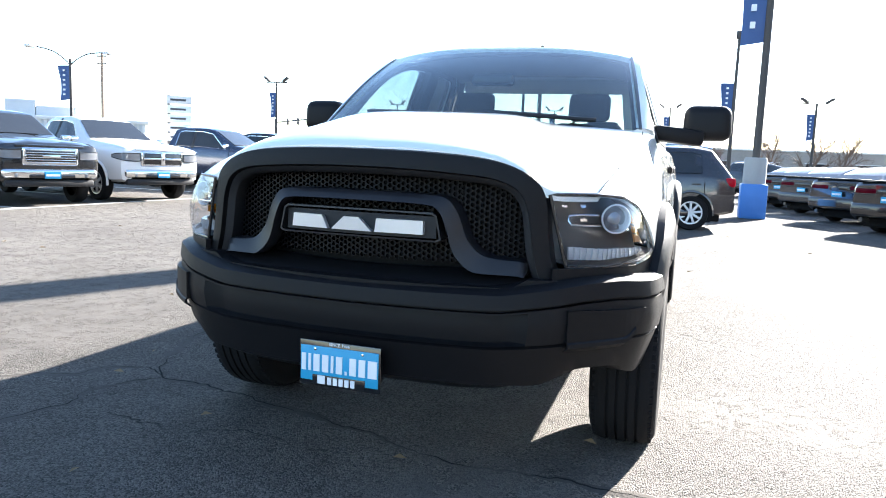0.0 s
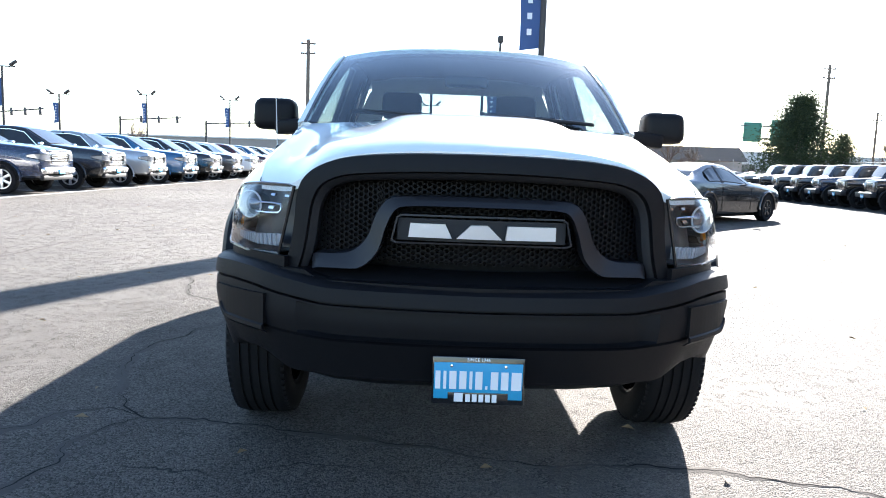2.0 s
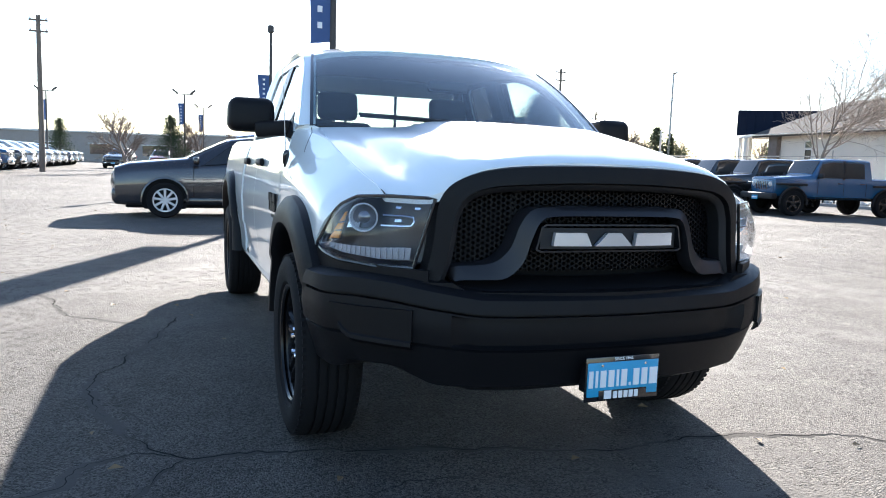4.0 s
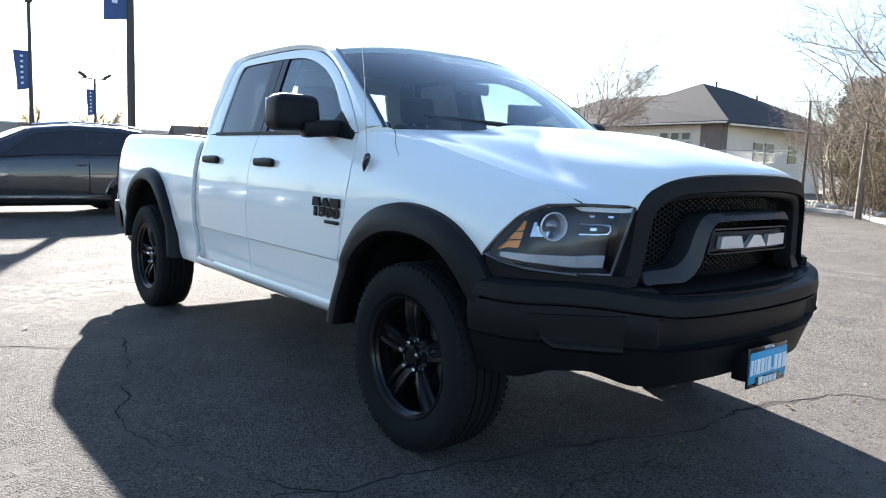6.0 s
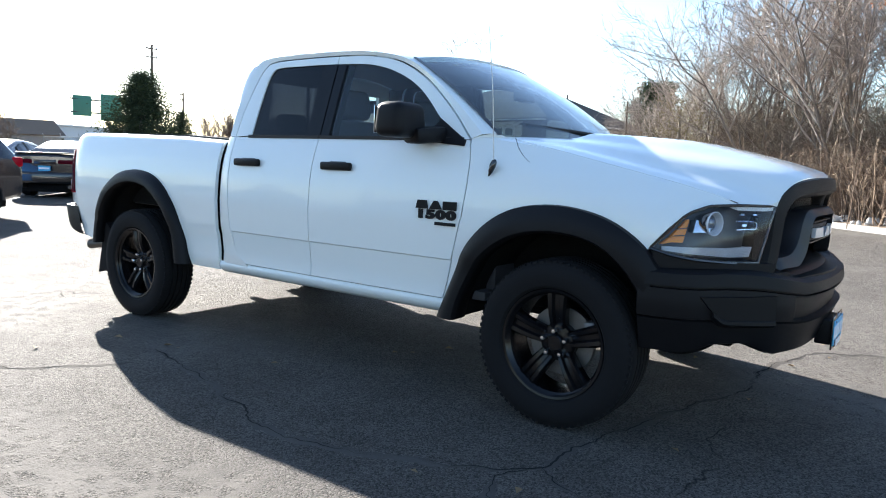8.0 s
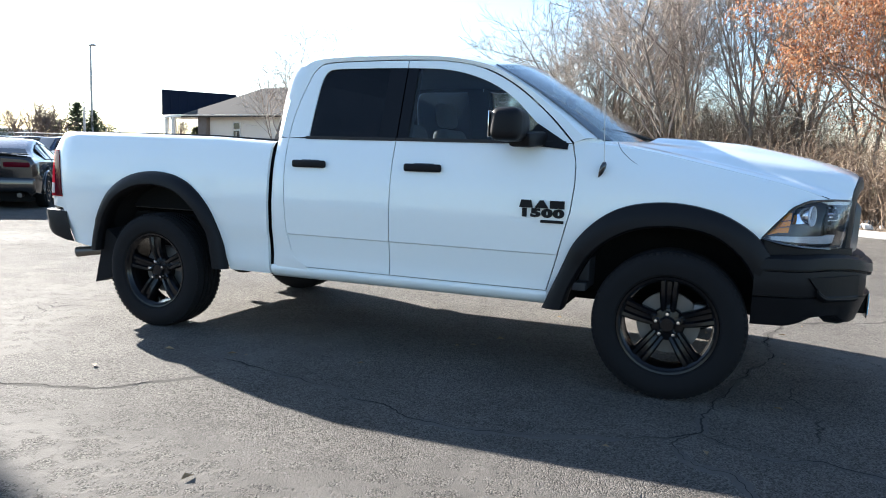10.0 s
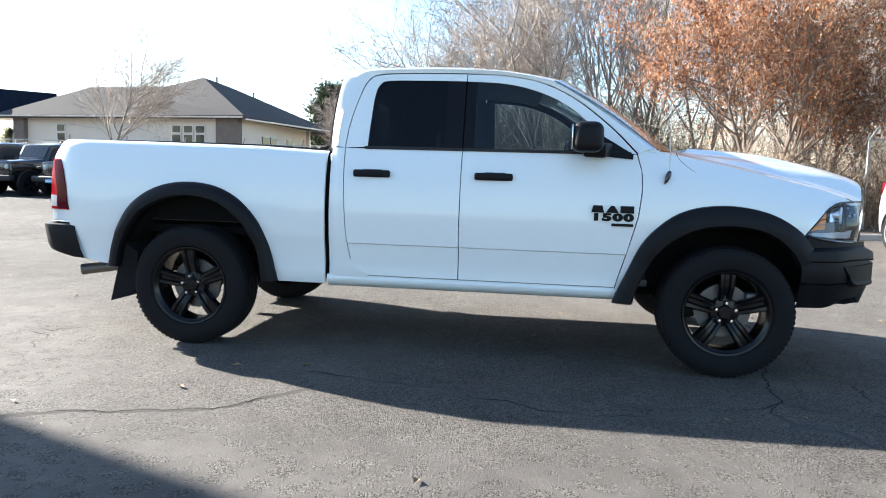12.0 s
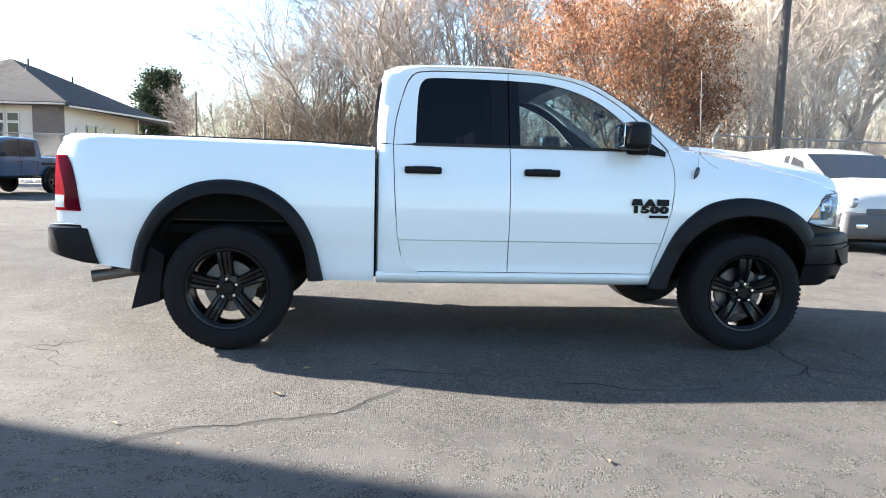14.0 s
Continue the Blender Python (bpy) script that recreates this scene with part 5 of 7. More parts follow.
# open cracks that wander over the lot
SEAL = material("crack_seal", (0.088, 0.081, 0.074), 0.9, vary=0.3, scale=4, spec=0.06, bump=0.5, bump_scale=110)
CRACK = material("crack_shade", (0.034, 0.032, 0.030), 1.0, vary=0.4, scale=20, spec=0.0)
CRACKS = [([(-3.80, -2.70), (-3.61, -2.53), (-3.05, -2.37), (-2.73, -2.21), (-2.40, -1.76)], 0.009), ([(0.59, 0.13), (0.64, 0.40), (0.61, 0.88), (0.69, 1.17), (0.80, 1.53), (1.05, 1.72), (1.6, 2.1), (2.0, 3.2)], 0.014),
          ([(-2.6, -1.5), (-2.03, -1.63), (-1.44, -1.80), (-0.97, -1.95), (-0.43, -1.86), (-0.01, -1.66), (0.22, -1.48), (0.22, -1.24), (0.27, -1.06), (0.45, -0.3), (0.59, 0.13)], 0.013),
          ([(0.22, -1.48), (0.38, -1.61), (0.57, -1.66), (0.82, -1.65), (1.4, -1.9)], 0.012), ([(0.22, -1.48), (0.11, -1.74), (0.26, -1.91), (0.43, -2.04), (0.9, -2.9)], 0.010),
          ([(-9.0, -4.2), (-6.5, -5.0), (-4.0, -5.1), (-1.6, -6.2), (1.0, -6.0)], 0.012), ([(-14, 6.5), (-10, 6.1), (-7, 7.4), (-3, 7.0), (1, 8.1)], 0.013)]
for path, width in CRACKS:
    pts = sweep([(x, y, 0) for x, y in path], 40 * (len(path) - 1))
    left, right = [], []
    for i, p in enumerate(pts):
        d = (pts[min(i + 1, len(pts) - 1)] - pts[max(i - 1, 0)]).normalized()
        n = Vector((-d.y, d.x, 0))
        q = p + n * (0.045 * noise.noise(p * 5.0) + 0.018 * noise.noise(p * 22.0))
        w = width * max(0.0, 0.45 + 0.9 * noise.noise(p * 3.1 + Vector((9, 0, 0)))) * min(1, i / 12, (len(pts) - 1 - i) / 12)
        left.append(q + n * w * 0.5 + Vector((0, 0, 0.003)))
        right.append(q - n * w * 0.5 + Vector((0, 0, 0.003)))
    seal = []
    for i, (a, b) in enumerate(zip(left, right)):
        mid, n = a.lerp(b, 0.5), Vector((-(pts[min(i + 1, len(pts) - 1)] - pts[max(i - 1, 0)]).y, (pts[min(i + 1, len(pts) - 1)] - pts[max(i - 1, 0)]).x, 0)).normalized()
        w = max(0.004, 0.020 + 0.034 * noise.noise(mid * 2.3) + 0.022 * noise.noise(mid * 13.0)) * min(1, i / 8, (len(pts) - 1 - i) / 8) + 0.002
        seal.append([mid + n * w * f + Vector((0, 0, z - mid.z)) for f, z in ((1.0, 0.0), (0.72, 0.0016), (0.0, 0.0022), (-0.72, 0.0016), (-1.0, 0.0))])
    tagged(part("crack_seal", grid(seal), SEAL), "smooth tar seal along a crack in the asphalt", "crack seal", "asphalt cracks", "structure")
    bm = grid([left, right])
    tagged(part("crack", bm, CRACK, smooth=False), "narrow meandering crack in the asphalt", "crack", "asphalt cracks", "structure")

# ---- trees and shrubs ----
def stem_material(name, colors):
    """Bark whose tone differs from twig to twig."""
    m = material(name, colors[0], 0.9, vary=0.2, scale=3)
    nt = m.node_tree
    geo, ramp = nt.nodes.new("ShaderNodeNewGeometry"), nt.nodes.new("ShaderNodeValToRGB")
    while len(ramp.color_ramp.elements) < len(colors):
        ramp.color_ramp.elements.new(0.5)
    for k, (e, c) in enumerate(zip(ramp.color_ramp.elements, colors)):
        e.position, e.color = k / (len(colors) - 1), (*c, 1)
    nt.links.new(geo.outputs["Random Per Island"], ramp.inputs[0])
    nt.links.new(ramp.outputs[0], nt.nodes["Principled BSDF"].inputs["Base Color"])
    return m


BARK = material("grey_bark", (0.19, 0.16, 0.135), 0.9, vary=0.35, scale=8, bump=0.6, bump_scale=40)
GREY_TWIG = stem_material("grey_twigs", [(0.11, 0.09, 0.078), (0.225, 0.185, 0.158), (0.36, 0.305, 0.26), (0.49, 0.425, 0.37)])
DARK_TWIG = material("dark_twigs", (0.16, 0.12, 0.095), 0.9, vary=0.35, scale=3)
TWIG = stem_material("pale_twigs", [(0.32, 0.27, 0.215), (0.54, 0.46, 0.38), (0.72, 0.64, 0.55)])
BRUSH = stem_material("brush_stems", [(0.08, 0.06, 0.045), (0.16, 0.12, 0.09), (0.27, 0.215, 0.16), (0.44, 0.37, 0.29)])
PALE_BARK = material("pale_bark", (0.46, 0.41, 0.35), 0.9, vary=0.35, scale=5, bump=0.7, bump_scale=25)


def leaf_material(name, colors, rough=0.7):
    m = material(name, colors[0], rough, vary=0.2, scale=3)
    nt = m.node_tree
    geo, ramp = nt.nodes.new("ShaderNodeNewGeometry"), nt.nodes.new("ShaderNodeValToRGB")
    while len(ramp.color_ramp.elements) < len(colors):
        ramp.color_ramp.elements.new(0.5)
    for k, (e, c) in enumerate(zip(ramp.color_ramp.elements, colors)):
        e.position, e.color = k / (len(colors) - 1), (*c, 1)
    nt.links.new(geo.outputs["Random Per Island"], ramp.inputs[0])
    nt.links.new(ramp.outputs[0], nt.nodes["Principled BSDF"].inputs["Base Color"])
    trans = nt.nodes.new("ShaderNodeBsdfTranslucent")
    mix = nt.nodes.new("ShaderNodeMixShader")
    mix.inputs[0].default_value = 0.35
    out = nt.nodes["Material Output"]
    nt.links.new(ramp.outputs[0], trans.inputs[0])
    nt.links.new(nt.nodes["Principled BSDF"].outputs[0], mix.inputs[1]), nt.links.new(trans.outputs[0], mix.inputs[2]), nt.links.new(mix.outputs[0], out.inputs[0])
    return m


RUSSET = leaf_material("russet_leaves", [(0.13, 0.05, 0.03), (0.30, 0.115, 0.05), (0.44, 0.195, 0.085), (0.42, 0.27, 0.16), (0.17, 0.07, 0.04)])
NEEDLES = leaf_material("needles", [(0.026, 0.042, 0.020), (0.048, 0.072, 0.032), (0.075, 0.098, 0.042)], 0.8)
OLIVE = leaf_material("olive_leaves", [(0.12, 0.11, 0.05), (0.20, 0.17, 0.085), (0.26, 0.21, 0.12)], 0.8)


def twig(bm, pts, r0, r1, sides):
    n = len(pts)
    tube(pts, [r0 + (r1 - r0) * i / (n - 1) for i in range(n)], sides, bm, cap=False)


def grow(rng, trunk, crown, tips, at, way, length, radius, level, top, fan, thin=0.0038, rise=0.07, wide=(0.45, 0.95)):
    """One limb and what grows on it."""
    segs = 5 if level < 2 else 3 if level < top else 2
    pts, d = [at], way.copy()
    for k in range(segs):
        wob = Vector((rng.gauss(0, 1), rng.gauss(0, 1), rng.gauss(0, 0.6))) * (0.10 if level < 2 else 0.20)
        d = (d + wob + Vector((0, 0, rise if level else 0.02))).normalized()
        pts.append(pts[-1] + d * length / segs)
    twig(trunk if level == 0 else crown, pts, radius, radius * (0.14 if level == 0 else 0.4 if level < top else 0.3), 7 if level == 0 else 5 if level == 1 else 3)
    if level >= top:
        tips.append((pts[0], pts[1], pts[-1]))
        return
    kids = fan[level]
    for k in range(kids):
        f = 0.22 + 0.78 * (k + rng.random() * 0.8) / kids if level else 0.28 + 0.72 * (k + 0.5 * rng.random()) / kids
        f = min(f, 0.99)
        i = min(int(f * segs), segs - 1)
        p = pts[i].lerp(pts[i + 1], f * segs - i)
        axis = (pts[i + 1] - pts[i]).normalized()
        side = axis.orthogonal().normalized()
        side.rotate(Matrix.Rotation(rng.uniform(0, 6.283), 3, axis))
        spread = rng.uniform(*wide)
        nd = (axis * math.cos(spread) + side * math.sin(spread)).normalized()
        nl = length * rng.uniform(0.42, 0.68) * (1.15 - 0.45 * f)
        grow(rng, trunk, crown, tips, p, nd, nl, max(thin, radius * (0.50 - 0.25 * f)), level + 1, top, fan, thin, rise, wide)


def tree(name, label, at, height, seed, stems=1, lean=0.1, top=4, fan=(7, 6, 5, 4), radius=0.11, leaves=0, leaf_mat=None, leaf=0.06, bark=BARK, group="", twigs=None, thin=0.0038, rise=0.07, wide=(0.45, 0.95), clump=0.10):
    rng = random.Random(seed)
    trunk, crown, tips = bmesh.new(), bmesh.new(), []
    for k in range(stems):
        a = 6.283 * k / stems + rng.random()
        base = Vector((math.cos(a), math.sin(a), 0)) * (0.12 * (stems > 1))
        way = Vector((math.cos(a) * lean, math.sin(a) * lean, 1)).normalized()
        grow(rng, trunk, crown, tips, base + Vector((0, 0, -0.1)), way, height * rng.uniform(0.62, 0.78), radius, 0, top, fan, thin, rise, wide)
    ob = thing(name, label, "tree", pose(*at), group)
    part("trunk", trunk, bark, ob)
    part("crown", crown, twigs or TWIG, ob)
    if leaves:
        bm = bmesh.new()
        for k in range(leaves):
            a, b, c = rng.choice(tips)
            p = a.lerp(c, rng.random()) + Vector((rng.gauss(0, clump), rng.gauss(0, clump), rng.gauss(0, clump)))
            e = Euler((rng.random() * 6, rng.random() * 6, rng.random() * 6)).to_matrix()
            r = leaf * rng.uniform(0.6, 1.3)
            bm.faces.new([bm.verts.new(p + e @ Vector(v) * r) for v in ((-1, 0, 0.15), (0, -0.5, 0), (1, 0, 0.2), (0, 0.5, 0))])
        part("foliage", bm, leaf_mat, ob, smooth=False)
    return ob


def conifer(name, label, at, height, width, seed, mat=NEEDLES, per=7000, low=0.06, bushy=False, needle=0.022):
    """Evergreen: whorled boughs of needle tufts on a straight trunk, or a rounded clumpy head."""
    rng = random.Random(seed)
    ob = thing(name, label, "tree", pose(*at))
    part("trunk", tube([(0, 0, -0.1), (0, 0, height * 0.5), (0, 0, height * 0.93)], [width * 0.045, width * 0.03, 0.01], 7), BARK, ob)
    bm = bmesh.new()
    boughs = 90 if bushy else 150
    for k in range(boughs):
        f = (k + rng.random()) / boughs
        z = height * (low + (0.95 - low) * f)
        form = (max(0.0, 1 - abs(f - 0.36) ** 2 * 2.1) ** 0.5 if bushy else (1 - f) ** 0.85)
        reach = width * 0.5 * form * rng.uniform(0.62, 1.12) + 0.10
        a = k * 2.4 + rng.uniform(-0.5, 0.5)
        out = Vector((math.cos(a), math.sin(a), rng.uniform(0.0, 0.5) if bushy else rng.uniform(-0.22, 0.12)))
        for j in range(per // boughs):
            q = rng.random() ** 0.6
            w = 0.055 * width * (1.6 if bushy else 0.35 + q)
            p = Vector((0, 0, z)) + out * reach * q + Vector((rng.gauss(0, 1), rng.gauss(0, 1), rng.gauss(0, 0.7))) * w
            d = (out + Vector((rng.gauss(0, 0.6), rng.gauss(0, 0.6), rng.gauss(0.25, 0.5)))).normalized()
            r = height * needle * rng.uniform(0.6, 1.3)
            u = d.orthogonal().normalized() * r * 0.30
            v = d.cross(u)
            tip = bm.verts.new(p + d * r)
            ring = [bm.verts.new(p + e) for e in (u, -0.5 * u + 0.87 * v, -0.5 * u - 0.87 * v)]
            for i in range(3):
                bm.faces.new((ring[i], ring[(i + 1) % 3], tip))
    part("foliage", bm, mat, ob, smooth=False)
    return ob


def brush(name, label, spots, seed, low, high, mat, stems, twigs=7):
    """A tangle of thin bent stems."""
    rng = random.Random(seed)
    bm = bmesh.new()
    for k in range(stems):
        x, y, w = rng.choice(spots)
        p = Vector((x + rng.gauss(0, w), y + rng.gauss(0, w * 0.7), 0.1))
        h = rng.uniform(low, high)
        lean = Vector((rng.gauss(0, 0.25), rng.gauss(0, 0.25), 1))
        pts = [p]
        for i in range(4):
            lean = (lean + Vector((rng.gauss(0, 0.18), rng.gauss(0, 0.18), 0))).normalized()
            pts.append(pts[-1] + lean * h / 4)
        twig(bm, pts, rng.uniform(0.008, 0.02), 0.004, 3)
        for j in range(twigs):
            i = rng.randrange(1, 4)
            q = pts[i].lerp(pts[i + 1], rng.random())
            d = Vector((rng.gauss(0, 1), rng.gauss(0, 1), rng.uniform(0.0, 1.4))).normalized()
            l = h * rng.uniform(0.12, 0.30)
            mid = q + d * l * 0.5 + Vector((0, 0, rng.uniform(-0.05, 0.08)))
            twig(bm, [q, mid, q + d * l + Vector((rng.gauss(0, 0.06), rng.gauss(0, 0.06), 0))], 0.007, 0.003, 3)
    return tagged(part(name, bm, mat, smooth=False), label, "shrubs", kind="stuff")


tree("russet_tree", "tree holding rusty orange winter leaves beside the lot", (4.2, 13.4, 0.12), 7.6, 11, stems=4, lean=0.24, top=4, fan=(9, 7, 5, 3), radius=0.075, leaves=30000, leaf_mat=RUSSET, leaf=0.045, thin=0.006, bark=DARK_TWIG, twigs=DARK_TWIG)
tree("russet_tree", "smaller rusty-leaved tree among bare branches", (5.9, 14.4, 0.12), 5.2, 12, stems=3, lean=0.20, top=4, fan=(8, 6, 4, 3), radius=0.05, leaves=10000, leaf_mat=RUSSET, leaf=0.045, thin=0.006, bark=DARK_TWIG, twigs=DARK_TWIG)
BARE = [(-8.6, 25.0, 5.6), (-6.3, 22.6, 7.0), (-3.6, 21.0, 8.4), (-1.2, 19.6, 9.4), (1.0, 19.0, 9.8), (4.2, 19.5, 9.4), (7.2, 19.0, 10.0), (9.6, 18.2, 9.2), (12.6, 18.5, 9.5), (-10.3, 27.5, 5.0),
        (2.4, 24.0, 11.0), (8.5, 25.0, 12.0), (14.5, 23.0, 12.0), (11.0, 15.8, 6.8), (18.0, 20.0, 11.0), (-4.8, 24.5, 8.6), (-2.4, 23.4, 10.0), (11.6, 21.6, 12.0), (21.0, 22.0, 12.0)]
kinds = {}
for k, (x, y, h) in enumerate(BARE):
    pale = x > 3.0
    like = kinds.get((pale, k % 3))
    if like is None:
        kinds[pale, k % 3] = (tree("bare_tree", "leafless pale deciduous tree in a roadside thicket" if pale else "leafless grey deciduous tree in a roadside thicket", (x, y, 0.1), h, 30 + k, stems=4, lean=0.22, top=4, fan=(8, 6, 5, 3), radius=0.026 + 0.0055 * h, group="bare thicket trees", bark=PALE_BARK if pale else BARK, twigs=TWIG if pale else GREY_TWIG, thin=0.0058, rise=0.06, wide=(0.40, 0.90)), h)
        continue
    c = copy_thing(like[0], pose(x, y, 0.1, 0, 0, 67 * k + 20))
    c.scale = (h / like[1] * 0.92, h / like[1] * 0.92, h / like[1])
tree("bare_tree", "bare spreading tree on the lawn before the house", (-21.8, 26.2, 0.1), 8.6, 77, stems=1, lean=0.02, top=4, fan=(22, 10, 5, 3), radius=0.09, thin=0.0075, twigs=GREY_TWIG)
for x, y, h, turn, r in ((11.6, 20.6, 15.0, 71, 0.24), (13.6, 21.8, 14.0, 72, 0.20), (16.5, 22.5, 15.0, 73, 0.24)):
    tree("cottonwood", "tall leafless cottonwood with thick pale limbs", (x, y, 0.1), h, turn, stems=3, lean=0.30, top=4, fan=(7, 6, 5, 3), radius=r, bark=PALE_BARK, twigs=TWIG, group="cottonwoods", thin=0.008)
conifer("pine_tree", "dark green pine beside the house", (-20.6, 58.0, 0), 8.7, 4.2, 3, per=22000, low=0.12, bushy=True, needle=0.028)
conifer("spruce_tree", "dense dark evergreen beyond the parked cars", (-44.0, 24.0, 0), 6.6, 7.4, 4, per=30000, needle=0.020)
conifer("spruce_tree", "small dark evergreen beside the large one", (-43.4, 26.6, 0), 4.2, 4.0, 6, per=12000, needle=0.020)
conifer("juniper", "olive green evergreen shrub in the thicket", (-6.6, 21.2, 0.1), 3.7, 2.7, 5, OLIVE, 2600, bushy=True, needle=0.017)
conifer("juniper", "olive green evergreen shrub in the thicket", (-8.9, 27.0, 0.1), 3.6, 2.6, 8, OLIVE, 2400, bushy=True, needle=0.017)
spots = [(p.x + 0.8, p.y + 2.0, 0.9) for p in edge[52:84]] + [(p.x + 1.5, p.y + 4.5, 1.2) for p in edge[50:112]]
spots = [q for q in spots if q[0] > -7.5]
brush("thicket", "tangled tan brush along the lot edge", spots, 41, 1.6, 4.2, BRUSH, 3600, 9)
brush("undergrowth", "low brown undergrowth beneath the trees", [(p.x + 0.6, p.y + 1.6, 0.6) for p in edge[60:120] if p.x > -9], 42, 0.5, 2.3, stem_material("brown_stems", [(0.06, 0.04, 0.03), (0.14, 0.095, 0.065), (0.30, 0.22, 0.15)]), 2800, 7)
brush("tall_brush", "tall tan saplings and brush closing the view behind the fence", [(x, 17.5 + abs(x - 8) * 0.12 + dy, 1.5) for x in range(7, 36, 2) for dy in (0, 4, 9)], 44, 2.5, 7.5, TWIG, 1700, 11)
brush("backing_brush", "dense grey brush far behind the thicket", [(x, y, 2.4) for x in range(-5, 30, 3) for y in (26, 31, 36)], 43, 2.0, 5.2, TWIG, 1700, 9)

# far bare trees, one mesh turned about
far = tree("far_tree", "bare tree far across the lot", (-56.7, -4.3, 0), 5.4, 90, stems=1, lean=0.06, top=3, fan=(12, 8, 5), radius=0.16, group="far bare trees", twigs=DARK_TWIG, bark=DARK_TWIG, thin=0.013, rise=0.04, wide=(0.5, 1.0))
for k, (x, y, sc) in enumerate(((-45.0, -4.0, 0.95), (-60.0, 0.9, 1.0), (-56.4, 6.9, 1.0), (-51.2, 8.8, 0.95), (-55.8, 11.6, 1.05), (-56.7, 3.0, 0.8), (-56.7, 35.0, 1.05), (-54.9, 37.9, 1.15), (-50, 40.5, 1.0), (-57.7, 19.4, 1.0), (-46.0, 46.0, 1.1), (-62, 46, 1.2), (-70, -30, 1.0), (-60, 32.0, 1.0), (-66, 25, 0.9), (-58, -1.0, 0.9), (-45.22, 30.66, 1.0), (-44.55, 31.67, 1.15), (-43.84, 32.68, 0.95))):
    c = copy_thing(far, pose(x, y, 0, 0, 0, 57 * k))
    c.scale = (sc, sc, sc)
conifer("far_spruce", "small dark evergreen near a far building", (-75.0, -11.5, 0), 4.6, 3.0, 15)
conifer("far_spruce", "small dark evergreen across the road", (-55.0, -1.5, 0), 4.3, 3.4, 16)
for x, y, h, w, seed in ((-44.8, 34.7, 5.0, 2.9, 17), (-44.2, 35.6, 4.4, 2.2, 27), (-45.6, 33.8, 3.5, 2.6, 37), (-43.5, 36.2, 3.3, 1.8, 47)):
    conifer("far_pine", "ragged dark pine beyond the row of cars", (x, y, 0), h, w, seed, per=2200, low=0.2, bushy=seed > 30, needle=0.034)
conifer("far_pine", "dark pine beyond the row of cars", (-40.0, 42.0, 0), 3.6, 3.2, 18, per=7000, low=0.15, needle=0.03)

# ---- parked vehicles ----
VEHICLE_GLASS = material("vehicle_glass", (0.024, 0.027, 0.031), 0.04, vary=0.4, scale=2.5, spec=0.5)
LAMP_CLEAR = material("lamp_clear", (0.26, 0.27, 0.29), 0.14, 0.4, vary=0.35, scale=14, coat=0.8)
WHEEL_SILVER = material("wheel_silver", (0.50, 0.51, 0.52), 0.28, 0.8, vary=0.08)
PAINTS = {
    "white": material("paint_white", (0.78, 0.78, 0.77), 0.25, vary=0.02, coat=1.0),
    "black": material("paint_black", (0.012, 0.012, 0.013), 0.2, vary=0.1, coat=1.0),
    "charcoal": material("paint_charcoal", (0.045, 0.045, 0.048), 0.25, 0.3, vary=0.1, coat=1.0),
    "navy": material("paint_navy", (0.016, 0.028, 0.062), 0.22, 0.2, vary=0.1, coat=1.0),
    "silver": material("paint_silver", (0.42, 0.43, 0.44), 0.28, 0.5, vary=0.05, coat=1.0),
    "blue": material("paint_blue", (0.012, 0.080, 0.18), 0.25, 0.1, vary=0.08, coat=1.0),
    "red": material("paint_red", (0.22, 0.012, 0.014), 0.22, 0.1, vary=0.08, coat=1.0),
    "maroon": material("paint_maroon", (0.055, 0.010, 0.012), 0.22, 0.1, vary=0.08, coat=1.0),
    "pale": material("paint_pale", (0.50, 0.50, 0.49), 0.28, vary=0.05, coat=1.0),
    "grey": material("paint_grey", (0.030, 0.030, 0.035), 0.25, 0.3, vary=0.1, coat=1.0),
}


def vehicle_wheel(radius, width, spokes, rim_mat):
    """Tyre, rim and spokes meshes, face towards -y."""
    R, w = radius, width / 2
    tyre = lathe([(R * 0.64, w * 0.8), (R * 0.8, w), (R * 0.95, w * 0.92), (R, w * 0.6), (R, -w * 0.6), (R * 0.95, -w * 0.92), (R * 0.8, -w), (R * 0.64, -w * 0.8)], 32)
    barrel = lathe([(R * 0.63, -w * 0.80), (R * 0.58, -w * 0.5), (R * 0.5, 0.0), (0.0, 0.0)], 32)
    rim = lathe([(R * 0.67, -w * 0.80), (R * 0.66, -w * 0.90), (R * 0.60, -w * 0.88), (R * 0.58, -w * 0.6)], 32)
    lathe([(0.0, -w * 0.74), (R * 0.15, -w * 0.74), (R * 0.21, -w * 0.60), (R * 0.21, -w * 0.3)], 16, rim)
    for k in range(spokes):
        a = 2 * math.pi * k / spokes
        box((R * (0.9 / spokes + 0.03), w * 0.30, R * 0.48), (0, 0, 0), 0.008, rim, turn=Matrix.Rotation(a, 4, "Y") @ Matrix.Translation((0, -w * 0.66, R * 0.39)))
    out = []
    for nm, bm, mat in (("tyre", tyre, RUBBER), ("rim", rim, rim_mat), ("barrel", barrel, UNDERBODY)):
        bmesh.ops.recalc_face_normals(bm, faces=bm.faces)
        me = bpy.data.meshes.new(nm)
        bm.to_mesh(me)
        bm.free()
        me.shade_smooth()
        me.set_sharp_from_angle(angle=radians(35))
        me.materials.append(mat)
        out.append(me)
    return out


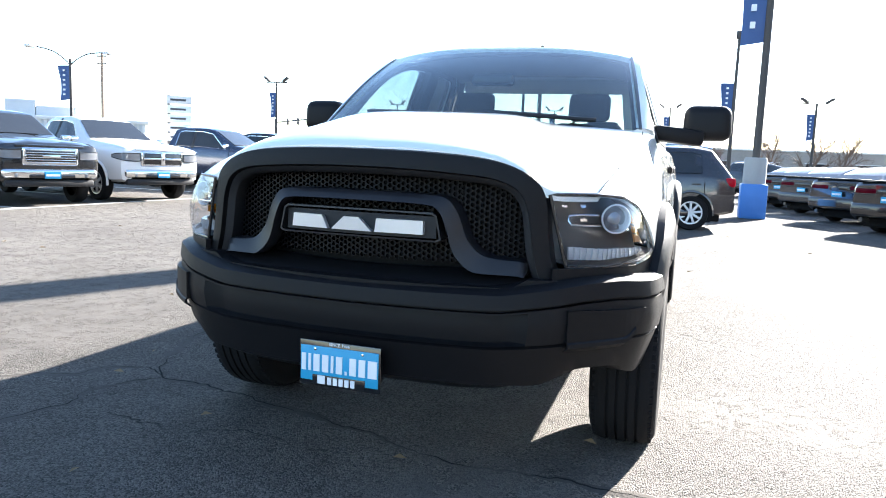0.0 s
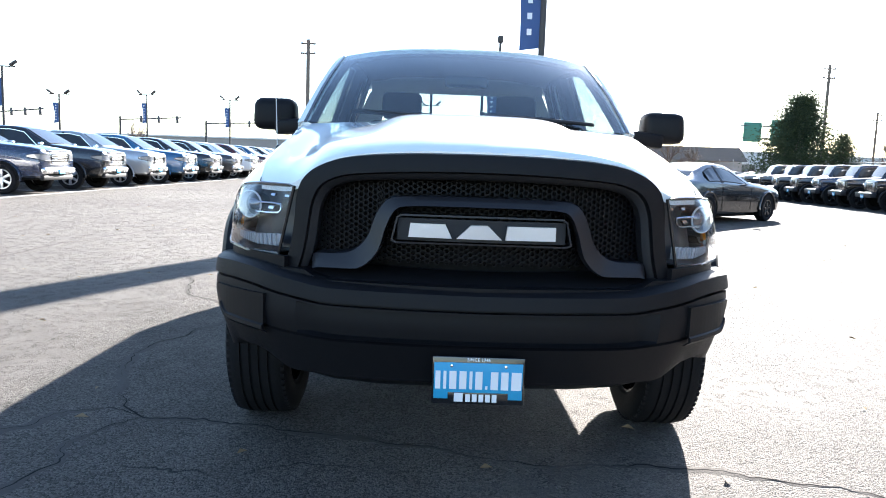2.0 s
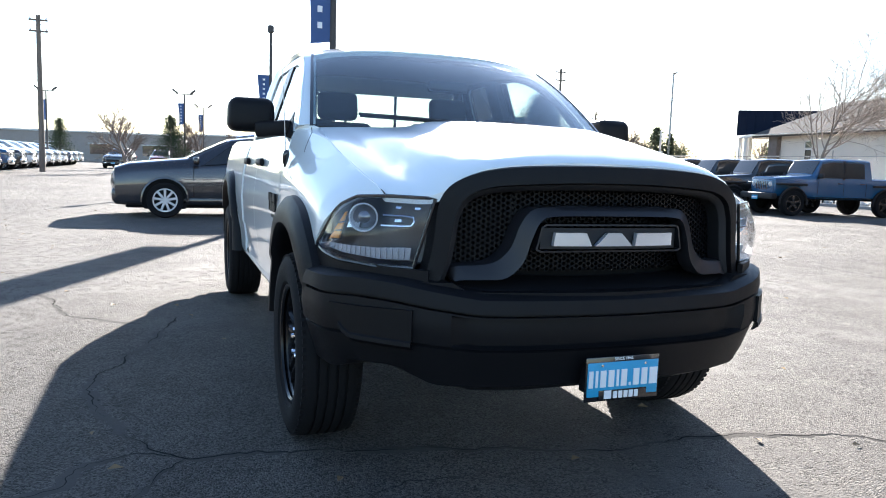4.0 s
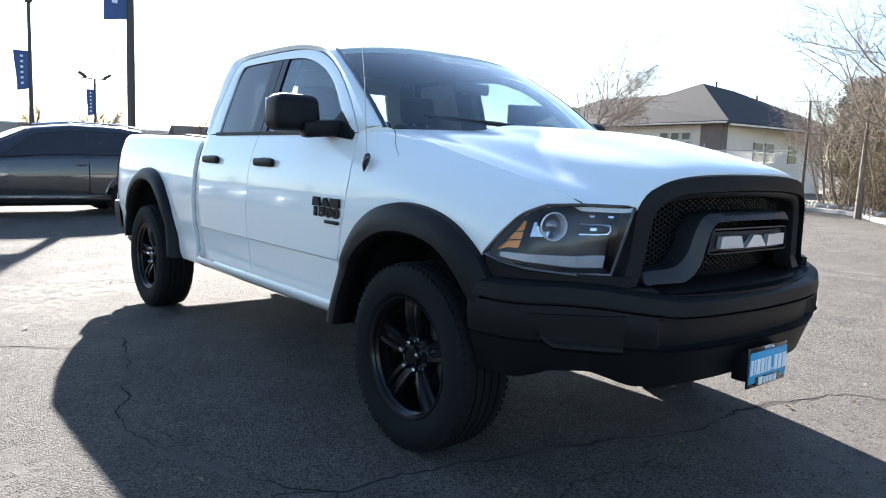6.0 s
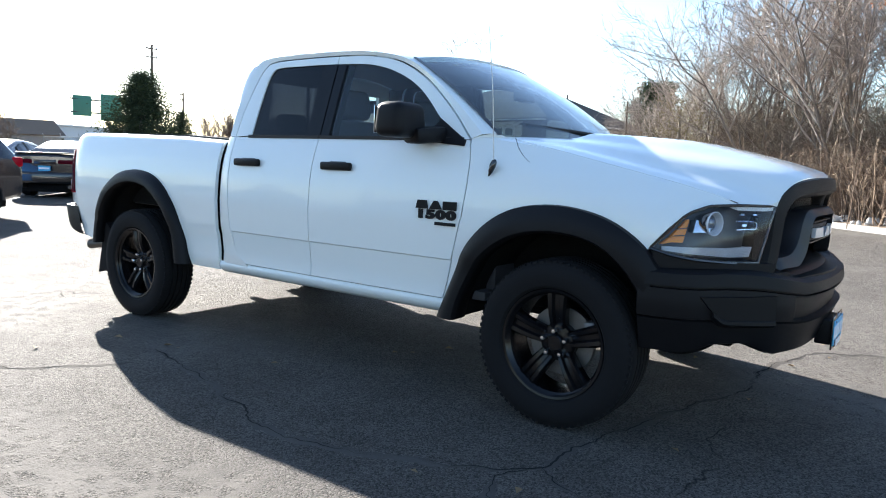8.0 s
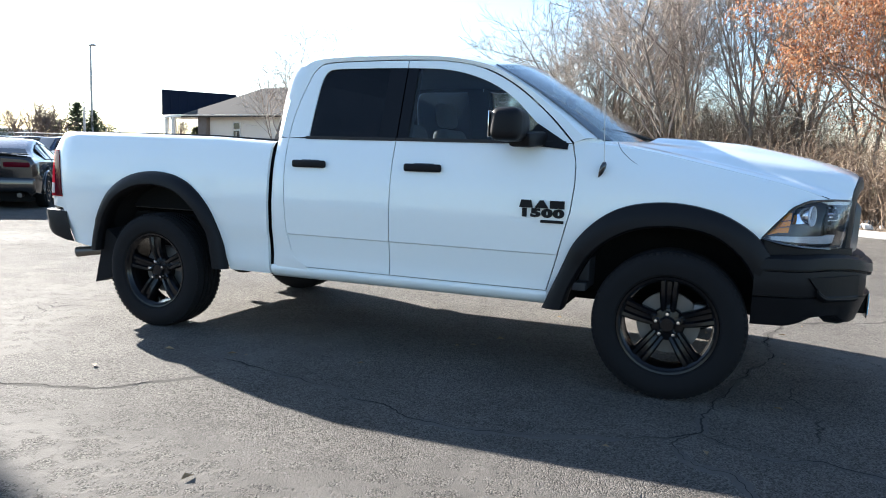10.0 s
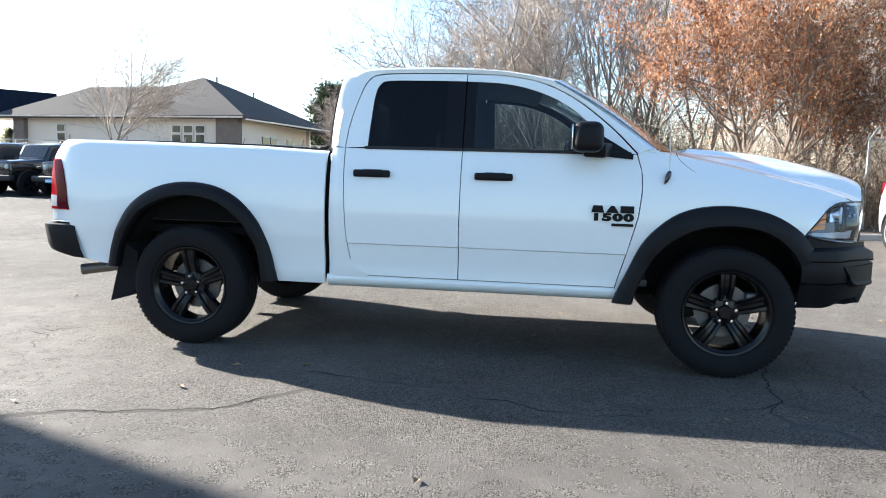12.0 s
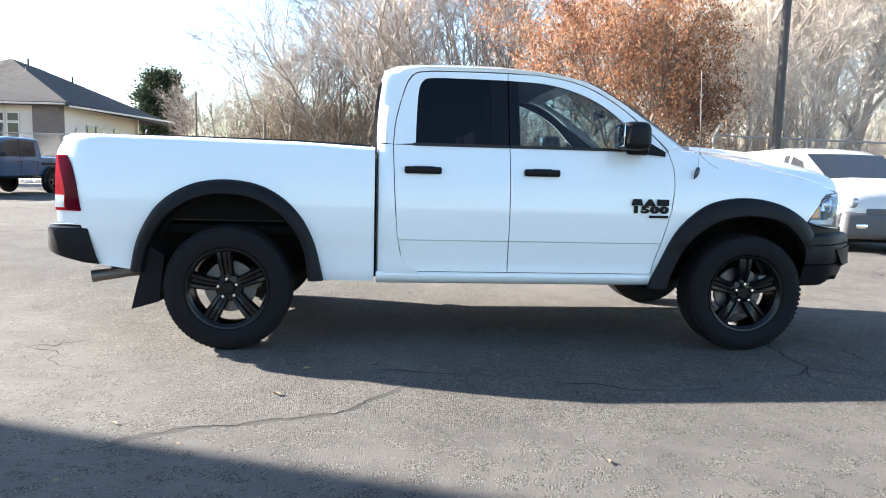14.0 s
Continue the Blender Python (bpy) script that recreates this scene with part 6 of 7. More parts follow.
# per kind: wheelbase, wheel radius, sections from nose to tail (x, sill, belt, top, half width, top half width),
# then the section numbers of the windscreen's foot, its head and the cabin's end
KINDS = {
    "pickup": (3.57, 0.40, [(2.80, 0.56, 1.02, 1.15, 0.84, 0.78), (2.74, 0.46, 1.08, 1.22, 0.95, 0.88), (2.45, 0.44, 1.13, 1.28, 1.0, 0.91), (1.7, 0.44, 1.19, 1.34, 1.0, 0.89), (1.12, 0.44, 1.24, 1.39, 1.0, 0.85), (0.28, 0.44, 1.27, 1.88, 0.99, 0.67), (-0.1, 0.44, 1.28, 1.93, 0.99, 0.67), (-0.8, 0.44, 1.29, 1.93, 0.99, 0.66), (-1.12, 0.44, 1.30, 1.86, 0.99, 0.66), (-1.24, 0.44, 1.31, 1.37, 0.985, 0.93), (-1.26, 0.46, 1.30, 1.365, 0.985, 0.93), (-2.86, 0.52, 1.30, 1.385, 0.985, 0.93), (-2.98, 0.60, 1.22, 1.36, 0.95, 0.90)], 4, 5, 8),
    "suv": (2.89, 0.355, [(2.42, 0.40, 0.74, 0.86, 0.62, 0.56), (2.36, 0.26, 0.83, 0.98, 0.80, 0.72), (2.10, 0.24, 0.91, 1.07, 0.88, 0.79), (1.5, 0.24, 0.98, 1.14, 0.915, 0.79), (1.02, 0.24, 1.02, 1.19, 0.92, 0.75), (0.14, 0.24, 1.07, 1.61, 0.915, 0.62), (-0.5, 0.24, 1.09, 1.69, 0.915, 0.62), (-1.4, 0.26, 1.11, 1.69, 0.91, 0.61), (-1.80, 0.28, 1.11, 1.64, 0.90, 0.59), (-2.17, 0.36, 1.06, 1.17, 0.86, 0.74), (-2.27, 0.44, 0.95, 1.05, 0.80, 0.66)], 4, 5, 8),
    "sedan": (3.05, 0.35, [(2.50, 0.42, 0.68, 0.78, 0.66, 0.60), (2.40, 0.24, 0.74, 0.86, 0.86, 0.78), (2.0, 0.20, 0.82, 0.94, 0.93, 0.82), (1.1, 0.20, 0.92, 1.02, 0.95, 0.80), (0.72, 0.20, 0.95, 1.06, 0.95, 0.76), (-0.2, 0.20, 0.98, 1.44, 0.945, 0.58), (-0.7, 0.20, 1.0, 1.48, 0.945, 0.58), (-1.2, 0.20, 1.01, 1.45, 0.945, 0.58), (-1.7, 0.22, 1.02, 1.26, 0.94, 0.64), (-2.05, 0.24, 1.02, 1.10, 0.93, 0.80), (-2.45, 0.30, 0.98, 1.12, 0.90, 0.80), (-2.52, 0.42, 0.90, 1.04, 0.84, 0.76)], 4, 5, 8),
    "van": (3.1, 0.33, [(2.30, 0.40, 0.72, 0.84, 0.62, 0.54), (2.22, 0.26, 0.80, 0.98, 0.80, 0.70), (1.95, 0.22, 0.92, 1.12, 0.88, 0.74), (1.55, 0.22, 1.0, 1.20, 0.915, 0.74), (1.40, 0.22, 1.02, 1.24, 0.915, 0.72), (0.62, 0.22, 1.08, 1.66, 0.915, 0.70), (0.2, 0.22, 1.10, 1.76, 0.915, 0.72), (-0.3, 0.22, 1.10, 1.80, 0.915, 0.72), (-0.4, 0.22, 1.10, 1.80, 0.915, 0.72), (-2.2, 0.24, 1.10, 1.78, 0.91, 0.71), (-2.38, 0.32, 1.05, 1.70, 0.87, 0.66)], 4, 5, 7),
    "jeep": (3.0, 0.40, [(2.02, 0.66, 0.98, 1.14, 0.58, 0.54), (1.99, 0.60, 1.04, 1.20, 0.62, 0.57), (1.2, 0.58, 1.10, 1.26, 0.66, 0.60), (0.78, 0.56, 1.14, 1.30, 0.72, 0.64), (0.70, 0.55, 1.16, 1.32, 0.78, 0.66), (0.42, 0.55, 1.18, 1.80, 0.79, 0.66), (0.1, 0.55, 1.18, 1.85, 0.79, 0.68), (-1.2, 0.55, 1.18, 1.85, 0.79, 0.68), (-2.2, 0.55, 1.18, 1.84, 0.79, 0.68), (-2.28, 0.60, 1.14, 1.78, 0.76, 0.66)], 4, 5, 8),
    "jeep_pickup": (3.49, 0.41, [(2.28, 0.68, 1.0, 1.16, 0.58, 0.54), (2.25, 0.62, 1.06, 1.22, 0.62, 0.57), (1.45, 0.60, 1.12, 1.28, 0.66, 0.60), (1.05, 0.58, 1.16, 1.32, 0.72, 0.64), (0.95, 0.57, 1.18, 1.34, 0.78, 0.66), (0.66, 0.57, 1.20, 1.82, 0.79, 0.66), (0.3, 0.57, 1.20, 1.87, 0.79, 0.68), (-0.7, 0.57, 1.20, 1.87, 0.79, 0.68), (-1.12, 0.57, 1.20, 1.85, 0.79, 0.68), (-1.20, 0.57, 1.20, 1.26, 0.79, 0.76), (-3.05, 0.60, 1.20, 1.27, 0.79, 0.76), (-3.12, 0.70, 1.14, 1.24, 0.77, 0.72)], 4, 5, 8),
}


def vehicle(name, label, kind, paint, nose_at, heading, category, group="", chrome=True, wheel_mat=None, trim=None, plate=True, cross=False):
    base, R, secs, foot, head, tail = KINDS[kind]
    front, rear = secs[0][0], secs[-1][0]
    d = Vector((math.cos(radians(heading)), math.sin(radians(heading)), 0))
    place = Vector((*nose_at, 0)) - d * front
    ob = thing(name, label, category, Matrix.Translation(place) @ Matrix.Rotation(radians(heading), 4, "Z"), group)
    trim = trim or BLACK_PLASTIC
    boxy = kind.startswith("jeep")

    def section(sec):
        x, sill, belt, top, w, tw = sec
        half = [(w * 0.86, sill), (w * 0.98, sill + 0.06), (w, sill + 0.18), (w * 1.012, (sill + belt) / 2 + 0.08), (w * 0.99, belt - 0.04), (w * 0.975, belt), (tw + 0.035, top - 0.055), (tw, top - 0.02), (tw * 0.86, top), (tw * 0.4, top + 0.018)]
        return half

    rows = []
    for sec in secs:
        h = section(sec)
        rows.append([Vector((sec[0], -y, z)) for y, z in h] + [Vector((sec[0], y, z)) for y, z in h[::-1]])
    bm = grid(rows)
    bm.verts.ensure_lookup_table()
    n = len(rows[0])
    bm.faces.new([bm.verts[i] for i in range(n)])
    bm.faces.new([bm.verts[len(bm.verts) - n + i] for i in range(n)][::-1])
    bmesh.ops.recalc_face_normals(bm, faces=bm.faces)
    part("body", bm, PAINTS[paint], ob)
    part("underbody", box((front - rear - 0.5, secs[4][4] * 1.6, 0.2), ((front + rear) / 2, 0, secs[4][1] + 0.05), 0.03), UNDERBODY, ob)

    # side glass between belt and roof
    def side_pt(i, f, s, a=0.0, j=None):
        h1 = section(secs[i])
        y, z = h1[5][0] + (h1[6][0] - h1[5][0]) * f, h1[5][1] + (h1[6][1] - h1[5][1]) * f
        x = secs[i][0]
        if j is not None:
            h2 = section(secs[j])
            y2, z2 = h2[5][0] + (h2[6][0] - h2[5][0]) * f, h2[5][1] + (h2[6][1] - h2[5][1]) * f
            x, y, z = x + (secs[j][0] - x) * a, y + (y2 - y) * a, z + (z2 - z) * a
        return Vector((x, s * (y + 0.006), z))

    for s in (-1, 1):
        pts_low = [side_pt(foot, 0.10, s, 0.30, head)] + [side_pt(i, 0.10, s) for i in range(head, tail)] + [side_pt(tail - 1, 0.10, s, 0.55, tail)]
        pts_top = [side_pt(foot, 0.16, s, 0.36, head)] + [side_pt(head, 0.86, s)] + [side_pt(i, 0.90, s) for i in range(head + 1, tail)] + [side_pt(tail - 1, 0.86, s, 0.45, tail)]
        pane = part("side_window", shell([pts_low, pts_top], (0, -s * 0.01, 0)), VEHICLE_GLASS, ob, smooth=False)
        part("window_trim", tube([*pts_low, *pts_top[::-1], pts_low[0]], 0.011, 5, cap=False), CHROME if chrome else trim, pane)
        for xx in ((secs[head][0] * 0.55 + secs[tail][0] * 0.45),):
            k = (xx - secs[tail][0]) / max(0.01, secs[head][0] - secs[tail][0])
            hh = section(secs[head + 1])
            part("pillar", prism([Vector((xx - 0.05, s * (hh[5][0] + 0.009), hh[5][1])), Vector((xx + 0.05, s * (hh[5][0] + 0.009), hh[5][1])), Vector((xx + 0.04, s * (hh[6][0] + 0.009), hh[6][1])), Vector((xx - 0.04, s * (hh[6][0] + 0.009), hh[6][1]))], (0, -s * 0.01, 0)), trim if kind != "van" else PAINTS[paint], ob, smooth=False)
        # door joints, handles, mirror
        wy = secs[head][4] * 1.012
        for xx in (secs[foot][0] - 0.12, secs[head][0] * 0.55 + secs[tail][0] * 0.45, secs[tail][0] + 0.12):
            part("door_joint", box((0.012, 0.006, secs[head][2] - secs[head][1] - 0.2), (xx, s * (wy - 0.001), (secs[head][2] + secs[head][1]) / 2 + 0.02), 0.0), UNDERBODY, ob, smooth=False)
        for xx in (secs[head][0] * 0.55 + secs[tail][0] * 0.45 + 0.14, secs[tail][0] + 0.28):
            part("door_handle", box((0.17, 0.03, 0.03), (xx, s * (wy + 0.006), secs[head][2] - 0.12), 0.008), CHROME if chrome else trim, ob)
        part("mirror", box((0.12, 0.19, 0.15), (secs[foot][0] - 0.16, s * (secs[foot][4] + 0.10), secs[foot][2] + 0.13), 0.04, segments=3), CHROME if chrome and kind == "pickup" else trim, ob)
    # windscreen and rear window laid on the body
    f_, h_ = section(secs[foot]), section(secs[head])
    rowsw = []
    for t in np.linspace(*((0.0, 1.0) if kind == "van" else (0.06, 0.92)), 4):
        x = secs[foot][0] + (secs[head][0] - secs[foot][0]) * t
        z = secs[foot][3] + (secs[head][3] - secs[foot][3]) * t
        w = (secs[foot][5] + (secs[head][5] - secs[foot][5]) * t) * (1.0 if kind == "van" else 0.93)
        rowsw.append([Vector((x + 0.012, w * u, z + 0.022 - 0.012 * u * u)) for u in np.linspace(-1, 1, 9)])
    part("windscreen", shell(rowsw, (-0.008, 0, -0.008)), VEHICLE_GLASS, ob)
    if kind in ("suv", "sedan", "pickup"):
        a, b = secs[tail], secs[tail + 1]
        rowsw = []
        for t in np.linspace(0.12, 0.85, 3):
            w = (a[5] + (b[5] - a[5]) * t) * 0.86
            rowsw.append([Vector((a[0] + (b[0] - a[0]) * t - 0.010, w * u, a[3] + (b[3] - a[3]) * t + 0.024)) for u in np.linspace(-1, 1, 7)])
        part("rear_window", shell(rowsw, (0.008, 0, -0.008)), VEHICLE_GLASS, ob)
    # wheels and arches
    tyre, rim, barrel = vehicle_wheel(R, 0.24, 6 if kind == "pickup" else 9 if kind == "suv" else 5, wheel_mat or WHEEL_SILVER)
    wb = base / 2
    for x in (wb, -wb):
        for s in (-1, 1):
            w = secs[3 if x > 0 else -3][4]
            w = max(w, 0.80) if boxy else w
            out_ = w + (0.06 if boxy else 0.012)
            bm = lathe([(0.0, 0.0), (R * 1.20, 0.0), (R * 1.20, 0.09)], 30, at=(x, -out_ - 0.003, R * 1.02))
            if s > 0:
                bmesh.ops.transform(bm, matrix=Matrix.Diagonal((1, -1, 1, 1)), verts=bm.verts)
            bmesh.ops.bisect_plane(bm, geom=bm.verts[:] + bm.edges[:] + bm.faces[:], plane_co=(0, 0, secs[4][1] - 0.06), plane_no=(0, 0, -1), clear_outer=True)
            part("wheel_arch", bm, UNDERBODY, ob)
            lip = [Vector((x + R * 1.22 * math.cos(t), s * (out_ + 0.010), R * 1.02 + R * 1.22 * math.sin(t))) for t in np.linspace(-0.1, math.pi + 0.1, 18)]
            part("arch_lip", tube(lip, 0.028, 6), trim if boxy or kind == "van" else PAINTS[paint], ob)
            wh = new("wheel", tyre)
            wh.parent = ob
            wh.matrix_local = Matrix.Translation((x, s * (out_ - 0.085), R)) @ (Matrix() if s < 0 else Matrix.Rotation(math.pi, 4, "Z"))
            rm = new("rim", rim)
            rm.parent = wh
            br = new("barrel", barrel)
            br.parent = wh
            if boxy:
                part("fender", box((1.0, 0.26, 0.07), (x, s * (w - 0.06), R * 2 + 0.20), 0.03), BLACK_PLASTIC, ob)
    # nose
    fw, belt, top = secs[1][4], secs[1][2], secs[1][3]
    if kind == "pickup":
        grille = part("grille", box((0.08, 1.06, 0.37), (front - 0.005, 0, 0.985), 0.05, segments=3), CHROME if chrome else trim, ob, "chrome grille" if chrome else "")
        part("grille_panel", box((0.02, 0.96, 0.29), (front + 0.030, 0, 0.985), 0.03), GLOSS_BLACK, grille)
        if cross:
            part("grille_bar", box((0.03, 0.94, 0.05), (front + 0.040, 0, 0.985), 0.012), CHROME, grille)
            part("grille_post", box((0.03, 0.10, 0.29), (front + 0.043, 0, 0.985), 0.012), CHROME, grille)
        else:
            for k in range(6):
                part("grille_bar", box((0.02, 0.94, 0.016), (front + 0.040, 0, 0.868 + 0.047 * k), 0.005), CHROME if chrome else SATIN_DARK, grille)
            part("maker_mark", box((0.02, 0.34, 0.05), (front + 0.052, 0, 0.985), 0.006), CHROME if chrome else SATIN_DARK, grille)
        dome = [[Vector((x, y, z + 0.035 * (1 - (y / 0.42) ** 4) - 0.012)) for y in np.linspace(-0.42, 0.42, 9)] for x, z in ((2.70, 1.220), (2.45, 1.292), (1.7, 1.352), (1.2, 1.398))]
        part("hood_dome", shell(dome, (0, 0, -0.03)), PAINTS[paint], ob)
        bumper = part("front_bumper", box((0.18, 1.80, 0.19), (front - 0.02, 0, 0.65), 0.07, segments=4), CHROME if chrome else PAINTS[paint], ob)
        part("bumper_slot", box((0.02, 0.86, 0.08), (front + 0.066, 0, 0.60), 0.02), GLOSS_BLACK, bumper)
        for s in (-1, 1):
            part("fog_lamp", lathe([(0.0, 0.012), (0.04, 0.008), (0.055, -0.03)], 14, axis="x", at=(front + 0.062, s * 0.66, 0.62)), LAMP_CLEAR, bumper)
        part("hood_edge", box((0.10, 1.30, 0.05), (front - 0.03, 0, 1.185), 0.02), PAINTS[paint], ob)
        part("lower_valance", box((0.14, 1.7, 0.14), (front - 0.06, 0, 0.46), 0.04), BLACK_PLASTIC, ob)
        for s in (-1, 1):
            plan = [(front + 0.035, 0.545), (front + 0.030, 0.70), (front + 0.012, 0.82), (front - 0.045, 0.945), (front - 0.19, 0.995), (front - 0.34, 1.014)]
            lens = [[Vector((x, s * y, z0 + (z1 - z0) * w)) for (x, y), z0, z1 in zip(plan, (0.93, 0.925, 0.93, 0.945, 0.975, 1.0), (1.10, 1.10, 1.10, 1.095, 1.085, 1.06))] for w in (0, 0.5, 1)]
            lamp = part("headlamp", shell(lens, (-0.05, -s * 0.03, 0)), LAMP_CLEAR, ob, "clear headlamp")
            part("lamp_bezel", tube([lens[0][0], *lens[2], lens[1][5], *lens[0][::-1]], 0.010, 5), GLOSS_BLACK, lamp)
            part("tail_lamp", box((0.10, 0.10, 0.42), (rear + 0.06, s * 0.93, 1.05), 0.02), RED_LENS, ob)
        part("rear_bumper", box((0.16, 1.85, 0.18), (rear - 0.02, 0, 0.62), 0.04), CHROME if chrome else trim, ob)
    elif boxy:
        grille = part("grille", box((0.05, 1.10, 0.46), (front + 0.005, 0, 0.92), 0.04, segments=3), PAINTS[paint], ob)
        for k in range(7):
            part("grille_slot", box((0.02, 0.045, 0.26), (front + 0.03, -0.27 + 0.09 * k, 0.96), 0.012), GLOSS_BLACK, grille)
        for s in (-1, 1):
            part("headlamp", lathe([(0.0, 0.03), (0.06, 0.025), (0.085, 0.0), (0.088, -0.04)], 18, axis="x", at=(front + 0.03, s * 0.43, 1.0)), WHITE_LENS, ob, "round clear headlamp")
            part("fog_lamp", lathe([(0.0, 0.03), (0.04, 0.02), (0.05, -0.02)], 12, axis="x", at=(front + 0.22, s * 0.52, 0.62)), WHITE_LENS, ob)
        part("front_bumper", box((0.22, 1.66, 0.20), (front + 0.14, 0, 0.62), 0.05, segments=3), BLACK_PLASTIC, ob)
    elif kind == "sedan":
        part("grille", box((0.05, 1.3, 0.14), (front - 0.03, 0, 0.66), 0.03), GLOSS_BLACK, ob)
        part("front_bumper", box((0.14, 1.7, 0.26), (front - 0.10, 0, 0.40), 0.07, segments=3), PAINTS[paint], ob)
        for s in (-1, 1):
            part("tail_lamp", box((0.06, 0.50, 0.11), (rear + 0.012, s * 0.56, 0.93), 0.03), SMOKED_RED, ob, "dark red tail lamp")
        part("lid_panel", box((0.03, 0.56, 0.12), (rear + 0.006, 0, 0.92), 0.02), GLOSS_BLACK, ob)
        part("spoiler", box((0.20, 1.5, 0.03), (rear + 0.12, 0, 1.15), 0.012), trim, ob)
        part("rear_bumper", box((0.16, 1.78, 0.30), (rear + 0.04, 0, 0.52), 0.07, segments=3), PAINTS[paint], ob)
        for s in (-1, 1):
            part("headlamp", box((0.12, 0.42, 0.09), (front - 0.10, s * 0.62, 0.72), 0.03), LAMP_CLEAR, ob)
            part("exhaust", tube([(rear + 0.2, s * 0.6, 0.30), (rear - 0.02, s * 0.6, 0.30)], 0.05, 10), EXHAUST_METAL, ob)
    else:
        part("grille", box((0.05, 1.0, 0.15), (front - 0.005, 0, 0.68), 0.03), trim, ob)
        part("front_bumper", box((0.20, 1.62, 0.32), (front - 0.10, 0, 0.44), 0.09, segments=3) if kind == "suv" else box((0.34, 1.74, 0.46), (front - 0.12, 0, 0.47), 0.12, segments=4), trim if kind == "van" else PAINTS[paint], ob)
        for s in (-1, 1):
            part("headlamp", box((0.22, 0.30, 0.13) if kind == "suv" else (0.34, 0.40, 0.17), (front - 0.22, s * 0.62, 0.83 if kind == "suv" else 0.84), 0.05, segments=3, turn=Matrix.Rotation(-s * 0.45, 4, "Z")), LAMP_CLEAR, ob, "clear headlamp")
            part("fog_lamp", box((0.05, 0.20, 0.08), (front + (0.04 if kind == "van" else -0.01), s * 0.58, 0.46), 0.02), CHROME, ob)
            part("tail_lamp", box((0.20, 0.16, 0.18 if kind == "suv" else 0.45), (rear + 0.10, s * 0.78, 1.0 if kind == "suv" else 1.05), 0.03), RED_LENS, ob, "red tail lamp")
        part("rear_bumper", box((0.16, 1.6, 0.30), (rear + 0.06, 0, 0.52), 0.08, segments=3), PAINTS[paint], ob)
        if kind == "suv":
            for s in (-1, 1):
                part("roof_rail", tube([(-0.1, s * 0.55, 1.70), (-0.5, s * 0.56, 1.745), (-1.4, s * 0.56, 1.74), (-1.8, s * 0.54, 1.68)], 0.016, 6), CHROME, ob, "bright roof rail")
                part("cladding", box((2.6, 0.03, 0.12), (-0.1, s * 0.915, 0.34), 0.01), trim, ob)
    if plate:
        pl = part("dealer_plate", box((0.012, 0.30, 0.13), (front + 0.085, 0, 0.62) if kind == "pickup" else (front + 0.26, 0, 0.56) if boxy else (rear - 0.05, 0, 0.76) if kind == "sedan" else (front + 0.0, 0, 0.45), 0.0), PLATE_BLUE, ob, "blue dealer plate")
        side_ = 1 if kind != "sedan" else -1
        cx = sum(v.co.x for v in pl.data.vertices) / 8
        cz = sum(v.co.z for v in pl.data.vertices) / 8
        part("plate_bar", box((0.006, 0.26, 0.045), (cx + side_ * 0.009, 0, cz), 0.0), PLATE_WHITE, pl, smooth=False)
    return ob


# the row along the passenger side of the lot
ROW = "row of parked pickups"
vehicle("parked_pickup", "dark grey crew-cab pickup with a chrome grille, parked at an angle", "pickup", "black", (-7.7, -10.8), 70, "pickup truck", ROW)
vehicle("parked_pickup", "white pickup with chrome grille, parked at an angle", "pickup", "white", (-10.4, -10.4), 72, "pickup truck", ROW, cross=True)
LINE = [("navy", 1), ("black", 1), ("silver", 1), ("blue", 1), ("black", 1), ("charcoal", 1), ("white", 1), ("maroon", 0), ("blue", 1), ("black", 1), ("white", 1), ("silver", 1), ("white", 1), ("silver", 1), ("white", 1), ("navy", 1), ("silver", 1), ("white", 0)]
for k, (paint, chrome) in enumerate(LINE):
    vehicle("parked_pickup", f"{paint} crew-cab pickup parked nose out in a long row", "pickup", paint, (-16.8 - 3.52 * k, -10.6 + 0.05 * k), 92 - 0.4 * min(k, 8), "pickup truck", ROW, chrome=bool(chrome))
vehicle("parked_suv", "dark grey family crossover with silver wheel covers", "suv", "grey", (-12.96, -2.66), -87.8, "car", chrome=False, trim=GLOSS_BLACK, wheel_mat=material("wheel_cover", (0.62, 0.62, 0.63), 0.35, 0.3))
for k, paint in enumerate(("black", "black", "charcoal", "charcoal", "black")):
    vehicle("parked_sedan", f"{paint} sedan parked aslant, tail towards the aisle", "sedan", paint, ((-17.1, 9.0), (-20.5, 8.65), (-24.0, 8.3), (-27.3, 8.0), (-30.6, 7.9))[k], 130, "car", "row of parked sedans", chrome=False, wheel_mat=GLOSS_BLACK)
for k, paint in enumerate(("black", "black", "charcoal", "black", "black", "navy", "black", "charcoal", "black", "black")):
    vehicle("parked_jeep", f"{paint} boxy off-road wagon parked in a row", "jeep", paint, (-17.6 - 2.25 * k, 16.5 + 0.14 * k), -102, "off-road car", "row of parked off-roaders", chrome=False, wheel_mat=GLOSS_BLACK)
vehicle("parked_jeep_pickup", "bright blue boxy off-road pickup at the end of a row", "jeep_pickup", "blue", (-15.25, 16.75), -99, "pickup truck", chrome=False, wheel_mat=GLOSS_BLACK)
vehicle("parked_van", "white delivery van with black bumper, parked by the stones", "van", "pale", (5.95, 5.2), 264.6, "van", chrome=False, plate=False, trim=material("grey_bumper", (0.075, 0.075, 0.078), 0.55, vary=0.15, scale=4))
for k, paint in enumerate(("black", "red", "charcoal", "silver", "charcoal")):
    vehicle("far_car", f"{paint} wagon parked far across the lot", "suv", paint, (-62.0 - 1.5 * k, -6.0 + 3.6 * k), -10 + 8 * k, "car", "cars far across the lot", chrome=False)
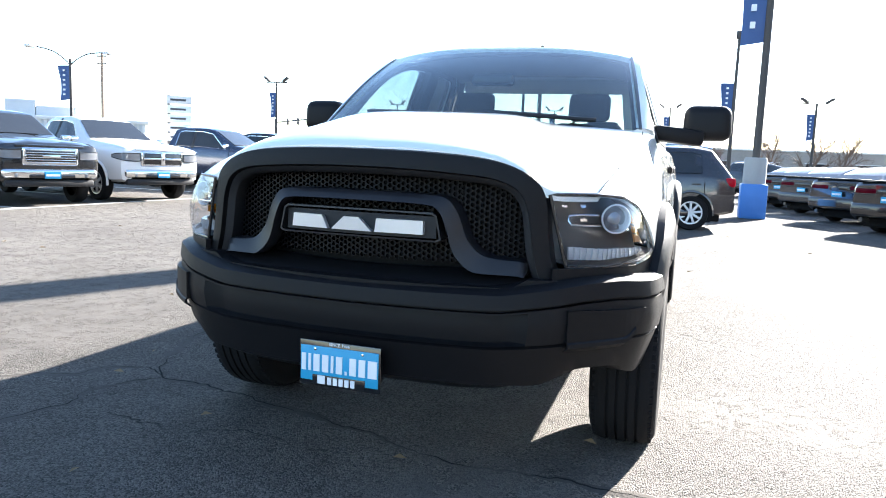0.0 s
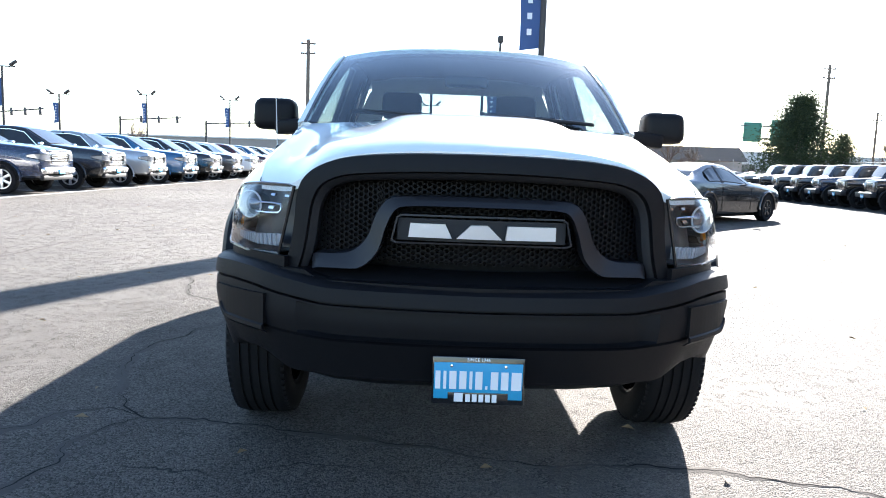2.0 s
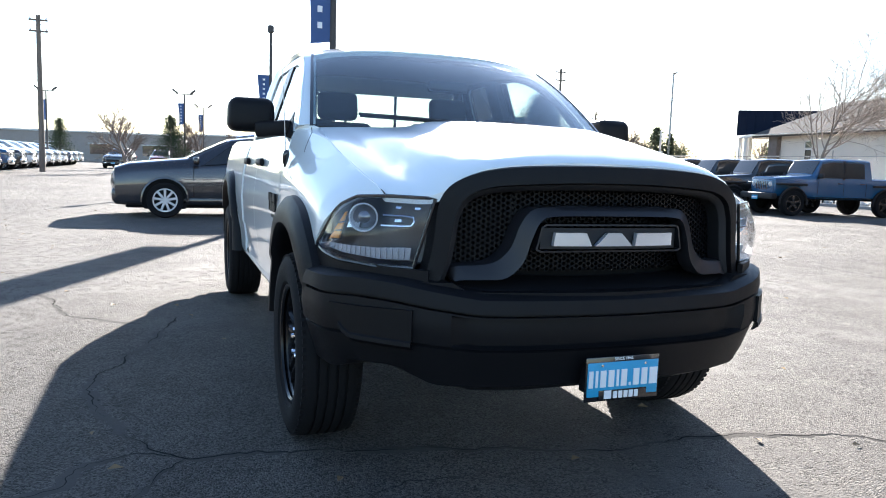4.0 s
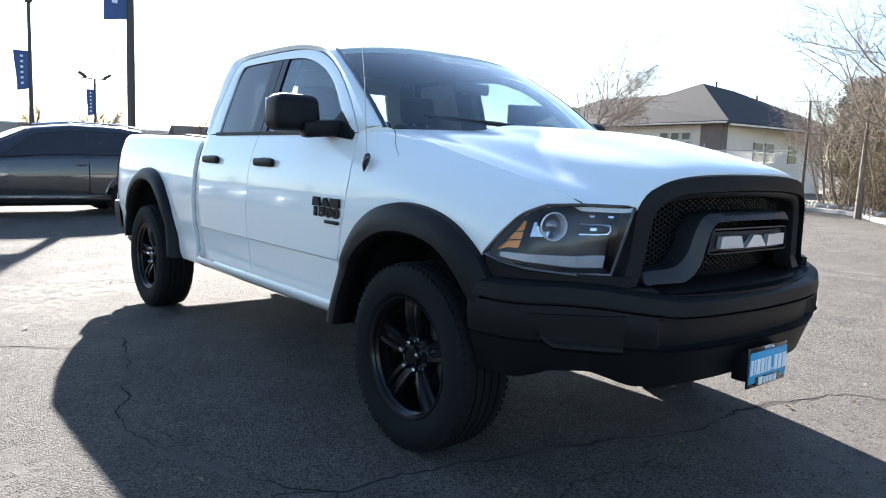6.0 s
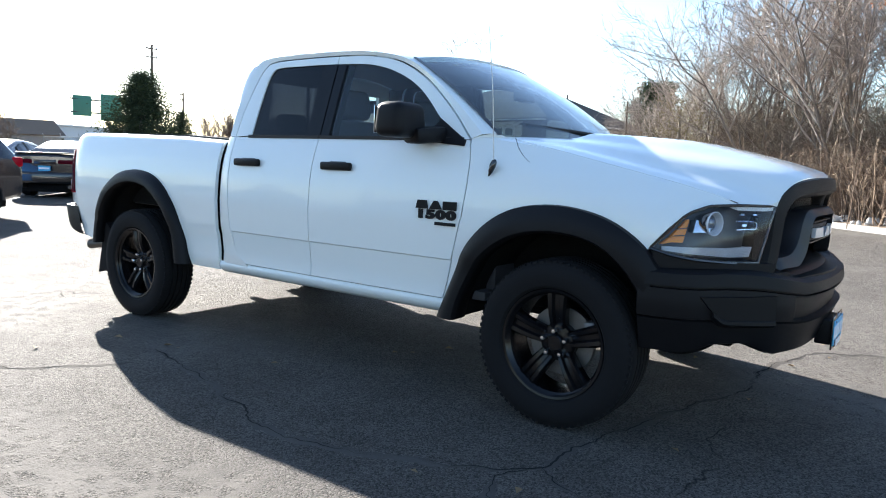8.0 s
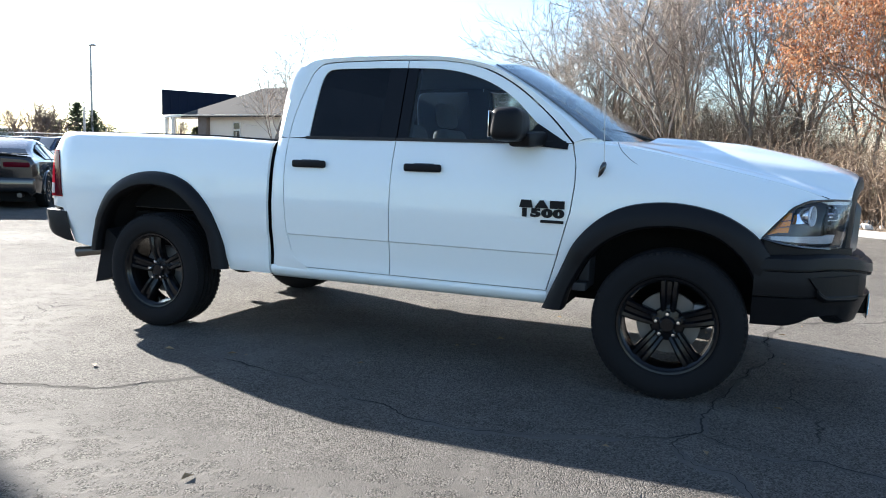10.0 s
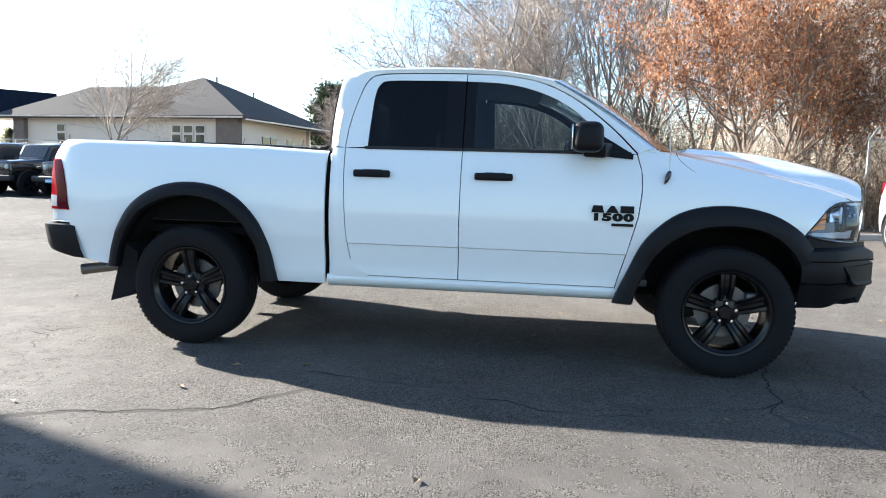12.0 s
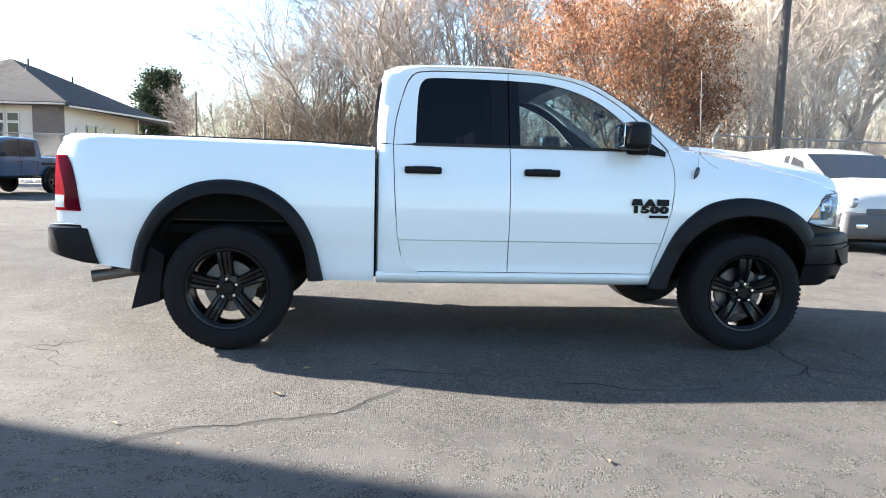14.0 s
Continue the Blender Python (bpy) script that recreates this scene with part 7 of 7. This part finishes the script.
for k, paint in enumerate(("silver", "charcoal", "white", "silver", "black", "white", "silver", "white", "charcoal", "silver", "white", "black")):
    vehicle("far_car", f"{paint} sedan parked far across the lot", "sedan", paint, (-29.5 - 2.9 * k, 25.0 - 0.6 * (k % 3)), -90, "car", "cars far across the lot", chrome=False, plate=False)
vehicle("parked_suv", "black wagon parked behind the sedans", "suv", "black", (-38.0, 6.8), 131, "car", chrome=False)

# ---- house, far buildings, poles, signs ----
STUCCO = material("stucco", (0.66, 0.61, 0.54), 0.9, vary=0.10, scale=1.0, bump=0.2, bump_scale=50)
STONE_FACE = material("stone_facing", (0.16, 0.135, 0.12), 0.85, vary=0.5, scale=3.5, bump=0.8, bump_scale=7)
SHINGLE = material("shingles", (0.070, 0.067, 0.066), 0.95, spec=0.1, vary=0.25, scale=5, bump=0.6, bump_scale=14)
PORCH_ROOF = material("dark_metal_roof", (0.011, 0.016, 0.030), 0.95, vary=0.2, scale=1, spec=0.05)
TRIM_WHITE = material("trim_white", (0.70, 0.69, 0.66), 0.6, vary=0.06)
FAR_WALL = material("far_wall", (0.33, 0.29, 0.26), 0.9, vary=0.2, scale=0.25)
PANEL_WALL = material("panel_wall", (0.62, 0.63, 0.64), 0.6, vary=0.08, scale=0.5)
WOOD_POLE = material("pole_wood", (0.16, 0.13, 0.105), 0.9, vary=0.3, scale=3, bump=0.5, bump_scale=20)
GALV = material("galvanised", (0.38, 0.38, 0.37), 0.5, 0.6, vary=0.15)
POLE_METAL = material("pole_metal", (0.06, 0.055, 0.052), 0.65, 0.1, vary=0.15, scale=2)
BANNER = material("banner_cloth", (0.05, 0.10, 0.24), 0.8, vary=0.15, scale=3)
BASE_BLUE = material("base_blue", (0.05, 0.20, 0.55), 0.5, vary=0.12, scale=3)
SIGN_GREEN = material("sign_green", (0.05, 0.19, 0.13), 0.5, vary=0.06)
SIGN_DARK = material("sign_dark", (0.05, 0.05, 0.055), 0.5)

house = thing("house", "single-storey tan stucco office house with a hipped grey roof", "house", pose(0, 0, 0))
# walls: the front runs a little askew
SKEW = Matrix.Rotation(radians(-8.1), 4, "Z")


def front(x, off=0.0):
    """A point on the front wall's face."""
    return x, 36.15 + (-20.0 - x) * 0.1423 - off


def on_front(name, size, x, z, mat, parent, off=0.0, label="", bevel=0.0):
    fx, fy = front(x, off)
    return part(name, box(size, (fx, fy, z), bevel, turn=SKEW), mat, parent, label, smooth=False)


on_front("front_wall", (16.6, 0.3, 4.3), -28.2, 2.15, STUCCO, house, -0.15)
part("side_wall", box((0.3, 12.2, 4.1), (-19.9, 42.4, 2.05), 0.0), STUCCO, house, smooth=False)
part("rear_wall", box((19.0, 0.3, 4.1), (-29.0, 48.3, 2.05), 0.0), STUCCO, house, smooth=False)
part("left_wall", box((0.3, 9.0, 4.1), (-36.3, 43.6, 2.05), 0.0), STUCCO, house, smooth=False)
on_front("corner_pier", (1.55, 0.5, 4.2), -20.5, 2.1, STONE_FACE, house, 0.05, "brown stone corner pier", 0.03)
on_front("porch_pier", (0.9, 0.6, 4.2), -36.2, 2.1, STONE_FACE, house, 0.05, "brown stone porch pier", 0.03)
for x, y in ((-39.6, 38.9), (-40.9, 39.6), (-41.6, 41.2)):
    part("porch_post", tube([(x, y, 0), (x, y, 4.2)], 0.16, 10), TRIM_WHITE, house)
part("porch_ceiling", prism([Vector(p) for p in ((-41.2, 39.5, 4.15), (-37.6, 38.4, 4.1), (-36.4, 42.5, 4.1), (-42.4, 43.0, 4.15))], (0, 0, 0.08)), TRIM_WHITE, house, smooth=False)


def slope(name, pts, mat, label=""):
    part(name, prism([Vector(p) for p in pts], (0, 0, -0.22)), mat, house, label, smooth=False)


e = 4.25
slope("roof_front", [(-38.1, 38.0, 4.2), (-19.2, 35.4, e), (-25.0, 41.9, 7.25), (-27.2, 40.9, 6.50), (-32.8, 40.9, 6.40)], SHINGLE, "brown-grey shingle roof slope")
slope("roof_side", [(-19.2, 35.4, e), (-17.4, 49.0, 3.95), (-25.0, 46.0, 7.1), (-25.0, 41.9, 7.25)], SHINGLE, "grey shingle roof slope")
slope("roof_back", [(-17.4, 49.0, 3.95), (-38.0, 49.0, 4.2), (-33.0, 42.5, 6.35), (-25.0, 46.0, 7.1)], SHINGLE)
part("porch_parapet", prism([Vector((x, y, 4.28)) for x, y in ((-41.1, 39.3), (-37.5, 43.75), (-39.5, 46.0), (-43.0, 42.5))], (0, 0, 1.93)), PORCH_ROOF, house, "dark blue metal parapet over the porch", smooth=False)
for k in range(1, 9):
    x, y = -41.1 + 3.6 * k / 9, 39.3 + 4.45 * k / 9
    part("panel_seam", box((0.03, 0.03, 1.9), (x, y, 5.245), 0.0), PORCH_ROOF, house, smooth=False)
part("fascia", box((19.0, 0.10, 0.09), (-28.7, 36.67, 4.14), 0.02, turn=Matrix.Rotation(radians(-7.9), 4, "Z")), STUCCO, house)
part("fascia", box((0.10, 13.6, 0.10), (-18.2, 42.2, 4.02), 0.02, turn=Matrix.Rotation(radians(-7.5), 4, "Z")), STUCCO, house)
part("fascia", box((3.2, 0.10, 0.22), (-39.6, 38.62, 4.12), 0.02, turn=Matrix.Rotation(radians(-21), 4, "Z")), TRIM_WHITE, house)
for x, y, z in ((-24.2, 42.3, 7.1), (-22.4, 44.4, 6.3)):
    part("chimney_vent", tube([(x, y, z - 0.2), (x, y, z + 0.24)], 0.06, 8), POLE_METAL, house)
for x in (-24.2, -23.35, -22.5, -33.0):
    for z, h in ((3.42, 0.42), (2.62, 0.92)):
        win = on_front("window", (0.62, 0.06, h), x, z, VEHICLE_GLASS, house, 0.02, "window with white frame")
        for s in (-1, 1):
            on_front("window_frame", (0.70, 0.06, 0.05), x, z + s * (h / 2 + 0.02), TRIM_WHITE, win, 0.05)
            on_front("window_frame", (0.05, 0.06, h), x + s * 0.33, z, TRIM_WHITE, win, 0.05)
for y in (40.0, 41.4, 44.5):
    win = part("window", box((0.08, 1.1, 1.2), (-19.73, y, 2.6), 0.0), VEHICLE_GLASS, house, smooth=False)
    for z in (2.0, 2.6, 3.2):
        part("window_frame", box((0.06, 1.2, 0.08), (-19.68, y, z), 0.01), TRIM_WHITE, win)


def far_building(name, label, at, size, turn, mat, windows=0, ribs=0):
    ob = thing(name, label, "building", pose(*at, 0, 0, turn))
    part("wall", box(size, (0, 0, size[2] / 2), 0.0), mat, ob, smooth=False)
    part("roof", box((size[0] + 0.4, size[1] + 0.4, 0.25), (0, 0, size[2] + 0.1), 0.03), TRIM_WHITE, ob)
    for k in range(windows):
        y = size[1] * ((k + 0.5) / windows - 0.5)
        w = part("window", box((0.1, size[1] / windows * 0.45, size[2] * 0.35), (size[0] / 2 + 0.03, y, size[2] * 0.45), 0.0), VEHICLE_GLASS, ob, smooth=False)
        part("window_frame", box((0.12, size[1] / windows * 0.5, 0.1), (size[0] / 2 + 0.05, y, size[2] * 0.64), 0.0), TRIM_WHITE, w)
    for k in range(ribs):
        y = size[1] * ((k + 0.5) / ribs - 0.5)
        part("rib", box((0.14, size[1] / ribs * 0.45, size[2] * 0.62), (size[0] / 2 + 0.07, y, size[2] * 0.69), 0.0), TRIM_WHITE, ob, smooth=False)
    return ob


far_building("warehouse", "long low brown warehouse across the road", (-118, -30, 0), (14, 62, 4.0), -8, FAR_WALL, 9)
far_building("warehouse", "long low brown warehouse across the road", (-120, 22, 0), (14, 40, 4.4), 2, FAR_WALL, 6)
far_building("warehouse", "pale low commercial building across the road", (-106, 58, 0), (14, 46, 4.2), 18, PANEL_WALL, 6)
dealer = far_building("dealer_building", "showroom with a ribbed white fascia and a sign band", (-42.05, -45.0, 0), (10, 9.4, 3.0), 44, PANEL_WALL, 0, 26)
part("sign_square", box((0.10, 0.75, 0.75), (5.22, 0.75, 2.25), 0.02), BASE_BLUE, dealer, "blue square beside plain dark bars")
for k in range(5):
    part("sign_bar", box((0.06, 0.36, 0.66), (5.22, 1.45 + 0.52 * k, 2.25), 0.0), SIGN_DARK, dealer, smooth=False)
for y, w, h in ((-3.6, 1.9, 1.15), (-1.3, 2.6, 0.75)):
    part("parapet", box((2.0, w, h), (3.4, y, 3.2 + h / 2), 0.0), PANEL_WALL, dealer, smooth=False)
part("annex", box((9.0, 16.0, 2.9), (0.3, -12.8, 1.45), 0.0), PANEL_WALL, dealer, smooth=False)
part("annex_roof", box((9.4, 16.2, 0.25), (0.3, -12.85, 3.05), 0.03), TRIM_WHITE, dealer)
for x, y, w in ((3.0, -7.0, 1.5), (2.4, -8.8, 1.0), (3.2, -10.6, 1.2), (2.8, -13.0, 1.6)):
    part("roof_unit", box((w, w, 0.8), (x, y, 3.57), 0.05), POLE_METAL, dealer)
peak = thing("far_house", "small gabled house far beyond the lot", "house", pose(-78, 29.3, 0, 0, 0, 80))
part("wall", box((9, 7, 2.6), (0, 0, 1.3), 0.0), FAR_WALL, peak, smooth=False)
part("roof", prism([Vector((-5, -3.9, 2.6)), Vector((-5, 3.9, 2.6)), Vector((-5, 0, 4.2))], (10, 0, 0)), SHINGLE, peak, smooth=False)


def backdrop(radius, seed, low, high, mat, name, label):
    rng = random.Random(seed)
    rows = [[], []]
    for k in range(181):
        a = radians(k * 2)
        h = low + (high - low) * (0.5 + 0.5 * noise.noise(Vector((math.cos(a) * 3 + seed, math.sin(a) * 3, 0.3)))) + rng.uniform(-0.4, 0.4)
        p = Vector((math.cos(a) * radius - 20, math.sin(a) * radius, 0))
        rows[0].append(p - Vector((0, 0, 1)))
        rows[1].append(p * 1.05 + Vector((0, 0, h)))
    return tagged(part(name, grid(rows), mat), label, "hills", kind="structure")


backdrop(420, 7, 4.0, 9.0, material("far_bluff", (0.26, 0.22, 0.19), 0.95, vary=0.25, scale=0.03), "backdrop", "low hazy brown bluffs on the horizon")


def pole(name, label, at, height, r0, r1, mat, category="pole", group=""):
    ob = thing(name, label, category, pose(*at), group)
    part("shaft", tube([(0, 0, -0.1), (0, 0, height * 0.5), (0, 0, height)], [r0, (r0 + r1) / 2, r1], 12), mat, ob)
    return ob


def banner(ob, z0, z1, width, side=-1, bars=6):
    """A hanging cloth banner, rippled, with a column of plain bars."""
    rows = []
    for i in range(13):
        f = i / 12
        z = z0 + (z1 - z0) * f
        rows.append([Vector((0.06 * math.sin(5 * f + 2.2 * u) * u, side * (0.06 + width * u * (1 - 0.12 * math.sin(3.1 * f + 1))), z - 0.10 * u * (1 - f))) for u in np.linspace(0, 1, 7)])
    cloth = part("banner", shell(rows, (0.012, 0, 0)), BANNER, ob, "dark blue cloth banner with pale bars")
    for k in range(bars):
        z = z0 + (z1 - z0) * (0.14 + 0.72 * k / max(1, bars - 1))
        part("banner_bar", box((0.05, width * 0.20, (z1 - z0) * 0.055), (0.045, side * (0.06 + width * 0.5), z), 0.0), PLATE_WHITE, cloth, smooth=False)
    part("banner_arm", tube([(0, 0, z1), (0, side * (width + 0.1), z1)], 0.015, 6), POLE_METAL, ob)


def floodlights(ob, z, along=(0, 1, 0)):
    a = Vector(along).normalized()
    part("cross_arm", tube([Vector((0, 0, z)) - a * 0.75, Vector((0, 0, z)) + a * 0.75], 0.04, 6), POLE_METAL, ob)
    for s in (-1, 1):
        part("floodlight", box((0.30, 0.50, 0.15), Vector((0.05, 0, z + 0.20)) + a * s * 0.66, 0.05, turn=Matrix.Rotation(radians(s * 38), 4, "X")), POLE_METAL, ob)


flag = pole("flag_pole", "tall brown pole with a blue banner and a blue base cover", (-17.6, 2.83, 0), 9.4, 0.11, 0.08, POLE_METAL)
part("pedestal", lathe([(0.0, 1.62), (0.26, 1.62), (0.29, 1.58), (0.29, 0.0)], 20, axis="z"), CONCRETE, flag, "round concrete pedestal")
part("base_cover", box((0.66, 0.66, 0.92), (0, 0, 0.46), 0.03), BASE_BLUE, flag, "blue cover round the pedestal")
banner(flag, 4.62, 7.7, 0.66)
light = pole("light_pole", "slim lamp pole with a small lamp head and banner", (-31.5, 2.85, 0), 7.1, 0.10, 0.06, POLE_METAL, "street lamp")
part("lamp_head", box((0.26, 0.26, 0.34), (0, 0, 7.2), 0.05), POLE_METAL, light)
banner(light, 3.6, 5.1, 0.5)
first = pole("light_pole", "lot light pole with two floodlights and a blue banner", (-59.5, -17.8, 0), 6.0, 0.09, 0.06, POLE_METAL, "street lamp", "lot light poles")
floodlights(first, 6.0)
banner(first, 3.7, 5.3, 0.38)
for k, (x, y, sc) in enumerate(((-61.0, -25.5, 1.05), (-66.0, -11.3, 1.05), (-40.0, -25.7, 1.0), (-48.0, -26.5, 0.85), (-72.0, 1.5, 1.0), (-41.2, 7.6, 0.85), (-57.0, -0.5, 1.0))):
    c = copy_thing(first, pose(x, y, 0, 0, 0, 8 * (k % 3) - 8))
    c.scale = (1, 1, sc)
cobra = pole("street_lamp", "double-arm street lamp with a blue banner", (-31.5, -34.8, 0), 6.4, 0.10, 0.07, POLE_METAL, "street lamp")
for s in (-1, 1):
    a = Vector((-0.74, 0.67, 0)) * s
    part("lamp_arm", tube(sweep([Vector((0, 0, 6.0)), Vector((0, 0, 6.35)) + a * 0.30, Vector((0, 0, 6.78)) + a * 0.95, Vector((0, 0, 6.97)) + a * 1.9], 10), 0.035, 6), POLE_METAL, cobra)
    part("lamp_head", box((0.5, 0.5, 0.16), Vector((0, 0, 6.95)) + a * 2.1, 0.06), TRIM_WHITE, cobra)
banner(cobra, 4.0, 6.0, 0.8)
for x, y, h, r in ((-45.5, -8.7, 9.1, 0.17), (-52.8, 30.3, 9.9, 0.15), (-47.1, -47.4, 9.2, 0.14), (-70.0, 45.0, 8.0, 0.14), (-9.75, 24.25, 4.0, 0.055)):
    p = pole("utility_pole", "weathered wooden utility pole", (x, y, 0), h, r, r * 0.7, WOOD_POLE, "pole", "utility poles")
    for z in (0.97, 0.90):
        if h > 6:
            part("cross_arm", box((0.10, 1.0, 0.10), (0, 0, h * z), 0.01), WOOD_POLE, p)
            for s in (-1, 1):
                part("insulator", lathe([(0.0, 0.12), (0.04, 0.10), (0.05, 0.0)], 8, axis="z", at=(0, s * 0.42, h * z + 0.05)), PLATE_WHITE, p)
slim = pole("light_pole", "tall slim grey lot pole beyond the parked cars", (-44.1, 35.4, 0), 9.0, 0.10, 0.07, GALV, "street lamp")
part("lamp_head", box((0.5, 0.24, 0.12), (0.2, 0, 9.0), 0.03), GALV, slim)
short = pole("sign_post", "short grey post beyond the parked cars", (-43.2, 33.9, 0), 4.4, 0.09, 0.07, GALV, "post")
part("post_cap", lathe([(0.0, 4.46), (0.08, 4.42), (0.09, 4.36)], 8, axis="z"), GALV, short)
pole("lot_pole", "tall dark metal pole behind the van", (7.33, 11.3, 0), 9.5, 0.115, 0.10, POLE_METAL)
# green road signs on a gantry
gantry = pole("road_sign", "two green road signs on a dark gantry", (-55.3, 29.6, 0), 5.6, 0.18, 0.16, SIGN_DARK, "sign")
for z in (4.2, 5.2):
    part("gantry_arm", tube([(0, 0, z), (0.2, -4.9, z)], 0.06, 8), SIGN_DARK, gantry)
for y, w, h in ((-1.5, 1.8, 2.1), (-3.9, 1.5, 1.6)):
    part("sign_panel", box((0.06, w, h), (0.2, y, 4.7), 0.02), SIGN_GREEN, gantry, "green sign panel")
# tall sign boards by the road
board = pole("sign_board", "tall roadside sign with stacked white panels", (-46.0, -39.5, 0), 5.6, 0.16, 0.16, SIGN_DARK, "sign")
for k in range(5):
    s = part("sign_panel", box((0.14, 1.9, 0.62), (0.1, 1.05, 5.2 - 0.75 * k), 0.02, turn=Matrix.Rotation(radians(40), 4, "Z")), PLATE_WHITE if k else PANEL_WALL, board)
    part("sign_bar", box((0.02, 1.2, 0.16), (0.2, 1.05, 5.2 - 0.75 * k), 0.0, turn=Matrix.Rotation(radians(40), 4, "Z")), SIGN_DARK, s, smooth=False)
# traffic signals
for k, (x, y, ang) in enumerate(((-60.7, -38.6, 60), (-66.0, -30.0, 70), (-68.0, -22.5, 80))):
    mast = pole("traffic_signal", "traffic signal mast with hanging lights", (x, y, 0), 4.6, 0.12, 0.10, POLE_METAL, "traffic signal", "traffic signals")
    d = Vector((math.cos(radians(ang)), math.sin(radians(ang)), 0))
    part("mast_arm", tube([Vector((0, 0, 4.3)), Vector((0, 0, 4.55)) + d * 7], 0.06, 8), POLE_METAL, mast)
    for j in (2.5, 4.5, 6.6):
        sig = part("signal_head", box((0.20, 0.22, 0.66), Vector((0, 0, 4.36)) + d * j, 0.03), SIGN_DARK, mast)
# overhead wires across the far side
for z0, z1, y in ((8.6, 9.4, 0), (7.9, 8.6, 0.4)):
    pts = [Vector((-45.5, -8.7 + y, z0)).lerp(Vector((-52.8, 30.3 + y, z1)), f) - Vector((0, 0, 1.1 * math.sin(math.pi * f))) for f in np.linspace(0, 1, 16)]
    tagged(part("overhead_wire", tube(pts, 0.012, 4), SIGN_DARK), "thin overhead utility wire between wooden poles", "wire")
# chain-link fence behind the lot, in two stretches with brush between
HIGH = 2.25


def chain_fence(label, line):
    fence = thing("chain_link_fence", label, "fence", pose(0, 0, 0), "chain-link fences")
    run = [0.0]
    for a, b in zip(line, line[1:]):
        run.append(run[-1] + (b - a).length)

    def along(sv):
        i = int(np.searchsorted(run, sv)) - 1
        i = max(0, min(i, len(line) - 2))
        return line[i].lerp(line[i + 1], (sv - run[i]) / (run[i + 1] - run[i]))

    k = 0.0
    while k < run[-1]:
        p = along(k)
        part("post", tube([p, p + Vector((0, 0, HIGH)), p + Vector((0.12, -0.12, HIGH + 0.28))], 0.032, 8), GALV, fence)
        k += 3.0
    for z in (HIGH, 0.15):
        part("rail", tube([along(v) + Vector((0, 0, z)) for v in np.linspace(0, run[-1] - 0.01, 70)], 0.022, 6), GALV, fence)
    bm = bmesh.new()
    k = 0.0
    while k < run[-1] - HIGH:
        for a, b in ((k, k + HIGH * 0.9), (k + HIGH * 0.9, k)):
            tube([along(a) + Vector((0, 0, 0.15)), along((a + b) / 2) + Vector((0, 0, 0.15 + (HIGH - 0.15) / 2)), along(b) + Vector((0, 0, HIGH))], 0.003, 3, bm, cap=False)
        k += 0.085
    tagged(part("wire_mesh", bm, GALV, fence, smooth=False), kind="stuff")


behind = [p + Vector((0.9, 1.1, 0)) for p in edge[30:156]]
chain_fence("galvanised chain-link fence behind the parked cars", [p for p in behind if p.x < -11.0])
chain_fence("galvanised chain-link fence before the wooded bank", [p for p in behind if p.x > 6.0])
